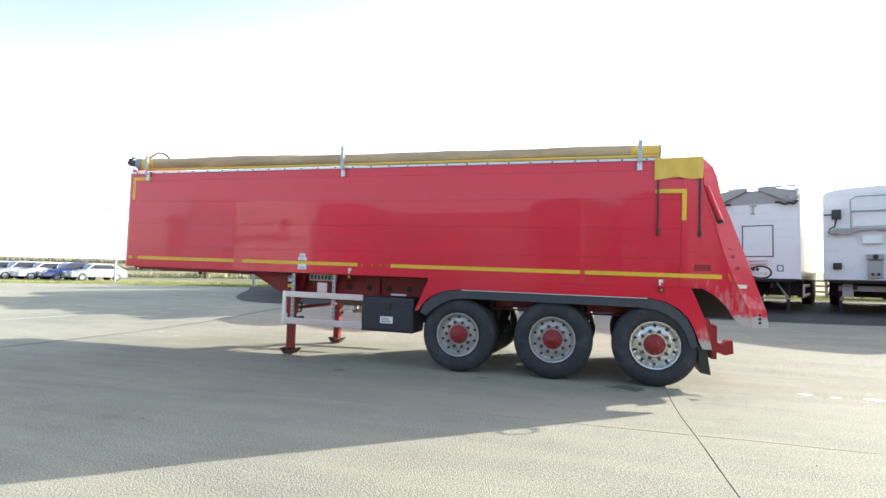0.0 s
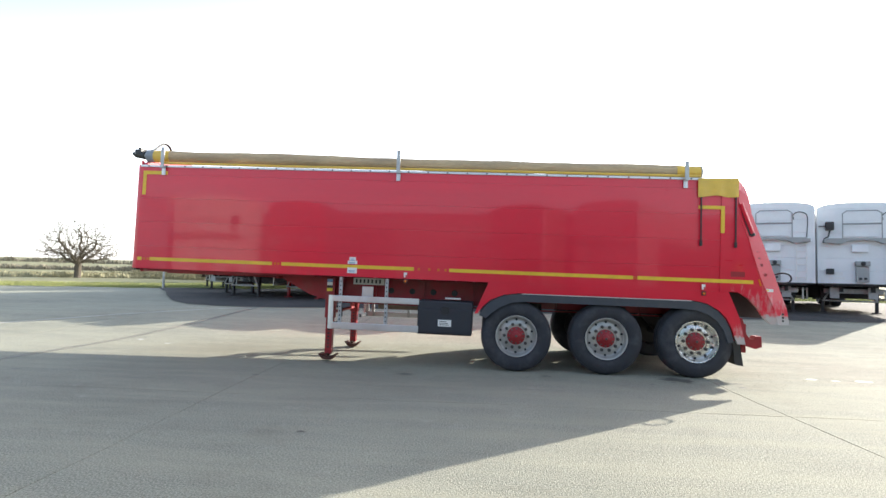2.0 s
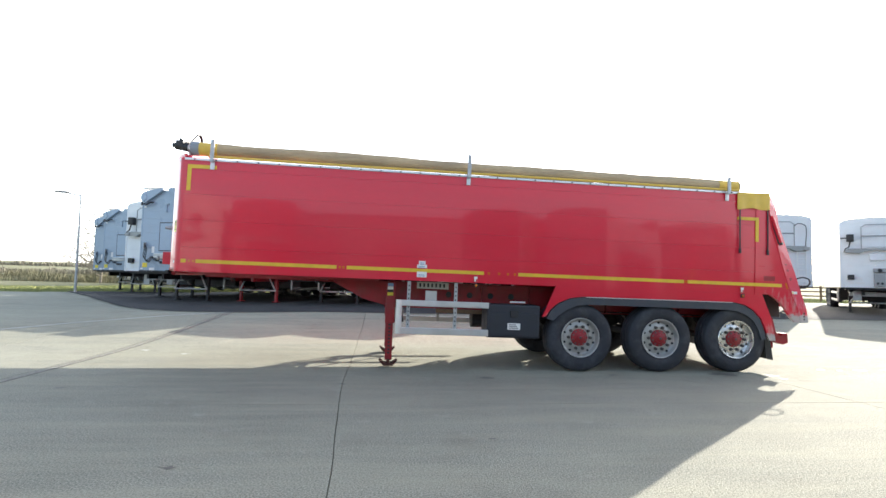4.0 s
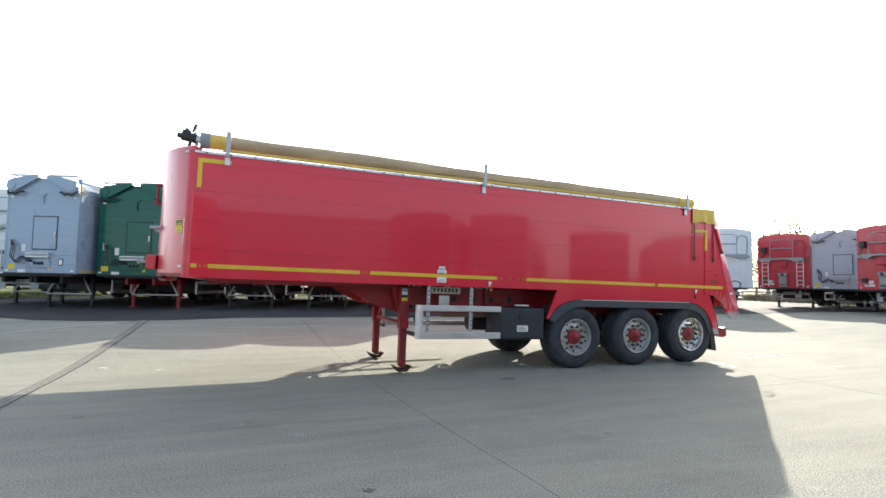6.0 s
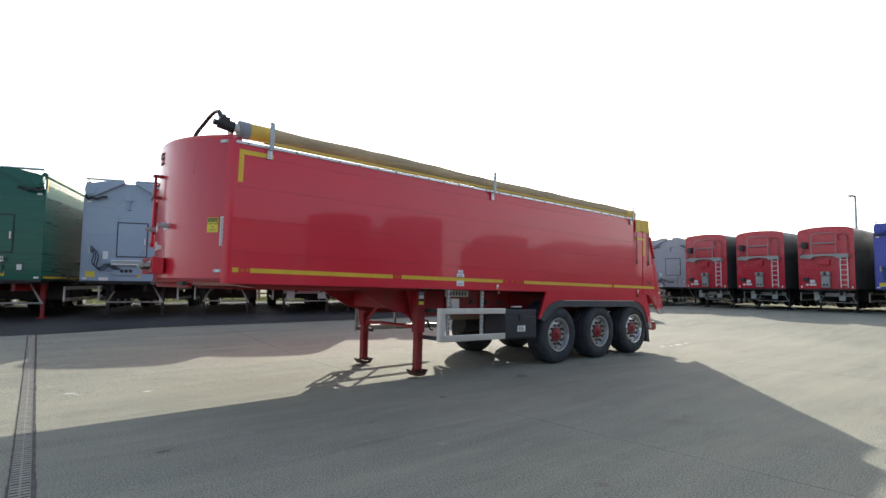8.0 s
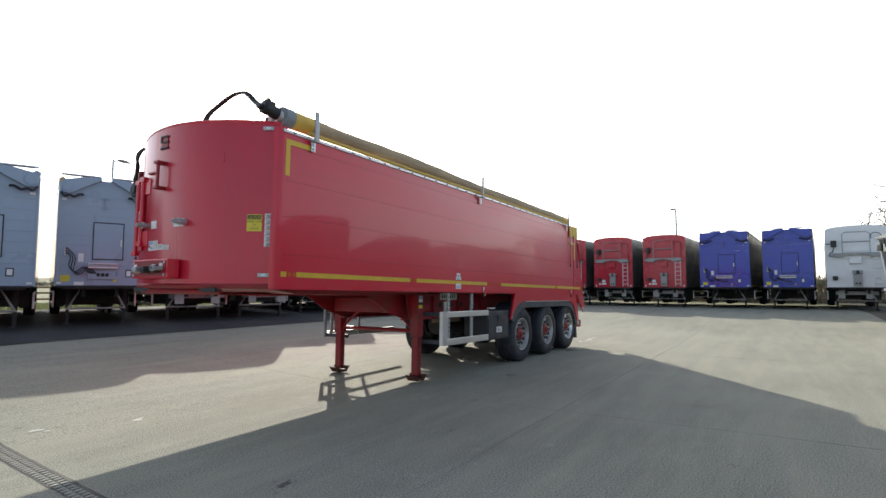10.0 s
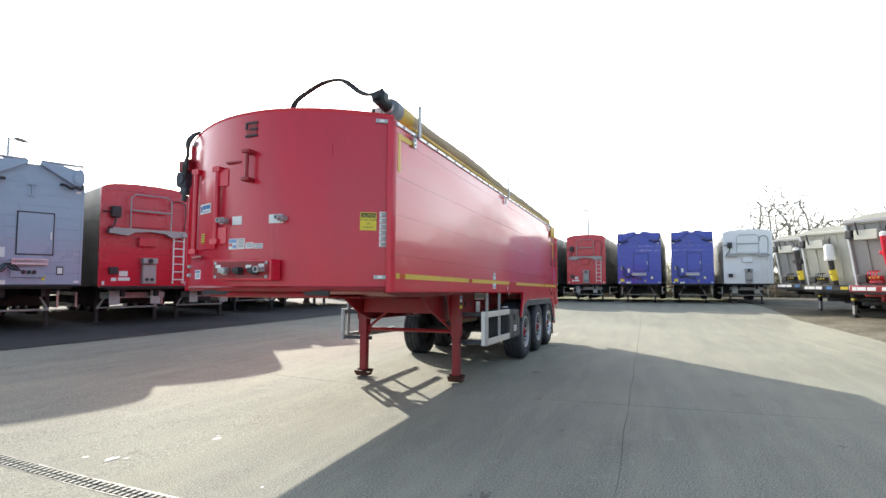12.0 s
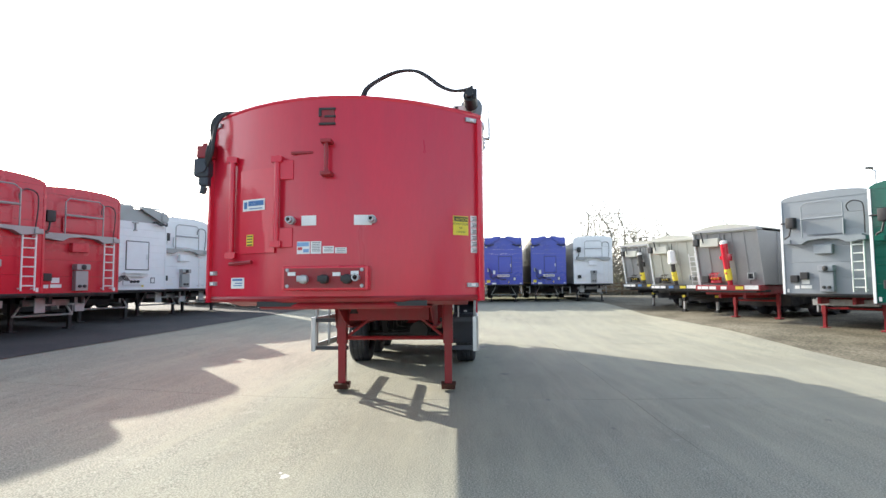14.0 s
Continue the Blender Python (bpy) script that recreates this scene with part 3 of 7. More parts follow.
def body_parts():
    # side planks: six to a side, each with its own edges
    zs = [ZB, 1.66, 2.05, 2.43, 2.80, ZT]
    slope = lambda z: 2.66 - 0.255 * (z - 0.86) if z < 2.72 else 2.19 - 1.25 * (z - 2.72)
    for k in range(5):
        z0, z1 = zs[k] + 0.0009, zs[k + 1] - 0.0009
        for y0, y1 in ((0.0, 0.05), (W - 0.05, W)):
            pts = [(XF, z0), (slope(z0) - 0.42, z0), (slope(z1) - 0.42, z1), (XF, z1)]
            part("side_plank", plate(pts, y0, y1), RED, trailer)
    # inner skin and floor close the open body
    bm = bmesh.new()
    bx(bm, XF + 0.02, 1.6, 0.055, 0.075, ZB + 0.02, ZT - 0.02)
    bx(bm, XF + 0.02, 1.6, W - 0.075, W - 0.055, ZB + 0.02, ZT - 0.02)
    bx(bm, XF + 0.05, 1.75, 0.055, W - 0.055, ZB + 0.002, ZB + 0.015)
    part("inner_lining", bm, ALU_PANEL, trailer, "scuffed bare alloy lining")
    # bowed front wall
    bm = bmesh.new()
    n = 28
    ys = [0.03 + (W - 0.06) * k / n for k in range(n + 1)]
    rows = []
    crown = lambda y: 0.05 * (1 - ((y - W / 2) / (W / 2)) ** 2)
    for z in (ZB + 0.03, ZB + 0.12, 1.9, 2.5, ZT + 0.02, ZT + 0.065):
        rows.append([bm.verts.new((front_x(y), y, z + (crown(y) if z > 2.9 else 0.0))) for y in ys])
    for a, b in zip(rows, rows[1:]):
        for i in range(n):
            bm.faces.new((a[i], a[i + 1], b[i + 1], b[i]))
    geom = bm.faces[:]
    ext = bmesh.ops.extrude_face_region(bm, geom=geom)
    for v in [g for g in ext["geom"] if isinstance(g, bmesh.types.BMVert)]:
        v.co.x += 0.05
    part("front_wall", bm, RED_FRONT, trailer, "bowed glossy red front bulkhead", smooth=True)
    # arched hoop and cap behind the front wall
    n2 = 24
    arch = [(0.03 + (W - 0.06) * k / n2, 3.00 + 0.05 * k / n2 + 0.20 * math.sin(math.pi * k / n2) ** 0.8) for k in range(n2 + 1)]
    low = [(W - 0.03, ZT - 0.05), (0.03, ZT - 0.05)]
    part("front_hoop", plate(arch + low, -7.36, -7.30, axis="x"), RED, trailer, smooth=True)
    bm = bmesh.new()
    prev = None
    for k, (y, zz) in enumerate(arch):
        cur = [bm.verts.new((front_x(y) + 0.03, y, ZT + 0.065 + crown(y))), bm.verts.new((-7.37, y, zz - 0.004))]
        if prev:
            bm.faces.new((prev[0], prev[1], cur[1], cur[0]))
        prev = cur
    ext = bmesh.ops.extrude_face_region(bm, geom=bm.faces[:])
    for v in [g for g in ext["geom"] if isinstance(g, bmesh.types.BMVert)]:
        v.co.z -= 0.012
    part("front_cap", bm, RED, trailer, smooth=True)
    # top rim of the front wall
    bm = bmesh.new()
    tube(bm, [(front_x(y) + 0.022, y, ZT + 0.068 + crown(y)) for y in ys], 0.026, 8)
    part("front_rim", bm, RED, trailer, smooth=True)
    bm = bmesh.new()
    tube(bm, [(front_x(y) + 0.02, y, ZB + 0.03) for y in ys], 0.03, 8)
    part("front_sill", bm, RED_DULL, trailer, smooth=True)
    # rounded corner posts
    for y0, s in ((0.0, 1), (W, -1)):
        pts = [(XF, y0), (-7.40, y0 + s * 0.004), (-7.435, y0 + s * 0.018), (-7.455, y0 + s * 0.05), (-7.42, y0 + s * 0.075), (XF, y0 + s * 0.06)]
        part("corner_post", plate(pts, ZB, ZT + 0.03, axis="z"), RED, trailer, smooth=True)
    # sheared underside at the nose
    bm = bmesh.new()
    prev = None
    for k in range(13):
        y = 0.16 + (W - 0.32) * k / 12
        xa = front_x(y) + 0.03
        cur = [bm.verts.new((x, y, z)) for x, z in ((xa, ZB + 0.02), (-7.0, ZB - 0.045), (-6.2, ZB - 0.055), (-4.5, ZB - 0.02), (-4.5, ZB), (xa, ZB + 0.04))]
        if prev:
            for i in range(6):
                bm.faces.new((prev[i], prev[i - 1], cur[i - 1], cur[i]))
        else:
            bm.faces.new(cur)
        prev = cur
    bm.faces.new(prev[::-1])
    bmesh.ops.recalc_face_normals(bm, faces=bm.faces[:])
    part("nose_plate", bm, RED_DULL, trailer)
    # rear quarter: side panel up to a fold, then a flange that turns in towards the tailgate
    fold = [(1.815, 2.95), (1.82, 2.80), (1.825, 2.63), (1.85, 2.40), (1.95, 2.13), (2.045, 1.785), (2.14, 1.50), (2.21, 1.325), (2.33, 1.075), (2.38, 0.856)]
    outer = [(1.84, 2.955), (1.945, 2.84), (2.0, 2.70), (2.045, 2.46), (2.17, 2.13), (2.305, 1.76), (2.385, 1.535), (2.46, 1.32), (2.545, 1.09), (2.582, 0.862)]
    for side in (0, 1):
        yo = lambda v: v if side == 0 else W - v
        pts = [(1.58, ZB), (1.60, 2.94)] + fold + [(2.30, 0.864), (2.205, 0.945), (2.11, 1.09), (1.99, 1.215), (1.845, 1.305), (1.71, 1.318)]
        part("rear_quarter", plate(pts, *sorted((yo(-0.012), yo(0.04)))), RED_TAIL, trailer, "red side panel scoured at its tip")
        bm = bmesh.new()
        rows = [[bm.verts.new((x, yo(y), z)) for (x, z), y in ((a, -0.013), ((a[0] * 0.93 + b[0] * 0.07, a[1] * 0.93 + b[1] * 0.07), -0.022), (b, 0.045), (b, 0.085), (a, 0.03))] for a, b in zip(fold, outer)]
        for a, b in zip(rows, rows[1:]):
            bridge(bm, a, b)
        bm.faces.new(rows[0]), bm.faces.new(list(reversed(rows[-1])))
        fl = part("tail_flange", bm, RED_TAIL, trailer, "red flange worn to bare alloy at the tip")
        turn = 15 if side == 0 else -15
        rx = 90 if side == 0 else -90
        for z in (1.012, 0.963, 0.916):
            part("tail_hole", lathe(bmesh.new(), [(0.0, 0.004), (0.017, 0.004), (0.018, 0.0)], pose(2.474, yo(0.012), z, rx, 0, turn), 12), BLACK, fl)
        for x, z in ((2.105, 1.885), (2.135, 1.795), (2.17, 1.705), (2.225, 1.57)):
            part("tail_dent", lathe(bmesh.new(), [(0.0, 0.002), (0.022, 0.003), (0.026, 0.0)], pose(x, yo(0.002), z, rx, 0, turn), 12), RED_DULL, fl)
        bm = tube(bmesh.new(), [(1.862, yo(-0.022), 2.59), (1.945, yo(-0.02), 2.375), (2.03, yo(-0.012), 2.16)], 0.030, 12)
        ht = part("hinge_tube", bm, RED, fl, "slanting red tube along the fold", smooth=True)
        part("tube_end", tube(bmesh.new(), [(2.028, yo(-0.012), 2.165), (2.042, yo(-0.011), 2.125)], 0.034, 12), BLACK, ht, smooth=True)
        # dark strip drawn for the shadow in the gap beside the tube
        part("gap_shade_strip", plate([(1.832, 2.60), (1.848, 2.60), (2.01, 2.13), (1.985, 2.13)], *sorted((yo(-0.0225), yo(-0.012)))), STEEL_BLACK, fl)
        part("hose", tube(bmesh.new(), flow([(2.40, yo(0.12), 1.575), (2.48, yo(0.06), 1.605), (2.56, yo(0.03), 1.585), (2.595, yo(0.03), 1.53), (2.56, yo(0.03), 1.475), (2.48, yo(0.06), 1.46), (2.42, yo(0.12), 1.475)]), 0.012, 8), BLACK, trailer, "black hose loop behind the tail", smooth=True)
    # black plates stand in for the darkness inside the rear arch
    for yy in (0.49, W - 0.50):
        part("arch_dark_plate", plate([(1.45, 0.92), (2.42, 0.92), (2.40, 1.35), (1.45, 1.35)], yy, yy + 0.01), STEEL_BLACK, trailer)
    bm = bmesh.new()
    plate([(1.88, 2.86), (1.94, 2.80), (2.02, 2.48), (2.15, 2.13), (2.37, 1.52), (2.52, 1.10), (2.47, 1.10), (2.32, 1.52), (2.10, 2.13), (1.97, 2.48)], 0.09, W - 0.09, bm)
    for k in range(5):
        y = 0.3 + k * 0.475
        plate([(2.00, 2.52), (2.04, 2.52), (2.575, 1.06), (2.50, 1.08), (2.14, 2.08)], y, y + 0.06, bm)
    part("tailgate", bm, RED, trailer, "sloping ribbed red tailgate")
    # skirt with the wheel arch
    for y0, y1 in ((-0.006, 0.03), (W - 0.03, W + 0.006)):
        pts = [(-1.755, ZB), (-1.955, 0.82), (-1.90, 0.83), (-1.84, 0.93), (-1.72, 1.04), (-1.52, 1.125), (-1.30, 1.155), (1.22, 1.16), (1.42, 1.12), (1.58, 1.03), (1.69, 0.92), (1.76, 0.78), (1.81, 0.64), (1.85, 0.555), (1.955, 0.555), (1.90, 0.80), (1.865, 0.945), (1.715, ZB)]
        part("wheel_arch_skirt", plate(pts, y0, y1), RED_ARCH, trailer, "red wheel arch skirt scoured at its end")
        edge = plate([(-1.26, 1.142), (1.20, 1.147), (1.20, 1.155), (-1.26, 1.15)], y0 - 0.006, y0)
        part("white_edge", edge, WHITE, trailer)
        # grey mudguard under it
        outer = [(-1.88, 0.80), (-1.82, 0.92), (-1.70, 1.03), (-1.52, 1.115), (-1.30, 1.145), (1.22, 1.15), (1.42, 1.11), (1.57, 1.02), (1.68, 0.90), (1.75, 0.76), (1.80, 0.58)]
        inner = [(1.72, 0.56), (1.66, 0.74), (1.58, 0.86), (1.46, 0.95), (1.30, 1.01), (1.1, 1.03), (-1.20, 1.03), (-1.40, 1.01), (-1.56, 0.94), (-1.70, 0.84), (-1.78, 0.76)]
        yy = (0.01, 0.46) if y0 < 1 else (W - 0.46, W - 0.01)
        bm = plate(outer + inner, yy[0], yy[0] + 0.03)
        for i in range(len(outer) - 1):
            (ax, az), (cx, cz) = outer[i], outer[i + 1]
            plate([(ax, az), (cx, cz), (cx, cz - 0.012), (ax, az - 0.012)], yy[0] + 0.03, yy[1], bm)
        part("mudguard", bm, GUARD, trailer, "dark grey plastic mudguard")
        # mudflap
        part("mudflap", plate([(1.80, 0.60), (1.90, 0.58), (1.955, 0.235), (1.835, 0.255)], yy[0] + 0.04, yy[1] - 0.02), BLACK, trailer, "black rubber mudflap")
    # top rails with bolts
    for y0, y1 in ((-0.016, 0.055), (W - 0.055, W + 0.016)):
        part("top_rail", box(XF - 0.02, 1.36, y0, y1, ZT - 0.008, ZT + 0.026, 0.004), ALU, trailer, "bare aluminium top rail")
    for k in range(29):
        x = XF + 0.12 + k * 0.30
        part("bolt", lathe(bmesh.new(), [(0.0, 0.008), (0.011, 0.008), (0.013, 0.0)], pose(x, -0.016, ZT + 0.008, 90), 6), STEEL_BLACK, trailer)


ROLL_Y = 0.10


def roll_z(x):
    return 3.118 - 0.0075 * (x + 7.1)


def sheet_roll():
    """The rolled tarpaulin, its motor and brackets."""
    bm = bmesh.new()
    n = 70
    x0, x1 = -7.0, 1.06
    pts, rs = [], []
    for k in range(n + 1):
        x = x0 + (x1 - x0) * k / n
        pts.append((x, ROLL_Y + 0.010 * math.sin(x * 1.7), roll_z(x) + 0.007 * math.sin(x * 0.9 + 0.6) + 0.003 * math.sin(x * 3.1)))
        rs.append(0.094 + 0.005 * math.sin(x * 2.3) + 0.003 * math.sin(x * 7.1))
    tube(bm, pts, rs, 18)
    for v in bm.verts:
        v.co.z += 0.006 * noise.noise(v.co * 3.0)
        v.co.y += 0.006 * noise.noise(v.co * 3.0 + Vector((7, 3, 1)))
    roll = part("sheet_roll", bm, TARP, trailer, "faded tan rolled tarpaulin", smooth=True)
    for a, b in ((-7.22, -6.95), (0.97, 1.315)):
        bm = bmesh.new()
        tube(bm, [(a, ROLL_Y, roll_z(a)), (b, ROLL_Y, roll_z(b))], 0.098, 18)
        part("roll_end", bm, TARP_Y, trailer, "yellow end of the roll", smooth=True)
    bm = bmesh.new()
    tube(bm, [(-7.05, 0.0, 2.995), (-5, -0.006, 2.985), (-2, 0.0, 2.988), (1.3, 0.0, 2.985)], 0.022, 8)
    part("sheet_edge", bm, TARP_Y, trailer, "yellow hem below the roll", smooth=True)
    for a, b, r in ((-7.33, -7.21, 0.104), (1.312, 1.335, 0.1)):
        part("end_cap", tube(bmesh.new(), [(a, ROLL_Y, roll_z(a)), (b, ROLL_Y, roll_z(b))], r, 18), MID_GREY, trailer, "grey end cap of the roll", smooth=True)
    # winding motor
    bm = bmesh.new()
    tube(bm, [(-7.28, ROLL_Y, 3.12), (-7.40, ROLL_Y + 0.01, 3.135)], 0.05, 12)
    motor = part("winding_motor", bm, WHITE, trailer, "pale grey gear motor", smooth=True)
    bm = bmesh.new()
    tube(bm, [(-7.38, 0.105, 3.132), (-7.56, 0.12, 3.155)], [0.066, 0.058], 14)
    bx(bm, -7.55, -7.44, 0.05, 0.15, 3.13, 3.225, 0.012)
    tube(bm, [(-7.50, 0.10, 3.20), (-7.50, 0.10, 3.26)], 0.018, 8)
    tube(bm, [(-7.56, 0.12, 3.155), (-7.61, 0.122, 3.16)], 0.034, 10)
    part("motor_housing", bm, BLACK, motor, "black motor housing", smooth=True)
    for off in (0.0, 0.022):
        bm = bmesh.new()
        pts = [(-7.49, 0.09, 3.245), (-7.47, 0.17, 3.235), (-7.45, 0.27, 3.245), (-7.43, 0.38, 3.30), (-7.42, 0.49, 3.39), (-7.42, 0.58, 3.445), (-7.42, 0.68, 3.462), (-7.44, 0.81, 3.435), (-7.48, 0.95, 3.35), (-7.53, 1.05, 3.25), (-7.56, 1.09, 3.13)]
        tube(bm, flow([(x - off, y + off, z - 0.3 * off) for x, y, z in pts]), 0.015, 8)
        part("hose", bm, BLACK, motor, "black hydraulic hose", smooth=True)
    bm = bmesh.new()
    bx(bm, -7.40, -7.36, 0.15, 0.28, 3.04, 3.125, 0.018)
    pl = part("motor_plate", bm, WHITE, motor, "pale plastic plate beside the motor")
    part("mark", box(-7.403, -7.399, 0.225, 0.255, 3.075, 3.11), INK, pl)
    for x, ztop in ((-6.985, 3.235), (-3.195, 3.26), (1.075, 3.185)):
        bm = bmesh.new()
        bx(bm, x - 0.028, x + 0.028, -0.085, -0.067, ZT - 0.02, ztop, 0.004)
        bx(bm, x - 0.028, x + 0.028, -0.08, -0.02, 2.905, 2.925)
        br = part("roll_bracket", bm, GALV, trailer, "galvanised stop bracket")
        bm = box(x - 0.03, x + 0.03, -0.03, -0.016, 2.80, 2.91, 0.003)
        for dz in (2.83, 2.875):
            lathe(bm, [(0.0, 0.012), (0.012, 0.012), (0.014, 0.0)], pose(x, -0.03, dz, 90), 6)
        part("bracket_foot", bm, ALU, br)
    # yellow flap with straps at the rear
    bm = bmesh.new()
    nx, nz = 12, 6
    g = [[bm.verts.new((1.255 + 0.57 * i / nx, -0.03 - 0.018 * math.sin(i * 1.3) * (j / nz), 2.95 + 0.012 * i / nx - (0.268 + 0.014 * math.cos(i * 0.62)) * j / nz)) for j in range(nz + 1)] for i in range(nx + 1)]
    for i in range(nx):
        for j in range(nz):
            bm.faces.new((g[i][j], g[i + 1][j], g[i + 1][j + 1], g[i][j + 1]))
    ext = bmesh.ops.extrude_face_region(bm, geom=bm.faces[:])
    for v in [q for q in ext["geom"] if isinstance(q, bmesh.types.BMVert)]:
        v.co.y += 0.006
    flap = part("sheet_flap", bm, TARP_Y, trailer, "yellow tarpaulin flap at the rear corner", smooth=True)
    for x, zb in ((1.30, 1.985), (1.788, 1.975)):
        bm = bmesh.new()
        plate([(x - 0.010, 2.70), (x + 0.010, 2.70), (x + 0.014, zb), (x - 0.006, zb)], -0.034, -0.024, bm)
        bx(bm, x - 0.018, x + 0.02, -0.042, -0.022, zb - 0.03, zb + 0.05, 0.004)
        part("strap", bm, BLACK, flap, "black rubber strap")


def markings():
    def strip(x0, x1, z0, z1, mt, name, lab="", y=-0.0045):
        return part(name, box(x0, x1, y, 0.004, z0, z1), mt, trailer, lab)
    z0, z1 = 1.43, 1.482
    for a, b in ((-7.345, -7.275), (-7.14, -5.13), (-4.98, -2.90), (-2.36, 0.36), (0.42, 2.05)):
        part("reflective_tape", box(a, b, -0.0045 - (0.012 if b > 2 else 0), 0.004, z0, z1), YELLOW, trailer, "yellow reflective tape")
    for a in (-7.25, -7.19, -5.10, -5.045, -2.84, -2.68, -2.54, -2.43, 0.375):
        strip(a, a + 0.035, z0 + 0.008, z1 - 0.008, ORANGE, "side_marker", "small amber marker")
    part("reflective_tape", plate([(-7.335, 2.865), (-6.93, 2.865), (-6.93, 2.81), (-7.28, 2.81), (-7.28, 2.48), (-7.335, 2.48)], -0.0045, 0.002), YELLOW, trailer, "yellow corner mark")
    part("reflective_tape", plate([(1.27, 2.552), (1.64, 2.552), (1.64, 2.155), (1.588, 2.155), (1.588, 2.502), (1.27, 2.502)], -0.0165, -0.005), YELLOW, trailer, "yellow corner mark")
    # notices
    for zc in (1.40, 1.525, 1.58):
        w = 0.075 if zc < 1.55 else 0.05
        s = strip(-3.93 + (0.075 - w), -3.93 + 0.075 + w, zc - 0.045 if zc < 1.5 else zc - 0.03, zc + 0.04 if zc < 1.5 else zc + 0.022, WHITE, "notice_sticker", "white sticker with small print", -0.006)
        bm = bmesh.new()
        for k in range(2):
            bx(bm, -3.91 + (0.06 - w * 0.8), -3.85 + w * 0.5, -0.0075, -0.006, zc - 0.012 - 0.02 * k, zc - 0.004 - 0.02 * k)
        part("print", bm, BLUE_INK, s)
    for x in (-3.03, 1.35):
        yy = -0.0075 if x < 0 else -0.02
        s = part("warning_sticker", box(x - 0.03, x + 0.04, yy, 0.0, 1.315, 1.405), RED_INK, trailer, "red and white warning sticker")
        bm = bmesh.new()
        bx(bm, x - 0.02, x + 0.03, yy - 0.0015, yy, 1.36, 1.398)
        bx(bm, x - 0.015, x + 0.006, yy - 0.0015, yy, 1.322, 1.36)
        part("print", bm, WHITE, s)
        bm = bmesh.new()
        bx(bm, x - 0.02, x + 0.04, -0.03, 0.0, 1.235, 1.295, 0.008)
        lp = part("marker_lamp", bm, BLACK, trailer)
        part("lens", lathe(bmesh.new(), [(0.0, 0.012), (0.014, 0.01), (0.02, 0.0)], pose(x + 0.01, -0.03, 1.265, 90), 12), ORANGE, lp, "amber lens")
    # worn badge and tail stickers
    strip(1.735, 1.93, 1.525, 1.60, RED_DULL, "worn_badge", "dark worn badge on the red side", -0.0145)
    s = part("notice_sticker", box(2.225, 2.325, -0.018, 0.02, 1.325, 1.368), WHITE, trailer, "white sticker with small print")
    part("print", box(2.235, 2.26, -0.0195, -0.018, 1.335, 1.358), LABEL_Y, s)
    part("side_marker", plate([(2.112, 1.50), (2.136, 1.50), (2.165, 1.405), (2.141, 1.405)], -0.019, -0.01), ORANGE, trailer, "amber reflector")


def tyre(bm, m, r, w):
    hw = w / 2
    prof = [(r * 0.56, -hw * 0.78), (r * 0.60, -hw * 0.90), (r * 0.74, -hw), (r * 0.88, -hw * 0.98), (r * 0.965, -hw * 0.86), (r * 0.993, -hw * 0.70)]
    for g in (-0.45, 0.0, 0.45):
        prof += [(r, hw * (g - 0.10)), (r - 0.012, hw * (g - 0.04)), (r - 0.012, hw * (g + 0.04)), (r, hw * (g + 0.10))]
    prof += [(r * 0.993, hw * 0.70), (r * 0.965, hw * 0.86), (r * 0.88, hw * 0.98), (r * 0.74, hw), (r * 0.60, hw * 0.90), (r * 0.56, hw * 0.78)]
    return lathe(bm, prof, m, 56)


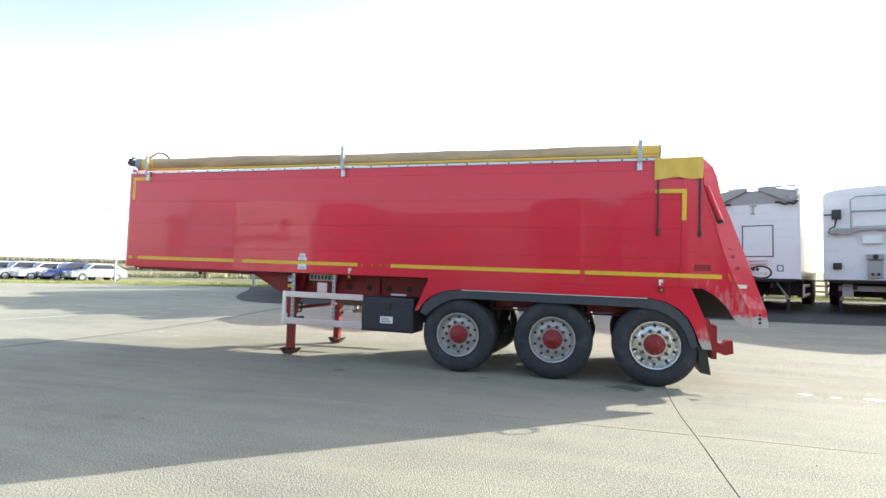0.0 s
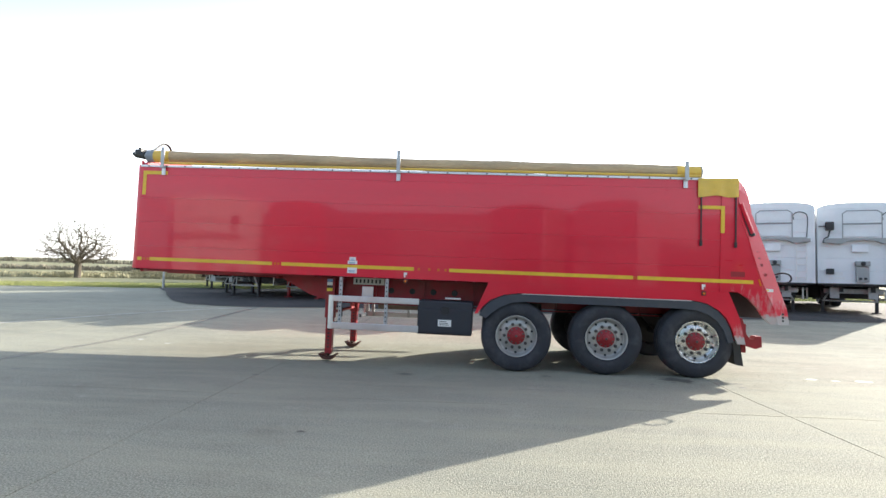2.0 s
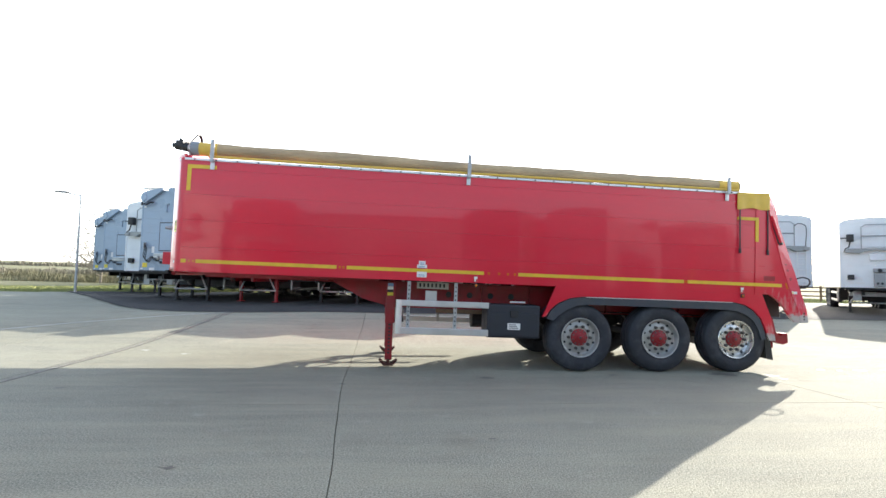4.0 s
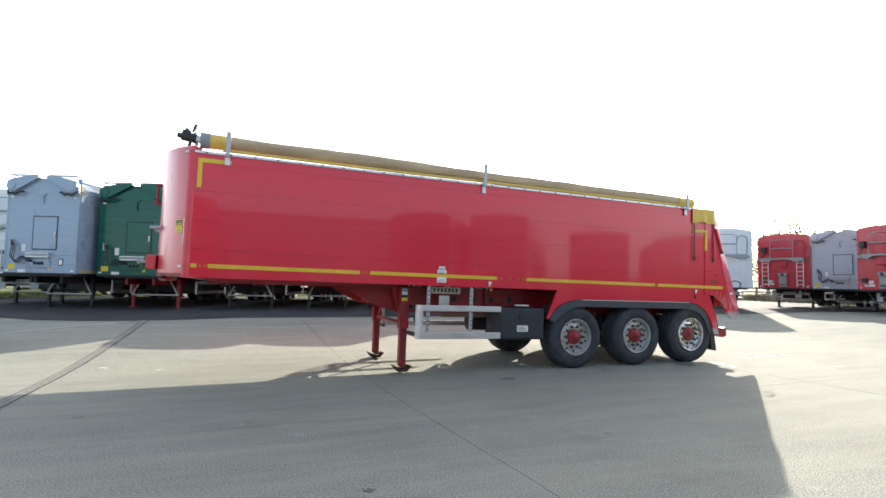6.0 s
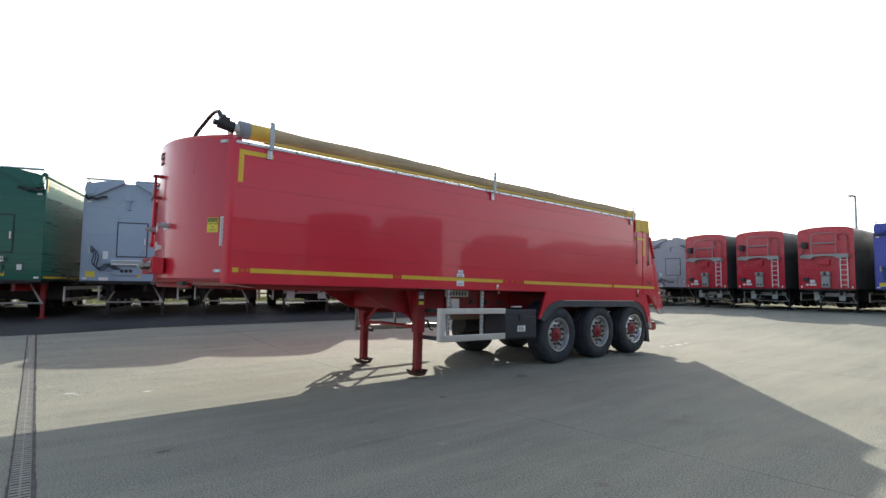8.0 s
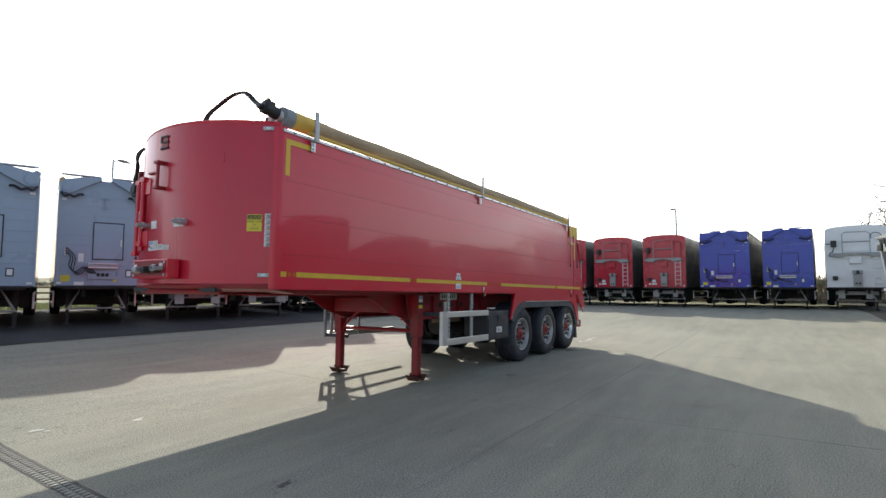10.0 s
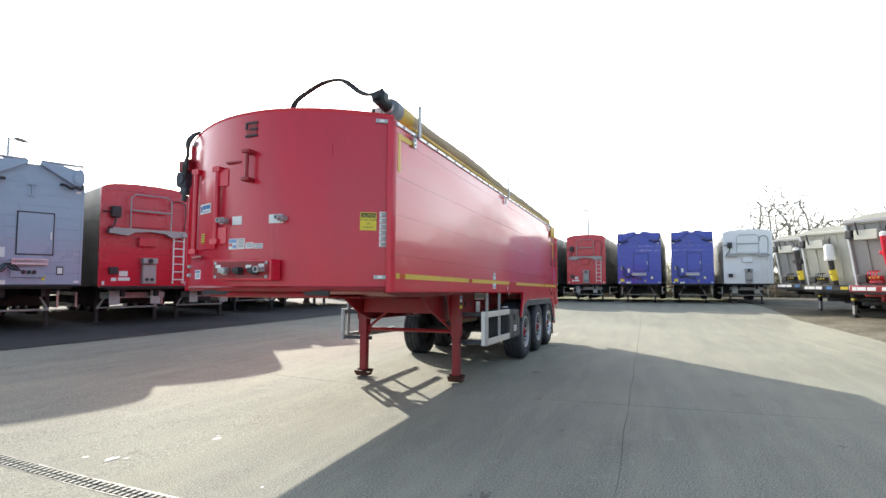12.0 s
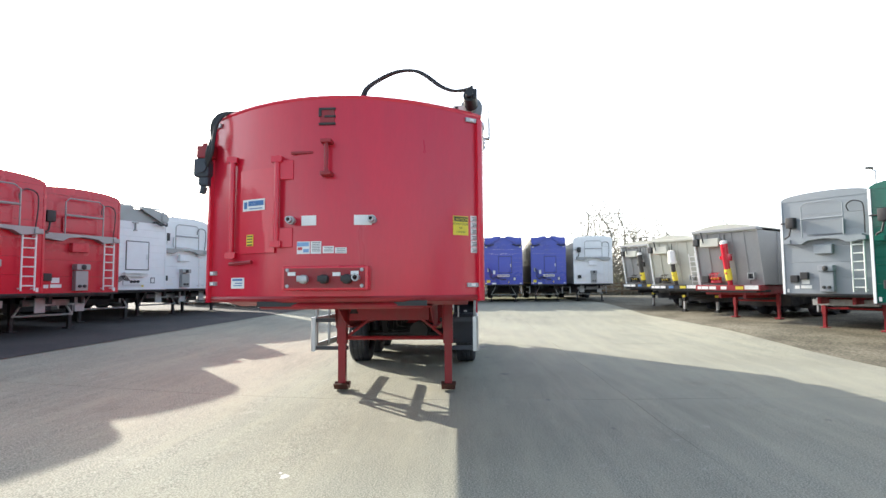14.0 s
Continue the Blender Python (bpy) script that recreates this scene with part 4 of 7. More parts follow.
def wheel(parent, x, side_y, out, rim_mat, z=0.53, detail=True):
    """A super-single wheel; out is -1 when its face looks to -y."""
    yc = side_y - out * 0.19
    m = pose(x, yc, z, 90 if out < 0 else -90)          # local +z looks out
    wh = part("wheel", tyre(bmesh.new(), m, 0.53, 0.385), RUBBER, parent, "worn black tyre", smooth=True)
    bm = bmesh.new()
    prof = [(0.300, 0.160), (0.312, 0.178), (0.305, 0.188), (0.292, 0.184), (0.278, 0.150), (0.268, 0.112), (0.250, 0.100), (0.205, 0.118), (0.168, 0.122), (0.160, 0.110), (0.05, 0.108)]
    lathe(bm, prof, m, 48)
    rim = part("rim", bm, rim_mat, wh, "alloy rim with round vent holes", smooth=True)
    for k in range(10):
        a = 2 * math.pi * (k + 0.5) / 10
        part("vent_hole", lathe(bmesh.new(), [(0.0, 0.118), (0.018, 0.118), (0.019, 0.10)], m @ pose(0.246 * math.cos(a), 0.246 * math.sin(a), 0.0), 10), BLACK, rim)
    bm = bmesh.new()
    lathe(bm, [(0.136, 0.108), (0.132, 0.132), (0.108, 0.138), (0.090, 0.15), (0.072, 0.156), (0.0, 0.157)], m, 28)
    part("hub", bm, RED_DULL, wh, "red painted hub", smooth=True)
    for k in range(10):
        a = 2 * math.pi * k / 10
        part("wheel_nut", lathe(bmesh.new(), [(0.0, 0.165), (0.016, 0.165), (0.024, 0.15), (0.026, 0.11)], m @ pose(0.178 * math.cos(a), 0.178 * math.sin(a), 0.0), 8), NUT, wh)
        part("hub_bolt", lathe(bmesh.new(), [(0.0, 0.148), (0.013, 0.148), (0.016, 0.13)], m @ pose(0.108 * math.cos(a + 0.3), 0.108 * math.sin(a + 0.3), 0.0), 6), NUT, wh)
    part("hub_cap", lathe(bmesh.new(), [(0.0, 0.182), (0.045, 0.18), (0.060, 0.17), (0.062, 0.15)], m, 20), RED_DULL, wh, smooth=True)
    part("hub_plug", lathe(bmesh.new(), [(0.0, 0.190), (0.018, 0.188), (0.022, 0.178)], m, 8), NUT, wh)
    bm = bmesh.new()
    lathe(bm, [(0.0, -0.10), (0.285, -0.10), (0.295, 0.02)], m, 28)
    part("brake_drum", bm, STEEL_BLACK, wh)
    return wh


def running_gear():
    for k, x in enumerate((-1.315, 0.01, 1.305)):
        rm = CHROME if k == 2 else RIM
        zw = 0.532 + 0.0172 * x
        wheel(trailer, x, 0.045, -1, rm, z=zw)
        wheel(trailer, x, W - 0.045, 1, RIM, z=zw)
        bm = bmesh.new()
        tube(bm, [(x, 0.35, 0.53), (x, W - 0.35, 0.53)], 0.065, 14)
        part("axle", bm, STEEL_BLACK, trailer, smooth=True)
        for y in (0.72, W - 0.72):
            bm = bmesh.new()
            plate([(x - 0.45, 0.98), (x - 0.36, 0.98), (x + 0.10, 0.62), (x + 0.45, 0.60), (x + 0.45, 0.54), (x - 0.02, 0.50)], y - 0.05, y + 0.05, bm)
            tube(bm, [(x + 0.33, y, 0.60), (x + 0.33, y, 0.98)], 0.11, 14)
            part("suspension_arm", bm, STEEL_BLACK, trailer)
    for y in (0.62, W - 0.62 - 0.10):
        bm = bmesh.new()
        pts = [(-5.3, 1.27), (-4.75, 0.98), (-4.3, 0.86), (-1.9, 0.90), (1.9, 0.90), (1.9, 1.27)]
        plate(pts, y + 0.045, y + 0.055, bm)
        bx(bm, -4.4, 1.9, y, y + 0.10, 0.86, 0.88)
        bx(bm, -5.3, 1.9, y, y + 0.10, 1.25, 1.272)
        for xx in (-3.6, -2.8, -2.0, -0.65, 0.65, 1.6):
            bx(bm, xx - 0.006, xx + 0.006, y, y + 0.10, 0.88, 1.25)
        part("chassis_rail", bm, RED_DULL, trailer)
        for xx in (-3.35, -3.0, -2.65, -2.30):
            part("rail_hole", lathe(bmesh.new(), [(0.0, 0.006), (0.045, 0.006), (0.05, 0.0)], pose(xx, y + 0.045, 1.09, 90), 14), STEEL_BLACK, trailer)
    for xx in (-4.6, -3.2, -2.0, -0.65, 0.65, 1.75):
        part("cross_member", box(xx - 0.05, xx + 0.05, 0.72, W - 0.72, 0.98, 1.2, 0.006), RED_DULL, trailer)
    # king pin plate
    bm = box(-7.15, -5.2, 0.5, W - 0.5, ZB - 0.068, ZB - 0.05)
    part("coupling_plate", bm, RED_DULL, trailer)
    part("king_pin", tube(bmesh.new(), [(-6.95, W / 2, ZB - 0.06), (-6.95, W / 2, ZB - 0.10), (-6.95, W / 2, ZB - 0.13)], [0.03, 0.03, 0.045], 12), STEEL_BLACK, trailer, smooth=True)
    # hydraulic tank and valve seen between the rails
    bm = bmesh.new()
    tube(bm, [(-2.9, W / 2 - 0.25, 0.70), (-2.0, W / 2 - 0.25, 0.70)], 0.16, 18)
    part("air_tank", bm, STEEL_BLACK, trailer, smooth=True)
    part("timber_packer", box(-3.55, -2.75, 0.62, 0.70, 0.79, 0.855, 0.006), TIMBER, trailer, "brown timber packer on the chassis rail")
    # rear under-run bar, made deeper to close a lit gap in the shadow, and hook
    bm = box(1.97, 2.04, 0.16, W - 0.16, 0.42, 0.84, 0.008)
    for y in (0.6, W - 0.7):
        plate([(1.80, 0.98), (1.92, 0.98), (2.06, 0.52), (1.95, 0.44)], y, y + 0.06, bm)
    part("rear_bar", bm, RED_DULL, trailer, "red rear under-run bar, deepened to complete the tail shadow")
    for y0 in (0.03, W - 0.19):
        part("tail_lamp_bracket", plate([(1.875, 0.93), (1.925, 0.93), (1.985, 0.70), (2.03, 0.635), (2.09, 0.63), (2.12, 0.675), (2.19, 0.68), (2.20, 0.525), (2.11, 0.495), (1.96, 0.54), (1.90, 0.72)], y0, y0 + 0.16), RED_DULL, trailer)


def landing_gear():
    for y in (0.47, 2.06):
        bm = box(-4.375, -4.225, y - 0.07, y + 0.07, 0.62, 1.26, 0.008)
        leg = part("landing_leg", bm, RED_DULL, trailer, "red telescopic landing leg")
        bm = box(-4.355, -4.245, y - 0.055, y + 0.055, 0.04, 0.64, 0.006)
        inner = part("inner_leg", bm, RED_DULL, leg)
        for k in range(9):
            part("height_hole", box(-4.318, -4.282, y - 0.0565, y - 0.0535, 0.14 + k * 0.055, 0.165 + k * 0.055), STEEL_BLACK, inner)
        bm = bmesh.new()
        pts = [(-4.41, 0.0), (-4.37, -0.045), (-4.23, -0.045), (-4.19, 0.0), (-4.155, 0.04), (-4.18, 0.045), (-4.24, 0.0), (-4.36, 0.0), (-4.42, 0.045), (-4.445, 0.04)]
        plate(pts, y - 0.10, y + 0.10, bm)
        tube(bm, [(-4.30, y - 0.11, 0.035), (-4.30, y + 0.11, 0.035)], 0.025, 8)
        part("foot", bm, RUST, leg, "worn rusty foot plate")
        bm = bmesh.new()
        plate([(-4.5, 1.27), (-4.1, 1.27), (-4.23, 0.85), (-4.37, 0.85)], y + 0.071, y + 0.083, bm)
        part("gusset", bm, RED_DULL, leg)
    bm = bmesh.new()
    tube(bm, [(-4.30, 0.54, 0.70), (-4.30, 1.99, 0.70)], 0.03, 8)
    tube(bm, [(-4.30, 0.54, 0.72), (-4.30, 1.0, 1.10)], 0.022, 8)
    tube(bm, [(-4.30, 1.99, 0.72), (-4.30, 1.5, 1.10)], 0.022, 8)
    part("leg_brace", bm, RED_DULL, trailer)
    bm = bmesh.new()
    tube(bm, [(-4.20, 0.47, 0.80), (-4.12, 0.47, 0.80), (-4.10, 0.42, 0.66), (-4.10, 0.36, 0.66)], 0.015, 8)
    part("crank_handle", bm, STEEL_BLACK, trailer)
    for z0, z1, mt in ((1.05, 1.10, LABEL_Y), (1.104, 1.14, INK), (1.144, 1.195, WHITE), (1.199, 1.245, BLUE_PALE)):
        part("leg_sticker", box(-4.355, -4.265, 0.392, 0.398, z0, z1), mt, trailer, "small sticker on the leg")
    # side guards: two aluminium rails, a rounded front upright, perforated hangers
    for s in (0, 1):
        Y = lambda v: v if s == 0 else W - v
        def yb(a, b):
            return (min(Y(a), Y(b)), max(Y(a), Y(b)))
        ya = yb(0.015, 0.045)
        xe = -2.80 if s == 0 else -2.2
        for z0, z1 in ((0.915, 1.005), (0.492, 0.592)):
            part("guard_rail", box(-4.14, xe, ya[0], ya[1], z0, z1, 0.008), ALU, trailer, "aluminium side guard rail")
        bm = bmesh.new()
        pts = [(-4.13, Y(0.015)), (-4.18, Y(0.02)), (-4.215, Y(0.05)), (-4.225, Y(0.10)), (-4.195, Y(0.10)), (-4.187, Y(0.06)), (-4.165, Y(0.047)), (-4.13, Y(0.045))]
        plate(pts, 0.492, 1.005, bm, axis="z")
        part("guard_end", bm, ALU, trailer, "rounded aluminium guard end", smooth=True)
        for x in (-4.035, -3.315):
            yc = yb(0.05, 0.085)
            bm = box(x - 0.025, x + 0.025, yc[0], yc[1], 0.50, 1.29, 0.004)
            ps = part("guard_hanger", bm, GALV, trailer, "perforated galvanised hanger")
            yo = yb(0.0485, 0.0505)
            for k in range(11):
                part("hanger_hole", box(x - 0.008, x + 0.008, yo[0], yo[1], 0.56 + k * 0.065, 0.585 + k * 0.065), INK, ps)
        for z in (0.96, 0.54):
            yc = yb(0.085, 0.60)
            part("guard_arm", box(-4.19, -4.15, yc[0], yc[1], z - 0.03, z + 0.03), GUARD, trailer)
    # toolbox
    bm = box(-2.82, -1.985, 0.03, 0.50, 0.475, 0.985, 0.022)
    tb = part("toolbox", bm, BLUEBLACK, trailer, "dark plastic toolbox")
    bm = box(-2.80, -2.005, 0.018, 0.034, 0.50, 0.86, 0.01)
    part("toolbox_lid", bm, BLUEBLACK, tb)
    bm = box(-2.46, -2.34, 0.006, 0.02, 0.79, 0.90, 0.01)
    part("latch", bm, BLACK, tb)
    s = part("number_label", box(-2.50, -2.30, 0.012, 0.017, 0.605, 0.705), WHITE, tb, "white label with small print")
    bm = bmesh.new()
    for k in range(3):
        bx(bm, -2.48, -2.33 - 0.02 * k, 0.0105, 0.012, 0.625 + 0.025 * k, 0.635 + 0.025 * k)
    part("print", bm, INK, s)
    part("strip_light", box(-2.42, -2.18, 0.20, 0.26, 1.01, 1.035, 0.004), WHITE, trailer)
    # chassis number board, its number given as bars
    nb = part("number_board", box(-3.90, -3.40, 0.30, 0.31, 1.18, 1.285), CREAM, trailer, "pale board with dark number bars")
    for k in range(7):
        part("number_bar", box(-3.865 + k * 0.063, -3.835 + k * 0.063, 0.297, 0.30, 1.205, 1.265), INK, nb)
    part("paper_holder", box(-3.76, -3.58, 0.32, 0.34, 0.98, 1.15, 0.004), ALU, trailer)


def front_fittings():
    def on(y, z, w, h, name, mt, lab="", t=0.004, off=0.0):
        """A flat thing on the bowed front, centred at y, z."""
        m = pose(front_x(y) - off, y, z, 0, 0, -math.degrees(math.atan(2 * 0.285 * (y - W / 2))))
        return part(name, box(-t, 0.004, -w / 2, w / 2, -h / 2, h / 2, m=m), mt, trailer, lab), m
    def bars(parent, m, rows, mt, name="print"):
        bm = bmesh.new()
        for y0, y1, z0, z1 in rows:
            bx(bm, -0.0062, -0.0042, y0, y1, z0, z1, m=m)
        part(name, bm, mt, parent)
    d = 0.134          # nose-up tilt lifts the front
    z = lambda v: v - d
    s, m = on(0.212, z(2.105), 0.155, 0.172, "caution_sign", LABEL_Y, "yellow caution sticker with black print")
    bars(s, m, [(-0.073, 0.073, 0.036, 0.078)], INK)
    text(s, m, "CAUTION", 0.034, LABEL_Y, 0.0, 0.053, 0.0066)
    for k, wd in enumerate(("STAND CLEAR", "OF", "V-PLOW")):
        text(s, m, wd, 0.0255, INK, 0.0, 0.013 - 0.036 * k, 0.0048)
    for k in range(6):
        s, m = on(0.088, z(2.175 - 0.057 * k), 0.085, 0.052, "instruction_sticker", WHITE, "white sticker with small print")
        bars(s, m, [(-0.03, 0.03, 0.006, 0.012), (-0.03, 0.02, -0.008, -0.002), (-0.03, 0.03, -0.02, -0.014)], INK)
    s, m = on(2.015, z(2.285), 0.25, 0.10, "maker_sign", WHITE, "white sign with a blue banner", off=0.022)
    bars(s, m, [(-0.115, 0.06, -0.008, 0.036), (0.075, 0.11, -0.03, 0.03), (-0.10, 0.05, -0.036, -0.028)], BLUE_INK)
    bars(s, m, [(-0.10, -0.03, 0.006, 0.022), (-0.02, 0.045, 0.006, 0.022)], WHITE, "lettering_bar")
    s, m = on(2.05, z(1.975), 0.075, 0.10, "warning_label", LABEL_Y, "yellow label with dark print", off=0.022)
    bars(s, m, [(-0.03, 0.03, 0.03 - 0.025 * k, 0.04 - 0.025 * k) for k in range(4)], INK)
    for y, zz, w, h in ((1.49, 2.125, 0.13, 0.085), (1.03, 2.125, 0.15, 0.085)):
        on(y, z(zz), w, h, "white_plate", WHITE, "plain white plate")
    for y in (1.635, 0.945):
        yy = y
        m = pose(front_x(yy), yy, z(2.125), 0, -90)
        bm = bmesh.new()
        lathe(bm, [(0.03, -0.02), (0.03, 0.05), (0.036, 0.05), (0.036, 0.075), (0.026, 0.075), (0.026, 0.13), (0.016, 0.13), (0.016, 0.05)], m, 16)
        part("hose_coupling", bm, GALV, trailer, "steel hose coupling", smooth=True)
    s, m = on(1.535, z(1.895), 0.115, 0.105, "notice_sticker", WHITE, "white sticker with pale blue and red print")
    bars(s, m, [(-0.05, 0.055, 0.012, 0.046), (-0.05, 0.0, -0.04, -0.012)], BLUE_PALE)
    bars(s, m, [(0.01, 0.05, -0.02, 0.004)], RED_INK, "red_print")
    for y, zz, w, h in ((1.424, 1.895, 0.092, 0.105), (1.318, 1.875, 0.095, 0.06), (1.212, 1.868, 0.098, 0.05)):
        s, m = on(y, z(zz), w, h, "notice_sticker", WHITE, "small printed sticker")
        bars(s, m, [(-w * 0.4, w * 0.35, h / 2 - 0.014 - 0.014 * k, h / 2 - 0.010 - 0.014 * k) for k in range(int(h / 0.016))], INK)
    s, m = on(2.19, z(1.605), 0.165, 0.095, "data_plate", WHITE, "white data plate with blue print")
    bars(s, m, [(-0.065, 0.065, 0.02, 0.038), (-0.065, 0.03, -0.005, 0.003), (-0.065, 0.05, -0.025, -0.018)], BLUE_INK)
    # reflectors and small marker lamps at the edges
    for y, zz in ((0.115, 3.085), (0.115, 1.575), (W - 0.10, 1.70), (W - 0.10, 1.605), (W - 0.115, 3.085)):
        s, m = on(y, z(zz), 0.115, 0.036, "marker_lamp", GALV, "small grey marker lamp", 0.02)
        bm = bx(bmesh.new(), -0.026, -0.018, -0.022, 0.022, -0.012, 0.012, m=m)
        part("lens", bm, WHITE, s)
    # panel of air and electric couplings
    bm = bmesh.new()
    mm = pose(front_x(1.34), 1.325, z(1.635), 0, 0, -1.6)
    bx(bm, -0.11, 0.02, -0.37, 0.35, -0.10, 0.10, 0.012, m=mm)
    panel = part("coupling_panel", bm, RED, trailer, "red recessed coupling box")
    part("panel_face", bx(bmesh.new(), -0.116, -0.105, -0.345, 0.325, -0.08, 0.08, m=mm), RED_DULL, panel)
    for y, r, mt in ((0.155, 0.036, GALV), (-0.015, 0.038, BLACK), (-0.205, 0.040, BLACK)):
        bm = bmesh.new()
        lathe(bm, [(r, 0.0), (r, 0.05), (r * 0.8, 0.06), (0.0, 0.062)], mm @ pose(-0.116, y, -0.01, 0, -90), 16)
        bx(bm, -0.19, -0.15, y - 0.042, y + 0.042, -0.03, 0.018, 0.006, m=mm)
        part("socket", bm, mt, panel, "capped socket", smooth=True)
    bm = bmesh.new()
    lathe(bm, [(0.02, 0.0), (0.02, 0.08), (0.03, 0.08), (0.03, 0.11), (0.02, 0.11), (0.02, 0.06)], mm @ pose(-0.116, -0.29, 0.0, 0, -90), 14)
    part("air_coupling", bm, GALV, panel, smooth=True)
    for y, zz in ((0.265, 0.035), (-0.11, 0.03), (-0.26, 0.04)):
        part("label", bx(bmesh.new(), -0.1195, -0.116, y - 0.035, y + 0.03, zz - 0.015, zz + 0.015, m=mm), WHITE, panel)
    for y in (-0.32, 0.30):
        for zz in (-0.065, 0.065):
            part("screw", lathe(bmesh.new(), [(0.0, 0.006), (0.014, 0.004), (0.016, 0.0)], mm @ pose(-0.116, y, zz, 0, -90), 8), GALV, panel)
    # hinged inspection door and lifting handle
    y0, y1 = 1.80, 2.17
    bm = bmesh.new()
    prev = None
    for k in range(7):
        yy = y0 + (y1 - y0) * k / 6
        cur = [bm.verts.new((front_x(yy) - o, yy, zz)) for o, zz in ((0.022, z(1.86)), (0.022, z(2.60)), (-0.005, z(2.60)), (-0.005, z(1.86)))]
        if prev:
            bridge(bm, prev, cur)
        else:
            bm.faces.new(cur)
        prev = cur
    bm.faces.new(list(reversed(prev)))
    part("inspection_door", bm, RED, trailer, "red hinged inspection door", smooth=True)
    for yy, za, zb, r in ((1.775, 1.90, 2.69, 0.024), (2.255, 1.82, 2.74, 0.026)):
        bm = bmesh.new()
        tube(bm, [(front_x(yy) - 0.045, yy, z(za)), (front_x(yy) - 0.045, yy, z(zb))], r, 12)
        for zz in (za + 0.03, zb - 0.03):
            bx(bm, front_x(yy) - 0.07, front_x(yy) + 0.01, yy - 0.045, yy + 0.045, z(zz) - 0.025, z(zz) + 0.025)
        part("door_bar", bm, RED, trailer, "red locking bar", smooth=True)
    for zz in (2.57, 1.985):
        part("latch_plate", box(front_x(1.70) - 0.022, front_x(1.70), 1.635, 1.765, z(zz) - 0.085, z(zz) + 0.085, 0.006), RED, trailer)
    bm = bmesh.new()
    yy = 1.325
    tube(bm, [(front_x(yy) - 0.07, yy, z(2.51)), (front_x(yy) - 0.07, yy, z(2.785))], 0.018, 10)
    for zz in (2.51, 2.785):
        bx(bm, front_x(yy) - 0.10, front_x(yy) + 0.01, yy - 0.045, yy + 0.045, z(zz) - 0.016, z(zz) + 0.016, 0.005)
    part("grab_handle", bm, RED_DULL, trailer, "red grab handle", smooth=True)
    bm = bmesh.new()
    tube(bm, [(front_x(2.27) - 0.04, 2.27, z(1.775)), (front_x(2.02) - 0.04, 2.02, z(1.785))], 0.016, 8)
    part("latch_rod", bm, RED_DULL, trailer)
    bm = bmesh.new()
    xf = front_x(1.34)
    for a, b, c, e in ((1.265, 1.41, 3.075, 3.095), (1.265, 1.41, 2.945, 2.965), (1.265, 1.36, 3.01, 3.028), (1.385, 1.41, 3.02, 3.09)):
        bx(bm, xf - 0.016, xf + 0.01, a, b, z(c), z(e), 0.004)
    part("vent_plate", box(xf - 0.008, xf + 0.01, 1.275, 1.40, z(2.963), z(3.077), 0.004), RED_DULL, trailer)
    part("vent_bracket", bm, STEEL_BLACK, trailer, "small dark vent bracket")
    part("hook", box(front_x(1.57) - 0.022, front_x(1.57) + 0.02, 1.46, 1.65, z(2.70), z(2.722), 0.005), RED_DULL, trailer)
    # lip stiffener with two dark openings below
    bm = bmesh.new()
    tube(bm, [(front_x(y) + 0.06, y, ZB - 0.03) for y in (0.55, 0.8, 1.05, 1.3, 1.55, 1.8, 1.95)], 0.03, 8)
    part("front_lip", bm, RED_DULL, trailer, smooth=True)
    for ya, yb in ((0.50, 0.84), (1.60, 1.95)):
        part("lip_opening", box(front_x((ya + yb) / 2) + 0.005, front_x((ya + yb) / 2) + 0.04, ya, yb, ZB - 0.035, ZB + 0.01), BLACK, trailer)
    # thick hoses over the far corner to a red bracket with a dark lamp and reel under it
    for k in range(3):
        o = 0.022 * k
        part("hose", tube(bmesh.new(), flow([(-7.40, W - 0.50 + o, 3.06), (-7.47, W - 0.34 + o, 3.07), (-7.54, W - 0.22 + o, 3.045), (-7.58, W - 0.16 + o, 2.95), (-7.58 + o, W - 0.13 + o, 2.82), (-7.57, W - 0.11 + o, 2.68), (-7.52, W - 0.04, 2.56 + o)]), 0.017, 8), BLACK, trailer, "black hose on the far corner", smooth=True)
    bm = box(-7.52, -7.38, W - 0.10, W + 0.065, 2.64, 2.76, 0.012)
    bx(bm, -7.50, -7.40, W - 0.06, W + 0.02, 2.75, 2.79, 0.01)
    br = part("corner_bracket", bm, RED_DULL, trailer, "red bracket on the far corner")
    bm = box(-7.53, -7.41, W - 0.06, W + 0.09, 2.46, 2.64, 0.03)
    bx(bm, -7.51, -7.42, W - 0.05, W + 0.05, 2.38, 2.48, 0.025)
    bx(bm, -7.48, -7.41, W + 0.02, W + 0.11, 2.56, 2.62, 0.02)
    tube(bm, [(-7.46, W + 0.01, 2.38), (-7.46, W + 0.03, 2.31)], [0.035, 0.03], 10)
    tube(bm, [(-7.55, W + 0.01, 2.55), (-7.52, W + 0.01, 2.55)], 0.055, 14)
    part("hose_reel", bm, GUARD, br, "dark lamp and hose reel")


def text(parent, m, body, size, mt, y, zc, off):
    """Lettering that stands on a sign; y runs along the sign, off is its height above the plate."""
    cu = bpy.data.curves.new("lettering", 'FONT')
    cu.body, cu.size, cu.align_x, cu.align_y = body, size, 'CENTER', 'CENTER'
    cu.extrude = 0.0004
    cu.materials.append(mt)
    ob = new("lettering", cu)
    ob.parent = parent
    ob.matrix_basis = m @ Matrix(((0, 0, -1, -off), (-1, 0, 0, y), (0, 1, 0, zc), (0, 0, 0, 1)))
    return ob


body_parts()
sheet_roll()
markings()
running_gear()
landing_gear()
front_fittings()


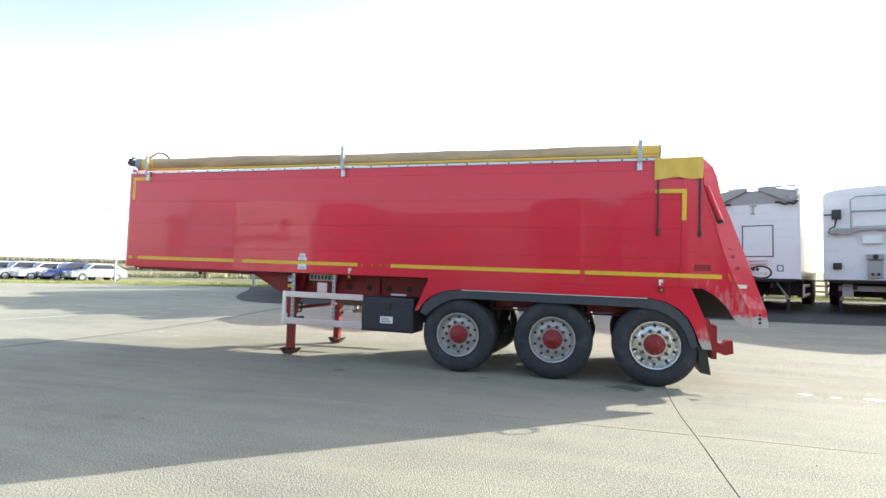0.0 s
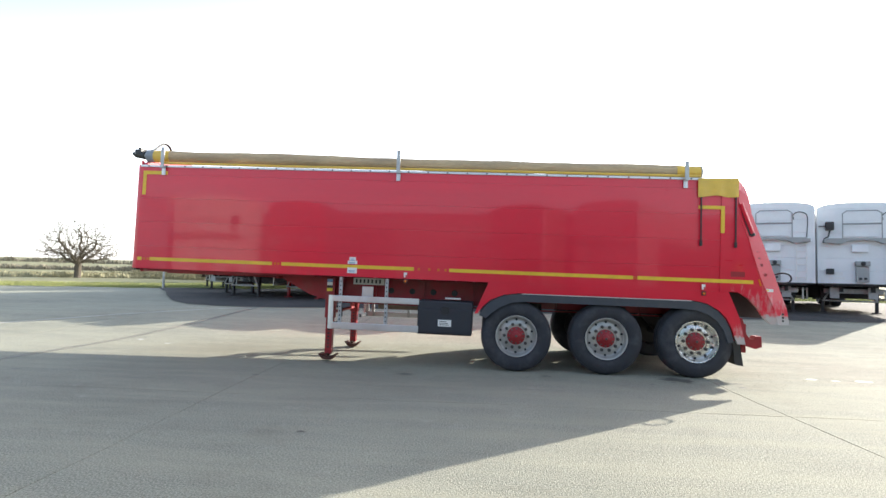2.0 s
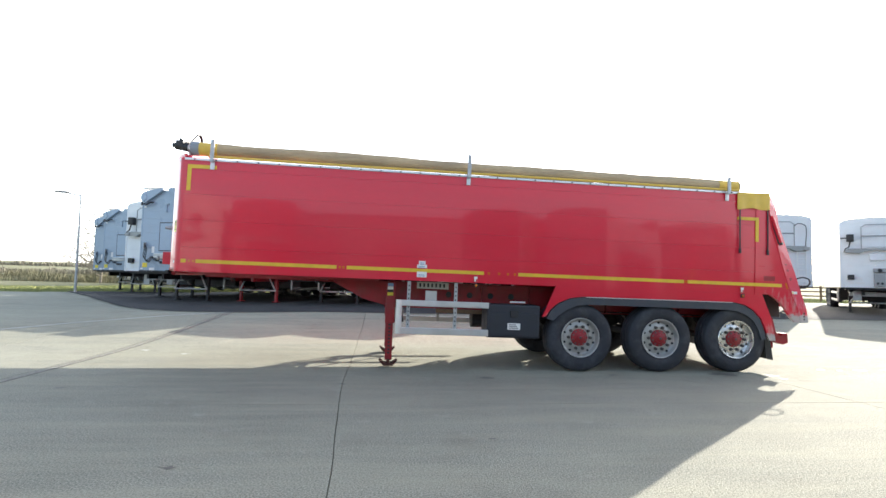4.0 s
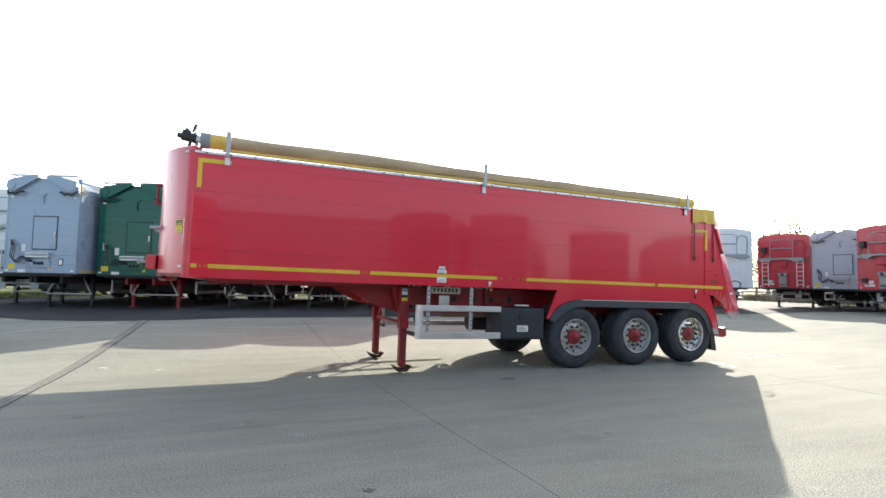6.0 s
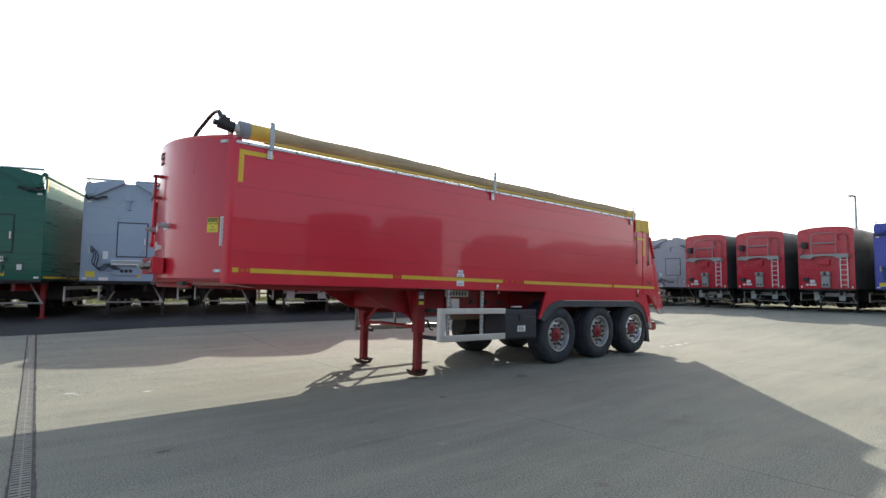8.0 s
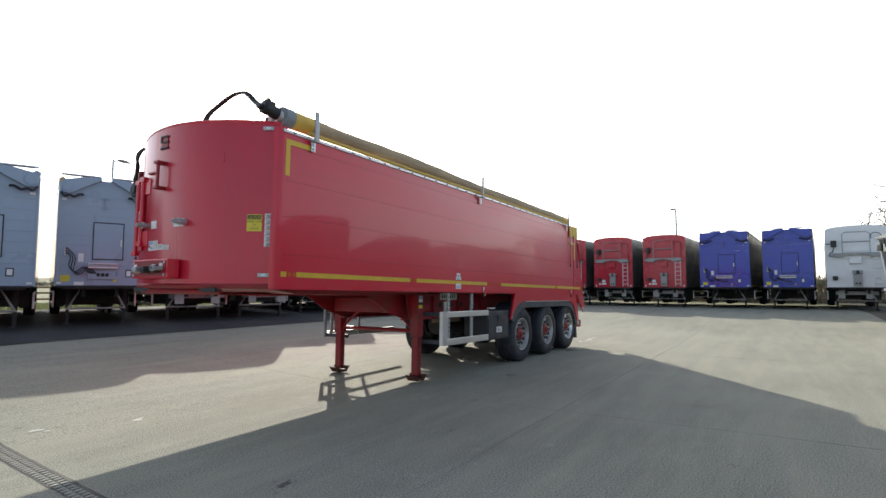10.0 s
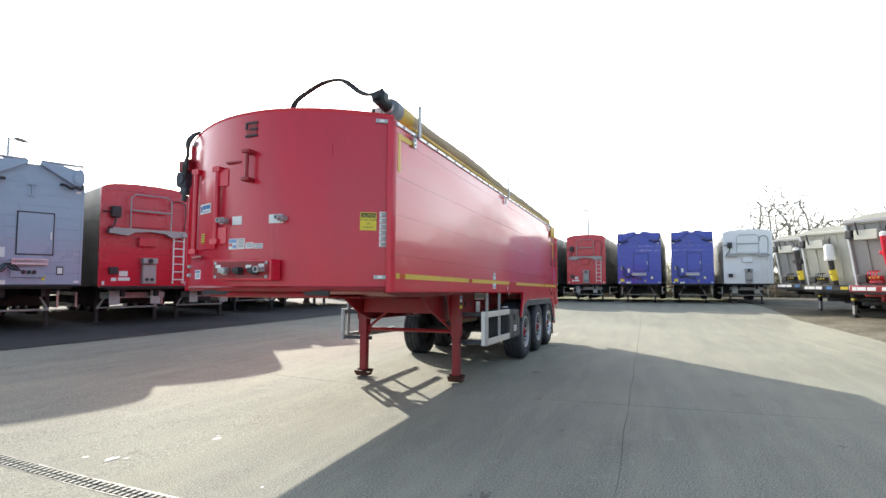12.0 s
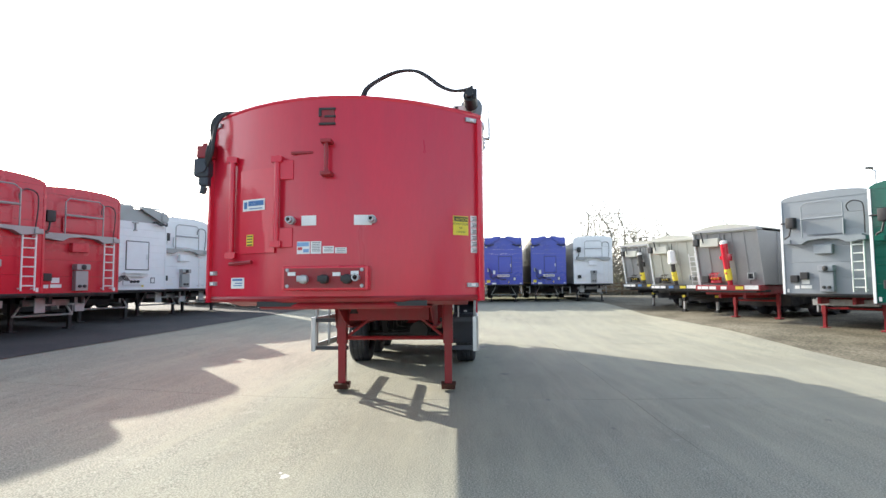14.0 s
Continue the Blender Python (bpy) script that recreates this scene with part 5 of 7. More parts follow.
# ---- parked trailers round the yard ----
def far_wheels(t, xs, half=1.02):
    first = None
    for x in xs:
        for sgn in (-1, 1):
            m = pose(x, sgn * half, 0.52, 90 if sgn < 0 else -90)
            if first is None:
                bm = lathe(bmesh.new(), [(0.28, -0.15), (0.33, -0.18), (0.48, -0.185), (0.52, -0.13), (0.52, 0.13), (0.48, 0.185), (0.33, 0.18), (0.30, 0.17)], Matrix.Identity(4), 28)
                first = part("wheel", bm, RUBBER, t, smooth=True)
                first.matrix_basis = m
                hub = part("rim", lathe(bmesh.new(), [(0.31, 0.165), (0.27, 0.10), (0.15, 0.11), (0.10, 0.15), (0.0, 0.15)], Matrix.Identity(4), 24), RIM, first, "alloy rim", smooth=True)
                wh_me, hub_me = first.data, hub.data
            else:
                w = new("wheel", wh_me)
                w.parent, w.matrix_basis = t, m
                h = new("rim", hub_me)
                h.parent = w
                h["label"] = "alloy rim"


def undercarriage(t, length, leg_mat, rail_mat, leg_x=1.5, high=1.08, guard=True, brace=True):
    for sgn in (-1, 1):
        y = sgn * 0.46
        bm = box(0.4, length - 0.3, y - 0.05, y + 0.05, high - 0.30, high - 0.02, 0.01)
        part("chassis_rail", bm, rail_mat, t)
        bm = box(leg_x - 0.07, leg_x + 0.07, sgn * 0.82 - 0.06, sgn * 0.82 + 0.06, 0.45, high - 0.01, 0.008)
        bx(bm, leg_x - 0.05, leg_x + 0.05, sgn * 0.82 - 0.045, sgn * 0.82 + 0.045, 0.04, 0.46)
        bx(bm, leg_x - 0.14, leg_x + 0.14, sgn * 0.82 - 0.11, sgn * 0.82 + 0.11, 0.0, 0.045, 0.01)
        part("landing_leg", bm, leg_mat, t)
        if guard:
            for z in (0.46, 0.80):
                part("guard_rail", box(leg_x + 0.5, leg_x + 4.6, sgn * 1.22 - 0.02, sgn * 1.22 + 0.02, z, z + 0.10, 0.01), ALU, t, "aluminium guard rail")
            part("guard_post", box(leg_x + 0.44, leg_x + 0.50, sgn * 1.22 - 0.03, sgn * 1.22 + 0.03, 0.46, 0.90, 0.01), ALU, t)
    if brace:
        bm = bmesh.new()
        tube(bm, [(leg_x - 0.1, -0.84, 0.42), (leg_x - 0.1, -0.48, high - 0.08), (leg_x - 0.1, 0.48, high - 0.08), (leg_x - 0.1, 0.84, 0.42)], 0.034, 8)
        tube(bm, [(leg_x - 0.1, -0.84, 0.44), (leg_x - 0.1, 0.84, 0.44)], 0.028, 8)
        part("leg_brace", bm, PALE_STEEL, t, "pale tubular leg brace")
    else:
        part("leg_brace", tube(bmesh.new(), [(leg_x, -0.80, 0.62), (leg_x, 0.80, 0.62)], 0.03, 8), leg_mat, t)
    # dark box added to keep daylight from showing under the body
    part("view_block", box(leg_x + 1.3, leg_x + 2.9, -1.12, 1.12, 0.50, high - 0.04, 0.02), STEEL_BLACK, t, "dark box added to block the view under the floor")
    part("coupling_plate", box(0.08, 1.1, -1.05, 1.05, high - 0.10, high - 0.015, 0.01), STEEL_BLACK, t)
    # mudflaps and rear bar added too, to darken the gap below
    for sgn in (-1, 1):
        part("mudflap", box(length - 0.92, length - 0.90, min(sgn * 0.72, sgn * 1.22), max(sgn * 0.72, sgn * 1.22), 0.22, high - 0.05), BLACK, t, "black rubber mudflap")
        part("mudflap", box(length - 5.0, length - 4.98, min(sgn * 0.72, sgn * 1.22), max(sgn * 0.72, sgn * 1.22), 0.30, high - 0.05), BLACK, t, "black rubber mudflap")
    part("rear_bar", box(length - 0.25, length - 0.15, -1.2, 1.2, 0.45, 0.60, 0.01), STEEL_BLACK, t)
    far_wheels(t, (length - 4.2, length - 2.9, length - 1.6))
    for x in (length - 4.2, length - 2.9, length - 1.6):
        part("axle", tube(bmesh.new(), [(x, -0.85, 0.52), (x, 0.85, 0.52)], 0.07, 10), STEEL_BLACK, t)


def planked_body(t, length, z0, z1, front_mat, side_mat, curve=0.0, planks=9):
    """Box body: planked front and sides, a rear wall and a sheet over the top."""
    hw = 1.245
    dz = (z1 - z0) / planks
    for k in range(planks):
        a, b = z0 + k * dz + 0.002, z0 + (k + 1) * dz - 0.002
        part("front_plank", box(0.0, 0.05, -hw + 0.05, hw - 0.05, a, b), front_mat, t)
    for sgn in (-1, 1):
        y0, y1 = sorted((sgn * hw, sgn * (hw - 0.05)))
        bm = bmesh.new()
        for k in range(planks):
            bx(bm, 0.06, length, y0, y1, z0 + k * dz + 0.003, z0 + (k + 1) * dz - 0.003)
        part("side_planks", bm, side_mat, t)
        part("corner_post", box(-0.012, 0.062, y0 - 0.006, y1 + 0.006, z0 - 0.02, z1 + 0.02, 0.012), front_mat, t)
    part("rear_wall", box(length - 0.05, length, -hw + 0.06, hw - 0.06, z0, z1), side_mat, t)
    part("floor_frame", box(0.0, length, -hw + 0.06, hw - 0.06, z0 - 0.03, z0), STEEL_BLACK, t)
    part("sill_rail", box(-0.02, 0.05, -hw, hw, z0 - 0.05, z0 - 0.005, 0.008), STEEL_BLACK, t)


def hose_run(t, y, z, side=1):
    """Three slack hoses hung from the corner to the couplings."""
    for k in range(3):
        o = 0.06 * k
        p = [(-0.02, y, z + o), (-0.10, y + side * 0.04, z + 0.06 + o), (-0.16, y + side * (0.13 + o), z - 0.06), (-0.17, y + side * (0.10 + o), z - 0.28 - o), (-0.16, y + side * (0.28 + o), z - 0.42 - 0.5 * o), (-0.14, y + side * (0.46 + o), z - 0.30), (-0.10, y + side * (0.58 + o), z - 0.40 + 0.3 * o), (-0.05, y + side * (0.70 + o), z - 0.46)]
        part("hose", tube(bmesh.new(), flow(p, 5), 0.015, 6), BLACK, t, "slack black hose", smooth=True)
    part("hose_holder", box(-0.06, 0.0, y - 0.05, y + 0.05, z - 0.02, z + 0.2, 0.01), GALV, t)


def labels(t, spots):
    for y, z, w, h, mt in spots:
        part("sticker", box(-0.006, 0.002, y - w / 2, y + w / 2, z - h / 2, z + h / 2), mt, t)


def floor_trailer(label, front_mat, side_mat, leg_mat=STEEL_BLACK, group="parked trailers", frame_mat=None, length=13.0, flat=False):
    """Walking-floor trailer with a peaked front and sheet rollers."""
    t = thing("walking_floor_trailer", label, "trailer", group)
    z0, z1 = 1.08, 3.42
    frame_mat = frame_mat or front_mat
    planked_body(t, length, z0, z1, front_mat, side_mat)
    # peak above the front wall
    shoulder = 3.88 if flat else 3.52
    part("front_peak", plate([(-1.19, z1), (1.19, z1), (1.19, shoulder), (0.55, 3.88 if flat else 3.86), (-0.55, 3.88 if flat else 3.86), (-1.19, shoulder)], 0.0, 0.05, axis="x"), frame_mat, t)
    for sgn in (-1, 1):
        bm = plate([(sgn * 0.14, 3.92), (sgn * 0.14, 3.86), (sgn * 0.98, 3.44), (sgn * 1.14, 3.46), (sgn * 1.21, 3.58), (sgn * 1.20, 3.74), (sgn * 1.10, 3.80), (sgn * 0.60, 3.90)], -0.13, -0.005, axis="x")
        part("roller_arm", bm, frame_mat, t, "slanting roller arm")
        part("roller_end", lathe(bmesh.new(), [(0.0, 0.035), (0.12, 0.035), (0.13, 0.02), (0.155, 0.02), (0.16, 0.0)], pose(-0.13, sgn * 1.05, 3.62, 0, -90), 20), frame_mat, t, smooth=True)
        part("roller_hose", tube(bmesh.new(), flow([(-0.08, sgn * 1.19, 3.46), (-0.17, sgn * 1.10, 3.36), (-0.19, sgn * 0.98, 3.39), (-0.18, sgn * 0.86, 3.36), (-0.14, sgn * 0.72, 3.43), (-0.08, sgn * 0.62, 3.44)], 4), 0.032, 8), BLACK, t, "black hose", smooth=True)
        part("top_strip", box(-0.10, 0.12, min(sgn * 0.16, sgn * 1.2), max(sgn * 0.16, sgn * 1.2), 3.93, 3.96, 0.005), ALU, t, "pale top strip")
        bm = tube(bmesh.new(), [(0.1, sgn * 1.16, 3.80), (length, sgn * 1.16, 3.80)], 0.09, 10)
        part("sheet_roll", bm, TARP if sgn > 0 else side_mat, t, smooth=True)
        part("side_handrail", tube(bmesh.new(), [(0.2, sgn * 1.24, 3.95), (length, sgn * 1.24, 3.95)], 0.012, 6), ALU, t)
        part("side_top", box(0.06, length, min(sgn * 1.2, sgn * 1.245), max(sgn * 1.2, sgn * 1.245), z1, 3.72), side_mat, t)
        labels(t, [(sgn * 1.10, 3.30, 0.12, 0.05, WHITE), (sgn * 1.14, 1.14, 0.14, 0.05, WHITE)])
    bm = bmesh.new()
    bx(bm, -0.05, 0.0, -0.10, 0.10, 3.36, 3.40)
    bx(bm, -0.05, 0.0, -0.018, 0.018, 3.12, 3.38)
    bx(bm, -0.05, 0.0, -0.06, 0.06, 3.10, 3.13)
    part("top_latch", bm, frame_mat, t)
    for sgn in (-1, 1):
        y = sgn * 1.2475
        for k in range(6):
            part("reflective_tape", box(0.15 + 2.1 * k, 2.1 + 2.1 * k, y - 0.002, y + 0.002, 1.12, 1.17), YELLOW, t, "yellow reflective tape")
        part("reflective_tape", box(0.08, 0.13, y - 0.002, y + 0.002, 3.36, 3.70), YELLOW, t, "yellow reflective tape")
    # man door
    d = part("door", box(-0.018, 0.0, -0.52, 0.28, 1.78, 2.72, 0.008), front_mat, t)
    bm = bmesh.new()
    for a, b, c, e in ((-0.55, 0.31, 2.72, 2.75), (-0.55, 0.31, 1.75, 1.78), (-0.55, -0.52, 1.78, 2.72), (0.28, 0.31, 1.78, 2.72)):
        bx(bm, -0.014, 0.0, a, b, c, e)
    part("door_seal", bm, BLACK, d)
    part("handle", box(-0.05, -0.018, -0.49, -0.455, 2.12, 2.30, 0.006), WHITE, d, "pale door handle")
    # perforated step, couplings and small stickers
    bm = bmesh.new()
    bx(bm, -0.16, 0.0, -0.40, 0.40, 1.53, 1.56)
    bx(bm, -0.16, 0.0, -0.40, 0.40, 1.64, 1.66)
    for k in range(17):
        bx(bm, -0.16, -0.15, -0.40 + k * 0.049, -0.385 + k * 0.049, 1.56, 1.64)
    part("step_grille", bm, ALU, t, "perforated alloy step")
    bm = box(-0.05, 0.0, -0.36, 0.40, 1.24, 1.46, 0.01)
    cp = part("coupling_panel", bm, front_mat, t)
    for y in (-0.12, 0.0, 0.12):
        part("socket", lathe(bmesh.new(), [(0.0, 0.05), (0.045, 0.045), (0.05, 0.0)], pose(-0.05, y, 1.36, 0, -90), 12), BLACK, cp)
    hose_run(t, 1.00, 1.85, -1)
    labels(t, [(0.98, 1.26, 0.24, 0.16, LABEL_Y), (0.62, 1.13, 0.26, 0.09, WHITE), (-0.72, 1.40, 0.17, 0.20, INK), (-0.72, 1.40, 0.12, 0.15, WHITE), (0.60, 1.80, 0.14, 0.22, WHITE), (0.30, 1.31, 0.12, 0.08, RED_INK), (-0.34, 1.24, 0.08, 0.13, LABEL_Y)])
    bm = bmesh.new()
    bx(bm, -0.012, -0.007, -0.78, -0.66, 1.33, 1.47)
    part("document_frame", bm, WHITE, t)
    undercarriage(t, length, leg_mat, leg_mat)
    return t


def ladder_trailer(label, front_mat, side_mat, trim_mat, leg_mat=STEEL_BLACK, group="parked trailers", length=12.5, two=False, brace=True):
    """Tipper trailer with a rounded top, a ladder, and an arched catwalk bracket on its front."""
    t = thing("bulk_tipper_trailer", label, "trailer", group)
    z0, z1 = 1.08, 3.72
    planked_body(t, length, z0, z1, front_mat, side_mat, planks=6)
    # rounded front head
    pts = [(-1.24, z1)] + [(1.24 * math.sin(radians(a)), z1 + 0.22 * math.cos(radians(a)) ** 0.7 if abs(a) < 90 else z1) for a in range(-80, 81, 16)] + [(1.24, z1)]
    part("front_head", plate(pts, -0.01, 0.06, axis="x"), front_mat, t)
    bm = bmesh.new()
    loops = [[bm.verts.new((x, y, zz + d)) for y, zz in pts] for x, d in ((0.06, 0.0), (length, 0.0), (length, -0.02), (0.06, -0.02))]
    for a, b in zip(loops, loops[1:] + loops[:1]):
        for i in range(len(pts) - 1):
            bm.faces.new((a[i], a[i + 1], b[i + 1], b[i]))
    for i in (0, -1):
        bm.faces.new([lp[i] for lp in loops])
    bmesh.ops.recalc_face_normals(bm, faces=bm.faces[:])
    part("roof_sheet", bm, side_mat, t, "sheet stretched over the load space")
    # catwalk bracket, arched underneath
    bm = plate([(-0.98, 2.66), (0.98, 2.66), (1.02, 2.50), (0.60, 2.46), (0.42, 2.56), (0.0, 2.60), (-0.42, 2.56), (-0.60, 2.46), (-1.02, 2.50)], -0.22, 0.0, axis="x")
    part("catwalk", bm, trim_mat, t, "grey arched catwalk bracket")
    for k in (-1, 1):
        part("end_bracket", box(-0.25, 0.0, k * 0.98 - 0.10, k * 0.98 + 0.10, 2.50, 2.62, 0.01), trim_mat, t)
    bm = bmesh.new()
    tube(bm, [(-0.22, -0.55, 2.66), (-0.22, -0.55, 3.52), (-0.20, -0.42, 3.62), (-0.20, 0.42, 3.62), (-0.22, 0.55, 3.52), (-0.22, 0.55, 2.66)], 0.018, 8)
    tube(bm, [(-0.22, -0.55, 3.16), (-0.22, 0.55, 3.16)], 0.03, 8)
    part("guard_frame", bm, trim_mat, t, "tubular guard frame", smooth=True)
    part("top_panel", box(-0.06, 0.0, -0.50, 0.50, 2.72, 3.10, 0.01), front_mat, t)
    bm = box(-0.20, 0.0, 0.78, 1.02, 2.95, 3.25, 0.03)
    tube(bm, [(-0.14, 0.90, 2.95), (-0.16, 0.95, 2.72), (-0.16, 1.06, 2.66), (-0.12, 1.10, 2.52)], 0.025, 8)
    tube(bm, [(-0.10, 1.02, 3.10), (-0.10, 1.22, 3.10)], 0.02, 8)
    part("valve_unit", bm, STEEL_BLACK, t, "dark valve and pipe", smooth=True)
    part("pipe", tube(bmesh.new(), flow([(-0.05, -0.62, 3.30), (-0.10, -0.60, 3.46), (-0.10, -0.76, 3.56), (-0.10, -0.98, 3.48), (-0.10, -1.02, 3.2), (-0.06, -1.0, 2.68)], 5), 0.016, 6), STEEL_BLACK, t, "dark pipe", smooth=True)
    part("air_unit", box(-0.16, 0.0, -0.20, 0.28, 2.18, 2.44, 0.02), front_mat, t)
    # ladder
    for base in ([-0.83, 0.83] if two else [-0.83]):
        bm = bmesh.new()
        for y in (-0.15, 0.15):
            tube(bm, [(-0.13, base + y, 1.14), (-0.13, base + y, 2.50)], 0.02, 8)
        for z in (1.18, 2.45):
            bx(bm, -0.13, 0.0, base - 0.15, base - 0.13, z, z + 0.03)
            bx(bm, -0.13, 0.0, base + 0.13, base + 0.15, z, z + 0.03)
        lad = part("ladder", bm, WHITE, t, "white steel ladder", smooth=True)
        for k in range(6):
            part("rung", tube(bmesh.new(), [(-0.13, base - 0.15, 1.26 + k * 0.225), (-0.13, base + 0.15, 1.26 + k * 0.225)], 0.016, 6), WHITE, lad)
    # control cabinet and couplings
    cab = part("control_cabinet", box(-0.16, 0.0, -0.20, 0.16, 1.14, 1.68, 0.015), trim_mat, t, "grey control cabinet")
    part("valve", lathe(bmesh.new(), [(0.0, 0.16), (0.07, 0.14), (0.09, 0.0)], pose(-0.10, -0.02, 1.78, 0, -90), 12), STEEL_BLACK, cab)
    part("valve_top", box(-0.22, -0.0, -0.22, 0.18, 1.70, 1.86, 0.02), trim_mat, cab)
    for y in (-0.09, 0.05):
        part("socket", lathe(bmesh.new(), [(0.0, 0.05), (0.04, 0.045), (0.045, 0.0)], pose(-0.16, y, 1.26, 0, -90), 10), BLACK, cab)
    part("lamp_box", box(-0.12, 0.0, 0.78, 1.0, 1.40, 1.60, 0.02), BLACK, t, "black lamp box")
    labels(t, [(0.62, 1.42, 0.22, 0.14, WHITE), (0.60, 1.27, 0.30, 0.09, WHITE), (0.86, 1.26, 0.13, 0.09, WHITE), (1.12, 1.16, 0.06, 0.10, WHITE), (-1.12, 1.16, 0.06, 0.10, WHITE)])
    undercarriage(t, length, leg_mat, leg_mat, brace=brace)
    part("front_beam", box(0.9, 1.05, -0.88, 0.88, 0.72, 0.90, 0.015), GALV, t, "dull steel beam under the nose")
    if not brace:
        part("lamp_box", box(-0.12, 0.0, 0.50, 0.72, 1.48, 1.68, 0.02), BLACK, t, "black lamp box")
        part("edge_trim", box(-0.03, -0.012, 1.19, 1.26, z0 - 0.02, z1 + 0.02, 0.006), WHITE_BODY, t, "pale edge trim")
    for y in (-0.62, 0.5) if brace else ():
        part("step_bracket", box(0.55, 0.60, y, y + 0.28, 0.55, 0.95, 0.01), PALE_STEEL, t)
    return t


def scoop_trailer(label, body_mat, chassis_mat, ram_mat, group="alloy tippers"):
    """Low alloy aggregate tipper with a raked front and a hydraulic ram."""
    t = thing("aggregate_tipper_trailer", label, "trailer", group)
    z0, z1 = 1.20, 2.95
    L = 9.0
    for k in range(5):
        y0, y1 = -1.14 + k * 0.456, -1.14 + (k + 1) * 0.456
        part("front_panel", plate([(0.42, z0), (0.45, z0), (0.10, z1), (0.06, z1)], y0 + 0.006, y1 - 0.006), body_mat, t)
        part("front_rib", plate([(0.39, z0), (0.43, z0), (0.08, z1), (0.03, z1)], y0 - 0.025, y0 + 0.025), body_mat, t)
    for sgn in (-1, 1):
        y0, y1 = sorted((sgn * 1.14, sgn * 1.19))
        part("side_panel", plate([(0.42, z0), (L, z0), (L, z1), (0.05, z1)], y0, y1), body_mat, t)
        part("corner_edge", plate([(0.36, z0), (0.46, z0), (0.12, z1), (0.0, z1)], y0 - 0.012, y1 + 0.012), body_mat, t)
        for k in range(6):
            part("side_rib", box(1.4 + k * 1.3, 1.5 + k * 1.3, y0 - 0.03, y1 + 0.03, z0, z1, 0.01), body_mat, t)
    part("floor_plate", box(0.42, L, -1.14, 1.14, z0 - 0.02, z0 + 0.02), body_mat, t)
    part("tail_wall", box(L - 0.05, L, -1.13, 1.13, z0, z1), body_mat, t)
    part("top_lip", box(-0.08, 0.35, -1.22, 1.22, z1, z1 + 0.10, 0.02), body_mat, t)
    bm = bmesh.new()
    n = 10
    prev = None
    for k in range(n + 1):
        y = -1.2 + 2.4 * k / n
        z = z1 + 0.10 + 0.16 * (1 - (y / 1.2) ** 2)
        cur = [bm.verts.new((0.0, y, z)), bm.verts.new((L, y, z))]
        if prev:
            bm.faces.new((prev[0], prev[1], cur[1], cur[0]))
        prev = cur
    ex = bmesh.ops.extrude_face_region(bm, geom=bm.faces[:])
    for v in [g for g in ex["geom"] if isinstance(g, bmesh.types.BMVert)]:
        v.co.z -= 0.03
    part("load_cover", bm, CREAM, t, "pale cover over the load", smooth=True)
    arch_pts = [(-1.2 + 2.4 * k / n, z1 + 0.08 + 0.16 * (1 - (2.0 * k / n - 1) ** 2)) for k in range(n + 1)]
    part("cover_front", plate(arch_pts + [(1.2, z1 - 0.02), (-1.2, z1 - 0.02)], -0.03, 0.0, axis="x"), CREAM, t, "pale front edge of the cover")
    bm = bmesh.new()
    tube(bm, [(0.0, 0.85, z1 + 0.1), (-0.12, 0.80, z1 + 0.0), (-0.12, 0.72, z1 - 0.30), (-0.05, 0.70, z1 - 0.45)], 0.025, 8)
    part("hose", bm, BLACK, t, "black hose", smooth=True)
    part("motor_box", box(-0.12, 0.16, 0.15, 0.85, z1 - 0.48, z1 - 0.20, 0.02), CREAM, t, "pale motor box")
    part("winch", box(-0.12, 0.12, 0.93, 1.16, z1 - 0.43, z1 - 0.18, 0.04), BLACK, t)
    # ram
    bm = bmesh.new()
    tube(bm, [(0.16, -0.12, 1.12), (0.02, -0.10, 1.60)], 0.085, 14)
    if ram_mat is WHITE:
        tube(bm, [(0.02, -0.10, 1.55), (-0.06, -0.07, 2.2)], 0.095, 14)
        ram = part("hydraulic_ram", bm, STEEL_BLACK, t, "black hydraulic ram", smooth=True)
        part("ram_cover", lathe(bmesh.new(), [(0.0, -0.04), (0.17, -0.04), (0.19, 0.03), (0.165, 0.08), (0.15, 0.44), (0.12, 0.50), (0.0, 0.52)], pose(-0.05, -0.075, 2.08, 0, -7), 20), WHITE, ram, "white canister over the ram", smooth=True)
    else:
        tube(bm, [(0.02, -0.10, 1.55), (-0.05, -0.08, 2.05), (-0.10, -0.06, 2.55)], [0.095, 0.115, 0.125], 14)
        tube(bm, [(-0.035, -0.085, 2.02), (-0.055, -0.078, 2.16)], 0.15, 14)
        bx(bm, -0.12, 0.04, -0.28, -0.20, 1.98, 2.20, 0.02)
        bx(bm, -0.12, 0.04, 0.06, 0.12, 2.03, 2.14, 0.02)
        bx(bm, -0.11, 0.03, -0.28, 0.12, 2.05, 2.12, 0.02)
        ram = part("hydraulic_ram", bm, ram_mat, t, "painted hydraulic ram", smooth=True)
        part("ram_cap", tube(bmesh.new(), [(-0.10, -0.06, 2.55), (-0.112, -0.056, 2.63), (-0.115, -0.055, 2.66)], [0.128, 0.12, 0.07], 14), WHITE, ram, smooth=True)
    part("warning_band", tube(bmesh.new(), [(0.09, -0.11, 1.36), (0.004, -0.097, 1.72)], 0.115, 14), LABEL_Y, ram, "yellow warning band", smooth=True)
    bm = box(0.04, 0.24, 0.26, 0.56, 1.32, 1.46, 0.02)
    bx(bm, 0.08, 0.22, 0.22, 0.60, 1.26, 1.31, 0.01)
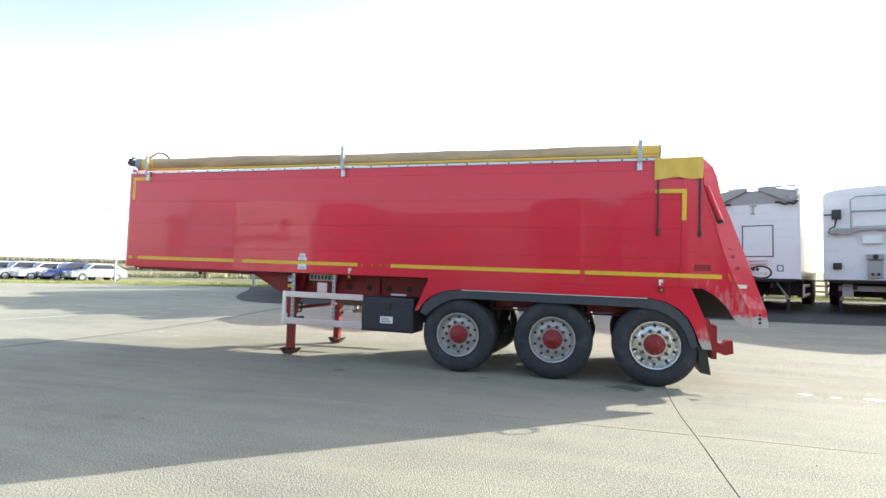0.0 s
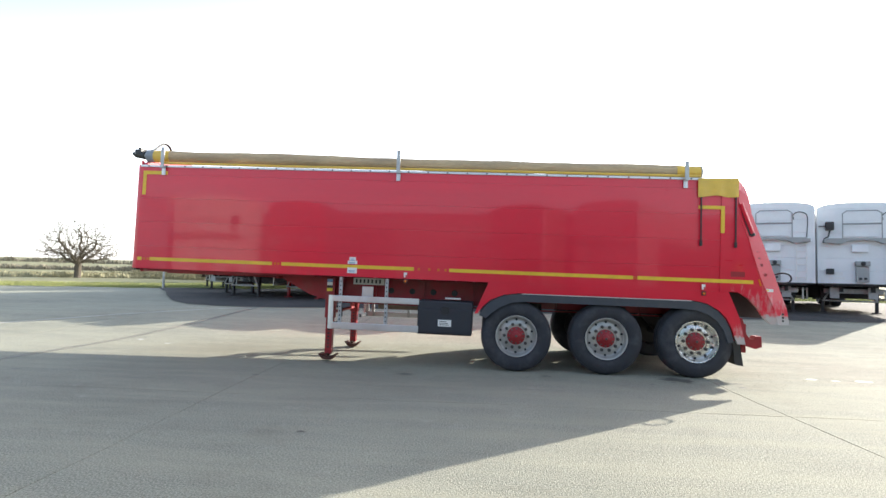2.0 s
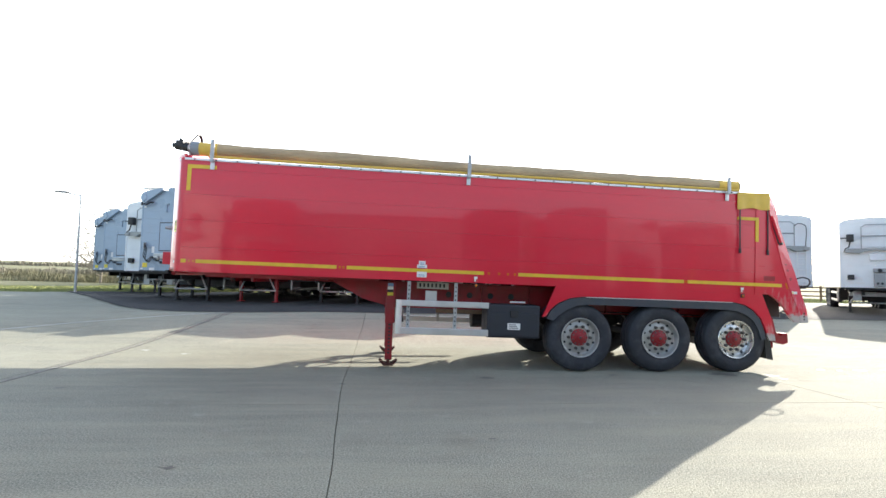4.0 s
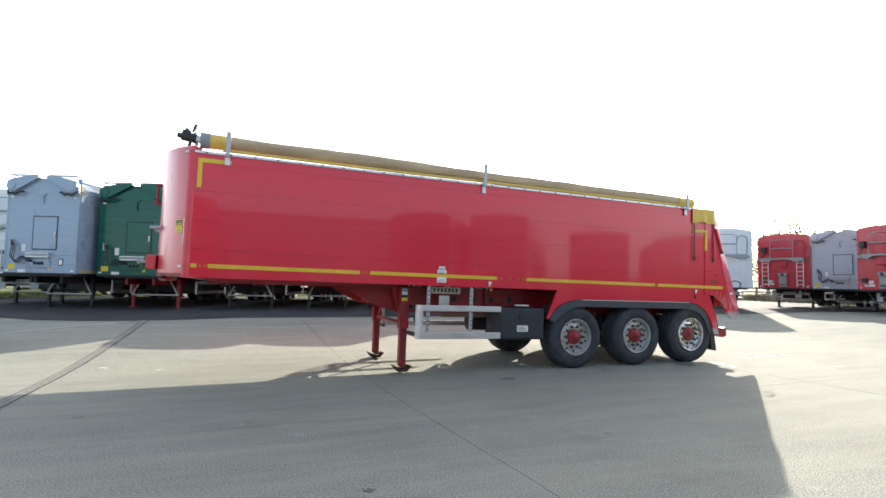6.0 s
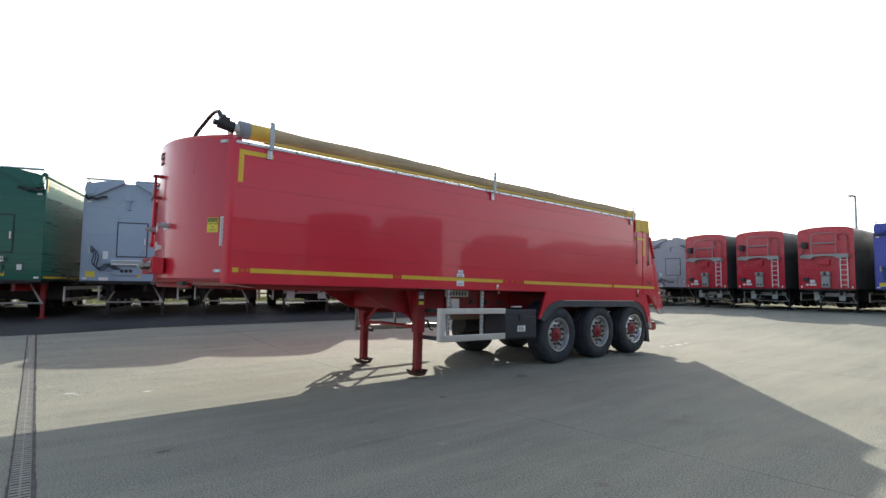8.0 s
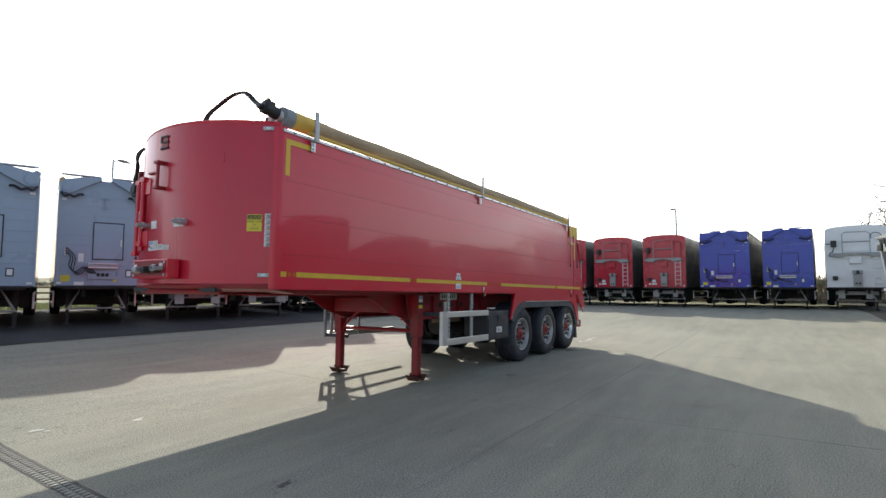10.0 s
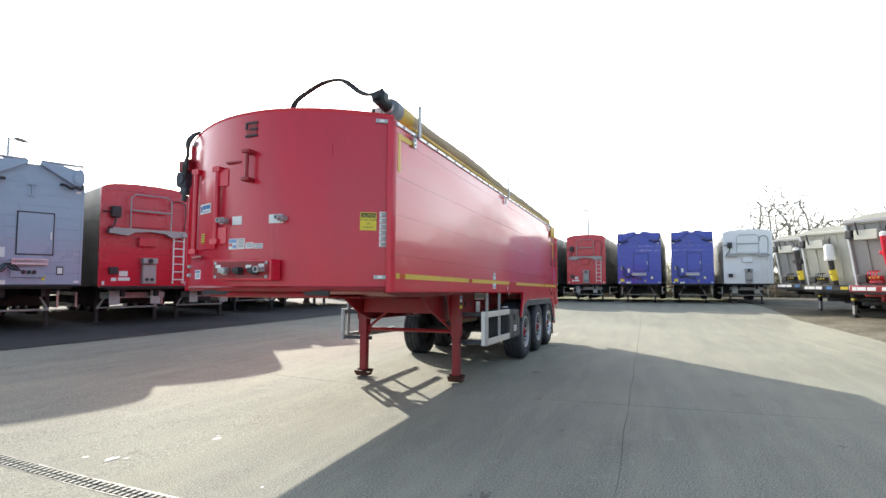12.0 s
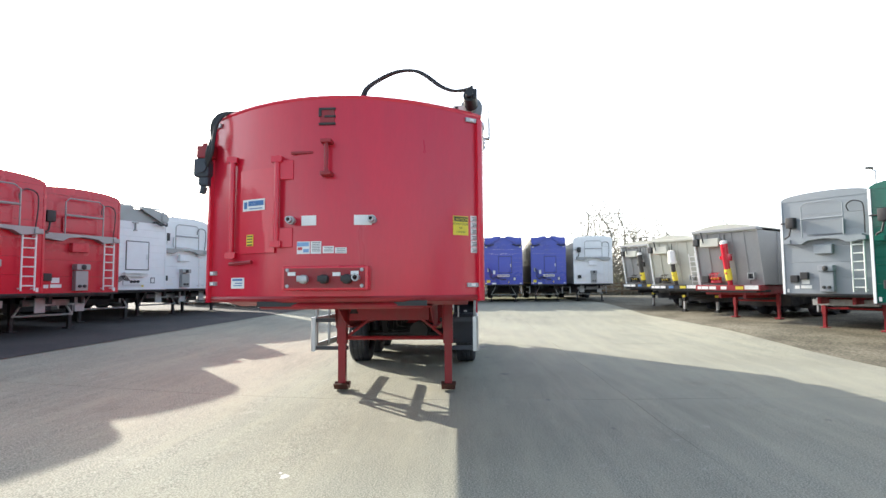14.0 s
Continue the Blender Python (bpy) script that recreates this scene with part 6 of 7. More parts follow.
    for k in range(4):
        tube(bm, [(0.04, 0.29 + k * 0.08, 1.36), (-0.06, 0.28 + k * 0.085, 1.42), (-0.04, 0.27 + k * 0.09, 1.56), (0.10, 0.27 + k * 0.09, 1.60)], 0.016, 6)
    block = part("valve_block", bm, ram_mat if ram_mat is RED_BG else STEEL_BLACK, t, "valve block with hose ends", smooth=True)
    for k in range(3):
        part("dial", lathe(bmesh.new(), [(0.0, 0.03), (0.035, 0.025), (0.035, 0.0)], pose(0.04, 0.30 + k * 0.11, 1.40, 0, -90), 10), LABEL_Y, block, "yellow coupling cap")
    # slack cable over the cover, pipe down the front
    part("cable", tube(bmesh.new(), flow([(0.05, -0.15, z1 + 0.26), (-0.02, -0.02, z1 + 0.38), (0.1, -0.3, z1 + 0.44), (0.3, -0.75, z1 + 0.36), (0.6, -1.05, z1 + 0.22)], 6), 0.016, 6), BLACK, t, "slack black cable", smooth=True)
    part("pipe", tube(bmesh.new(), [(0.10, 0.02, z1 - 0.06), (0.02, -0.01, z1 - 0.18), (0.02, -0.02, z1 - 0.55)], 0.02, 8), STEEL_BLACK, t, "dark pipe", smooth=True)
    bm = bmesh.new()
    for a, b, c, d in ((-0.94, -0.70, 1.36, 1.39), (-0.94, -0.70, 1.55, 1.58), (-0.94, -0.91, 1.39, 1.55), (-0.73, -0.70, 1.39, 1.55)):
        bx(bm, 0.18, 0.36, a, b, c, d, 0.008)
    holder = part("bracket", bm, GALV, t, "square open steel bracket")
    # black block painted in for the dark inside of the open bracket, no lamp
    part("lamp", box(0.26, 0.36, -0.91, -0.73, 1.39, 1.55, 0.02), BLACK, holder)
    part("lamp_box", box(0.10, 0.34, 0.70, 0.98, 1.26, 1.50, 0.03), BLACK, t, "black lamp box")
    part("front_beam", box(0.05, 0.42, -1.2, 1.2, 1.0, 1.18, 0.02), chassis_mat, t)
    part("side_beam", box(0.42, L - 0.5, -1.02, 1.02, 0.86, 1.16, 0.02), chassis_mat, t)
    for y, w, mt in ((1.04, 0.07, WHITE), (0.82, 0.13, WHITE), (0.52, 0.13, WHITE), (0.10, 0.11, BLUE_INK if chassis_mat is STEEL_BLACK else WHITE), (-0.48, 0.14, LABEL_Y), (-0.90, 0.24, WHITE)):
        part("sticker", box(0.042, 0.052, y - w, y + w, 1.04, 1.14 if w < 0.2 else 1.17), mt, t)
    # pale edge trim down the raked front
    part("edge_trim", plate([(0.33, z0 - 0.02), (0.38, z0 - 0.02), (0.02, z1), (-0.03, z1)], 1.16, 1.215), WHITE_BODY, t, "pale edge trim")
    if ram_mat is WHITE:
        bm = bmesh.new()
        for y in (-1.10, -0.82):
            tube(bm, [(0.26, y, 1.20), (0.03, y, 2.42)], 0.02, 8)
        lad = part("ladder", bm, WHITE, t, "white steel ladder", smooth=True)
        for k in range(6):
            x, z = 0.24 - 0.037 * k, 1.32 + 0.195 * k
            part("rung", tube(bmesh.new(), [(x, -1.10, z), (x, -0.82, z)], 0.017, 6), WHITE, lad)
    undercarriage(t, L, chassis_mat, chassis_mat, leg_x=2.1, high=1.04, guard=False, brace=False)
    # one dark box serves as frame and as the deep shade below
    part("underframe_shade", box(2.7, L - 0.6, -1.0, 1.0, 0.42, 0.98, 0.02), STEEL_BLACK, t, "dark box for the frame and the shade under the body")
    for sgn in (-1, 1) if chassis_mat is STEEL_BLACK else ():
        part("leg_sleeve", box(2.045, 2.155, sgn * 0.82 - 0.05, sgn * 0.82 + 0.05, 0.10, 0.62, 0.01), PALE_STEEL, t, "pale painted lower leg")
        part("leg_cap", box(2.02, 2.18, sgn * 0.82 - 0.07, sgn * 0.82 + 0.07, 0.62, 0.72, 0.01), LABEL_Y, t, "yellow band on the leg")
    return t


TALL, SLIM = 1.015, 0.91


def park(ob, x, y, turn, tall=1.0, wide=1.0):
    ob.matrix_world = pose(x, y, rise(x, y), 0, 0, turn) @ Matrix.Diagonal((1, wide, tall, 1))
    return ob


def park_copy(ob, x, y, turn, label="", tall=1.0, wide=1.0):
    c = copy_thing(ob, pose(x, y, rise(x, y), 0, 0, turn) @ Matrix.Diagonal((1, wide, tall, 1)))
    if label:
        c["label"] = label
    return c


TURN_A, TURN_B, TURN_C = 70, -3, -54
grey = park(floor_trailer("blue-grey walking-floor trailer with peaked front and door", GREY_BODY, GREY_BODY), -6.6, 11.4, TURN_A, TALL, 0.92)
park_copy(grey, -3.88, 11.3, TURN_A, tall=TALL, wide=0.92)
park_copy(grey, -12.15, 11.7, TURN_A, tall=TALL, wide=0.92)
park_copy(grey, -17.0, 18.9, TURN_A, tall=TALL, wide=0.92)
park_copy(grey, -19.3, 22.6, TURN_A, tall=TALL, wide=0.92)
park(floor_trailer("dark green walking-floor trailer on red landing legs", GREEN_BODY, GREEN_BODY, RED_DULL), -9.65, 11.5, TURN_A, TALL, 0.92)
white_floor = park(floor_trailer("white walking-floor trailer with grey peaked roller arms", WHITE_BODY, WHITE_BODY, frame_mat=ALU_PANEL), 5.2, 11.6, TURN_A)
white_lad = park(ladder_trailer("white bulk tipper with grey catwalk and a ladder", WHITE_BODY, WHITE_BODY, ALU_PANEL), 8.45, 11.7, TURN_A)
park_copy(white_lad, 11.2, 11.4, TURN_A)
park_copy(white_lad, 15.3, 11.0, 50)
park_copy(white_lad, -13.75, 14.4, TURN_A)
park_copy(white_lad, -26.0, 38.0, TURN_A)
red_lad = park(ladder_trailer("red bulk tipper with grey catwalk and white ladder", RED_BG, DARK_SIDE, ALU_PANEL), -1.15, 10.8, TURN_A, 0.985, 0.95)
park_copy(red_lad, 1.35, 10.6, TURN_A, tall=0.985, wide=0.95)
park_copy(red_lad, 19.2, 6.3, TURN_B, wide=SLIM)
park_copy(red_lad, 19.2, 3.7, TURN_B, wide=SLIM)
park_copy(red_lad, 19.2, 1.0, TURN_B, wide=SLIM)
park(ladder_trailer("red bulk tipper with two white ladders on its front", RED_BG, DARK_SIDE, ALU_PANEL, two=True), 20.4, 11.6, 14)
park(floor_trailer("lilac-grey walking-floor trailer, paint paled for glare, with dark couplings", LILAC_BODY, LILAC_BODY), 20.6, 8.9, 6)
blue = park(floor_trailer("deep blue walking-floor trailer with pale top strips", BLUE_BODY, DARK_SIDE, flat=True), 19.3, -1.85, TURN_B, 1.0, SLIM)
park_copy(blue, 19.5, -4.55, TURN_B, wide=SLIM)
park_copy(white_lad, 19.6, -7.2, TURN_B, wide=SLIM)
scoop = park(scoop_trailer("bare alloy aggregate tipper with black ram and chassis", ALLOY_BODY, STEEL_BLACK, STEEL_BLACK), 13.4, -8.0, -52, 1.0, 0.88)
park(scoop_trailer("pale alloy aggregate tipper with a white and yellow ram", CREAM, STEEL_BLACK, WHITE), 9.8, -8.12, -52, 1.0, 0.88)
park(scoop_trailer("alloy aggregate tipper with red ram on red chassis", ALLOY_BODY, RED_DULL, RED_BG), 5.75, -8.32, -52, 1.0, 0.88)
park(ladder_trailer("grey bulk tipper with ladder standing on red chassis", MID_GREY, MID_GREY, MID_GREY, RED_DULL, brace=False), 2.05, -9.2, TURN_C, 0.95, 0.86)
park(ladder_trailer("green bulk tipper with green catwalk beside the gravel", GREEN_BODY, GREEN_BODY, GREEN_BODY, RED_DULL, brace=False), -0.8, -9.5, TURN_C, 0.96, 0.86)
park_copy(white_lad, -11.0, -8.9, -90, "white bulk tipper at the end of the row on the gravel")
park_copy(red_lad, -8.35, -9.7, -88, "red bulk tipper parked nose out on the gravel", wide=0.86)
park_copy(grey, -13.9, -9.5, -91, tall=TALL, wide=0.92)


# ---- lamps, fence, cars, trees, hedges ----
def street_lamp(x, y, h, turn, arm=0.55, thick=1.0):
    t = thing("street_lamp", "tall galvanised yard lamp post with a flat lantern", "lamp post", "yard lamps", m=pose(x, y, rise(x, y) - 0.05, 0, 0, turn))
    part("mast", tube(bmesh.new(), [(0, 0, 0), (0, 0, h * 0.5), (0, 0, h)], [0.062 * thick, 0.052 * thick, 0.04 * thick], 12), GALV, t, smooth=True)
    part("arm", tube(bmesh.new(), [(0, 0, h - 0.06), (arm - 0.2, 0, h + 0.03)], 0.03, 8), GALV, t)
    bm = lathe(bmesh.new(), [(0.0, 0.07), (0.12, 0.05), (0.17, 0.0), (0.15, -0.035), (0.0, -0.04)], Matrix.Translation((arm, 0, h + 0.05)) @ Matrix.Diagonal((1.9, 0.9, 1, 1)), 16)
    part("lantern", bm, ALU_PANEL, t, "flat oval lantern", smooth=True)


street_lamp(28.4, 1.75, 6.45, 150, 0.25, 1.5)
street_lamp(-0.2, 19.0, 6.4, 20)
street_lamp(14.0, -19.5, 6.6, 120)
street_lamp(-33.2, 22.2, 5.3, 215, 0.65)
street_lamp(-19.0, 19.0, 4.75, 211, 0.75)


def fence_run(x0, y0, x1, y1):
    n = int(math.hypot(x1 - x0, y1 - y0) / 1.8)
    f = thing("fence", "weathered post and rail timber fence", "fence")
    a = math.degrees(math.atan2(y1 - y0, x1 - x0))
    post = rail = None
    for k in range(n + 1):
        x, y = x0 + (x1 - x0) * k / n, y0 + (y1 - y0) * k / n
        if post is None:
            ob = part("post", box(-0.06, 0.06, -0.06, 0.06, -0.1, 1.25, 0.01), TIMBER, f)
            post = ob.data
        else:
            ob = new("post", post)
            ob.parent = f
        ob.matrix_basis = pose(x, y, rise(x, y) - 0.1, 0, 0, a)
        if k < n:
            for z in (0.45, 0.80, 1.12):
                if rail is None:
                    ob = part("rail", box(0.0, 1.82, -0.085, -0.06, -0.05, 0.05, 0.006), TIMBER, f)
                    rail = ob.data
                else:
                    ob = new("rail", rail)
                    ob.parent = f
                ob.matrix_basis = pose(x, y, rise(x, y) + z - 0.1, 0, 0, a)
    return f


fence_run(35.5, -26, 35.5, 30)
fence_run(35.5, 30, -10, 31)


def car(label, paint, x, y, turn, tall=1.45, length=4.2):
    t = thing("parked_car", label, "car", "cars on the verge", m=pose(x, y, rise(x, y) - 0.1, 0, 0, turn))
    h = tall
    low = [(-0.5, 0.30), (-0.5, 0.62), (-0.47, 0.74), (-0.26, 0.92), (-0.20, 0.95), (0.36, 0.98), (0.47, 0.92), (0.5, 0.70), (0.5, 0.30)]
    bm = bmesh.new()
    prev = None
    for k, (yy, sh) in enumerate(((-0.86, 0.96), (-0.80, 1.0), (0.80, 1.0), (0.86, 0.96))):
        cur = [bm.verts.new((u * length * sh, yy, w if w < 0.5 else w * (0.97 if sh < 1 else 1.0))) for u, w in low]
        if prev:
            bridge(bm, prev, cur)
        else:
            bm.faces.new(cur)
        prev = cur
    bm.faces.new(list(reversed(prev)))
    body = part("body", bm, paint, t, smooth=True)
    cabin = [(-0.24, 0.94), (-0.10, h - 0.06), (0.0, h), (0.22, h - 0.02), (0.32, h - 0.14), (0.42, 0.96)]
    bm = bmesh.new()
    a = [bm.verts.new((u * length, -0.80 + 0.16 * max(0, (w - 0.95) / 0.5), w)) for u, w in cabin]
    b = [bm.verts.new((u * length, 0.80 - 0.16 * max(0, (w - 0.95) / 0.5), w)) for u, w in cabin]
    bm.faces.new(a), bm.faces.new(list(reversed(b)))
    bridge(bm, a, b)
    part("roof", bm, paint, t, smooth=True)
    bm = bmesh.new()
    for sgn in (-1, 1):
        pts = [(-0.20, 0.98), (-0.095, h - 0.11), (0.21, h - 0.10), (0.36, 0.98)]
        vs = [bm.verts.new((u * length, sgn * (0.81 - 0.155 * max(0, (w - 0.95) / 0.5)), w)) for u, w in pts]
        bm.faces.new(vs)
    vs = [bm.verts.new(p) for p in ((-0.232 * length, -0.72, 0.99), (-0.232 * length, 0.72, 0.99), (-0.113 * length, 0.60, h - 0.09), (-0.113 * length, -0.60, h - 0.09))]
    bm.faces.new(vs)
    part("window", bm, GLASSY, t, "dark glass")
    for sgn in (-1, 1):
        part("headlight", box(-0.487 * length, -0.44 * length, min(sgn * 0.50, sgn * 0.80), max(sgn * 0.50, sgn * 0.80), 0.64, 0.76, 0.03), WHITE, t)
        for u in (-0.31, 0.30):
            m = pose(u * length, sgn * 0.80, 0.31, -90 * sgn)
            w = part("wheel", lathe(bmesh.new(), [(0.0, -0.1), (0.30, -0.1), (0.315, 0.0), (0.30, 0.08), (0.21, 0.09)], m, 20), RUBBER, t, smooth=True)
            part("rim", lathe(bmesh.new(), [(0.21, 0.085), (0.17, 0.05), (0.05, 0.06), (0.0, 0.065)], m, 14), RIM, w, smooth=True)
    part("number_plate", box(-0.505 * length, -0.495 * length, -0.26, 0.26, 0.44, 0.55), WHITE, t)
    return t


CAR_BLACK = mat("black_car_paint", (0.015, 0.016, 0.02), 0.12, coat=0.8, vary=0.05)
CAR_WHITE = mat("white_car_paint", (0.75, 0.76, 0.78), 0.2, coat=0.6, vary=0.03)
CAR_BLUE = mat("dark_blue_car_paint", (0.015, 0.03, 0.14), 0.15, coat=0.8, vary=0.05)
CAR_PALE = mat("pale_blue_car_paint", (0.30, 0.42, 0.60), 0.2, coat=0.8, vary=0.05)
CAR_SILVER = mat("silver_car_paint", (0.45, 0.48, 0.48), 0.25, metal=0.4, coat=0.6, vary=0.05)
for k, (lab, pt, hh) in enumerate((("red hatchback parked on the far verge", RED_BG, 1.4), ("black saloon parked on the far verge", CAR_BLACK, 1.42), ("pale blue hatchback parked on the far verge", CAR_PALE, 1.48), ("silver estate car parked on the far verge", CAR_SILVER, 1.5), ("white hatchback parked on the far verge", CAR_WHITE, 1.45), ("dark blue saloon parked on the far verge", CAR_BLUE, 1.45), ("silver hatchback at the end of the far row", CAR_SILVER, 1.4))):
    car(lab, pt, -50.9 + 1.95 * k, 22.0 + 0.6 * k, 75, hh)


def bare_tree(name, label, x, y, h, width, seed, trunk=0.3, twig=0.012, goals=1100, step=0.32, bole=0.2, bark=BARK, knots=0.35, limbs=7, droop=0.3, twiggy=0.4, tips=3):
    """Leafless tree: winding limbs leave a short bole, and boughs grow from them towards goals spread through a dome, thinning from fork to fork, with twigs at every tip."""
    rng = np.random.default_rng(seed)
    rnd = random.Random(seed)
    t = thing(name, label, "tree", m=pose(x, y, rise(x, y) - 0.25))
    # goals in the dome, more of them near its skin
    d = rng.normal(size=(goals, 3))
    d /= np.linalg.norm(d, axis=1)[:, None]
    rad = rng.random(goals) ** 0.42
    zc = h * (bole + 0.20)
    zu, zd = h - zc, h * 0.2
    want = np.stack([d[:, 0] * rad * width / 2, d[:, 1] * rad * width / 2, zc + d[:, 2] * rad * np.where(d[:, 2] > 0, zu, zd)], 1)
    want *= 1 + 0.06 * rng.normal(size=(goals, 1))
    nodes, parent = [np.array([0.0, 0.0, 0.0])], [-1]
    while nodes[-1][2] < h * bole:
        nodes.append(nodes[-1] + np.array([rnd.gauss(0, 0.04), rnd.gauss(0, 0.04), 1.0]) * step)
        parent.append(len(nodes) - 2)
    top = len(nodes) - 1
    for k in range(limbs):
        a = 6.283 * (k + rnd.uniform(-0.3, 0.3)) / limbs
        up = (1.3, 0.45, 0.8)[k % 3] + rnd.uniform(-0.1, 0.15)
        v = Vector((math.cos(a), math.sin(a), up)).normalized()
        q = max(1, top - (k % 3))
        for j in range(int(0.36 * width / step)):
            v = (v + Vector((rnd.gauss(0, knots), rnd.gauss(0, knots), rnd.gauss(-0.02 * droop, knots * 0.8)))).normalized()
            v = (v * 0.75 + 0.25 * Vector((math.cos(a), math.sin(a), up))).normalized()
            nodes.append(nodes[q] + np.array(v) * step)
            parent.append(q)
            q = len(nodes) - 1
    near = np.full(goals, 1e9)
    which = np.zeros(goals, int)
    live = np.ones(goals, bool)
    fresh = list(range(len(nodes)))
    for _ in range(110):
        pos = np.array([nodes[k] for k in fresh])
        dist = np.linalg.norm(want[:, None] - pos[None], axis=2)
        k = dist.argmin(1)
        m = dist[np.arange(goals), k]
        better = m < near
        near[better], which[better] = m[better], np.array(fresh)[k[better]]
        live &= near > step * 1.15
        if not live.any():
            break
        pull = {}
        for g in np.nonzero(live)[0]:
            v = want[g] - nodes[which[g]]
            pull.setdefault(which[g], []).append(v / np.linalg.norm(v))
        fresh = []
        for q, vs in pull.items():
            v = np.mean(vs, 0) + rng.normal(size=3) * knots
            v /= max(1e-6, np.linalg.norm(v))
            nodes.append(nodes[q] + v * step)
            parent.append(q)
            fresh.append(len(nodes) - 1)
    kids = collections.defaultdict(list)
    for k, p in enumerate(parent):
        if p >= 0:
            kids[p].append(k)
    area = [0.0] * len(nodes)
    for k in range(len(nodes) - 1, -1, -1):
        area[k] = sum(area[q] for q in kids[k]) if kids[k] else 1.0
    grow = math.log(trunk / twig) / math.log(area[0])
    r = [twig * a ** grow for a in area]
    tb, cb = bmesh.new(), bmesh.new()
    starts = [(0, 0)]
    while starts:
        a, b = starts.pop()
        line, rs, k = ([nodes[a]], [min(r[a], r[b] * 1.3)], b) if a != b else ([nodes[0]], [r[0] * 1.25], 1)
        while True:
            line.append(nodes[k])
            rs.append(r[k])
            ks = sorted(kids[k], key=lambda q: -area[q])
            starts += [(k, q) for q in ks[1:]]
            if not ks:
                end = Vector(nodes[k])
                back = (end - Vector(line[-2])).normalized()
                for _ in range(tips):
                    tw = (back + Vector((rnd.gauss(0, 0.45), rnd.gauss(0, 0.45), rnd.gauss(0.15, 0.35)))).normalized() * step * rnd.uniform(1.2, 2.0 + twiggy)
                    tube(cb, [end, end + tw * 0.55, end + tw + Vector((rnd.gauss(0, 0.05), rnd.gauss(0, 0.05), 0))], [twig, twig * 0.8, twig * 0.5], 3, cap=False)
                break
            k = ks[0]
        thick = max(rs) > trunk * 0.28
        tube(tb if thick else cb, line, rs, 8 if thick else 4, cap=False)
    part("trunk", tb, bark, t, smooth=True)
    part("crown", cb, bark, t, "bare twigs")
    return t


bare_tree("oak_tree", "bare spreading oak standing alone in the field", -45.5, 45.2, 7.0, 8.5, 8, 0.33, 0.017, 1900, 0.215, 0.25, OAK_BARK, 0.30, 9, 0.3, 1.0, 3)
bare_tree("bare_tree", "leafless tree behind the parked trailers", 38, -12.6, 9.0, 7.8, 9, 0.24, 0.028, 1150, 0.30, 0.22, BARK, 0.13, 12, 0.3, 1.4, 3)
bare_tree("bare_tree", "small leafless tree behind the parked trailers", 42, -18.0, 7.6, 7.6, 12, 0.18, 0.028, 850, 0.30, 0.2, BARK, 0.13, 10, 0.3, 1.4, 3)
for k, (x, y, h) in enumerate(((79, 49, 13.5), (83, 55, 15.0), (88, 62, 13.0))):
    bare_tree("bare_tree", "broad leafless tree beyond the boundary fence", x, y, h, 11.5, 21 + k, 0.3, 0.045, 1000, 0.45, 0.16)
bare_tree("bare_tree", "leafless tree beside the grass verge", -31.4, 46.0, 7.4, 6.2, 31, 0.13, 0.022, 800, 0.28, 0.16)
bare_tree("bare_tree", "thin leafless tree behind the parked trailers", 38, -5.0, 5.0, 4.0, 41, 0.08, 0.012, 350, 0.25, 0.16)
for k, (x, y, h) in enumerate(((36.5, -12.8, 4.2), (37.0, -10.2, 3.6), (36.8, -15.4, 3.4), (37.2, -18.0, 3.8))):
    bare_tree("shrub", "leafless shrub along the boundary fence", x, y, h, 3.8, 61 + k, 0.05, 0.010, 420, 0.2, 0.06)


def brush(name, label, x0, y0, x1, y1, depth, h, n, seed, material, size=0.35, slim=0.25):
    """A belt of hedge or reeds made of many small blades."""
    rnd = random.Random(seed)
    vs, fs = [], []
    L = math.hypot(x1 - x0, y1 - y0)
    nx, ny = -(y1 - y0) / L, (x1 - x0) / L
    for k in range(n):
        f, g = rnd.random(), rnd.uniform(-0.5, 0.5)
        x, y = x0 + (x1 - x0) * f + nx * depth * g, y0 + (y1 - y0) * f + ny * depth * g
        top = h * (0.55 + 0.45 * noise.noise(Vector((x * 0.16, y * 0.16, seed))) + 0.25 * noise.noise(Vector((x * 0.6, y * 0.6, seed))))
        z = rise(x, y) - 0.12 + max(0.1, top) * rnd.random() ** 0.7
        a = rnd.random() * 6.283
        s = size * rnd.uniform(0.5, 1.3)
        i = len(vs)
        vs += [(x - s * math.cos(a) * slim, y - s * math.sin(a) * slim, z - s), (x + s * math.cos(a) * slim, y + s * math.sin(a) * slim, z - s * 0.8), (x + s * rnd.uniform(-0.6, 0.6), y + s * rnd.uniform(-0.6, 0.6), z + s * 0.4)]
        fs.append((i, i + 1, i + 2))
    me = bpy.data.meshes.new(name)
    me.from_pydata(vs, [], fs)
    me.materials.append(material)
    return tagged(new(name, me), label, "vegetation", kind="stuff")


HEDGE = mat("winter_hedge", (0.24, 0.22, 0.165), 0.95, vary=0.4, scale=0.4)
THICKET = mat("winter_twigs", (0.20, 0.19, 0.115), 0.95, vary=0.3, scale=0.5)
REED = mat("dry_reeds", (0.36, 0.34, 0.22), 0.95, vary=0.3, scale=0.4)
TURF = mat("verge_grass", (0.30, 0.32, 0.12), 0.95, vary=0.3, scale=0.6)
brush("hedge", "brown winter hedge along the field", -170, 60, 60, 190, 4, 1.7, 26000, 3, HEDGE, 0.6)
brush("reeds", "tall dry reeds beside the verge", -95, 22, 0, 76, 7, 0.85, 38000, 5, REED, 0.33)
brush("thicket", "brown bushes at the edge of the field", -47, 54, -26, 47, 5, 1.5, 9000, 23, THICKET, 0.4, 0.06)
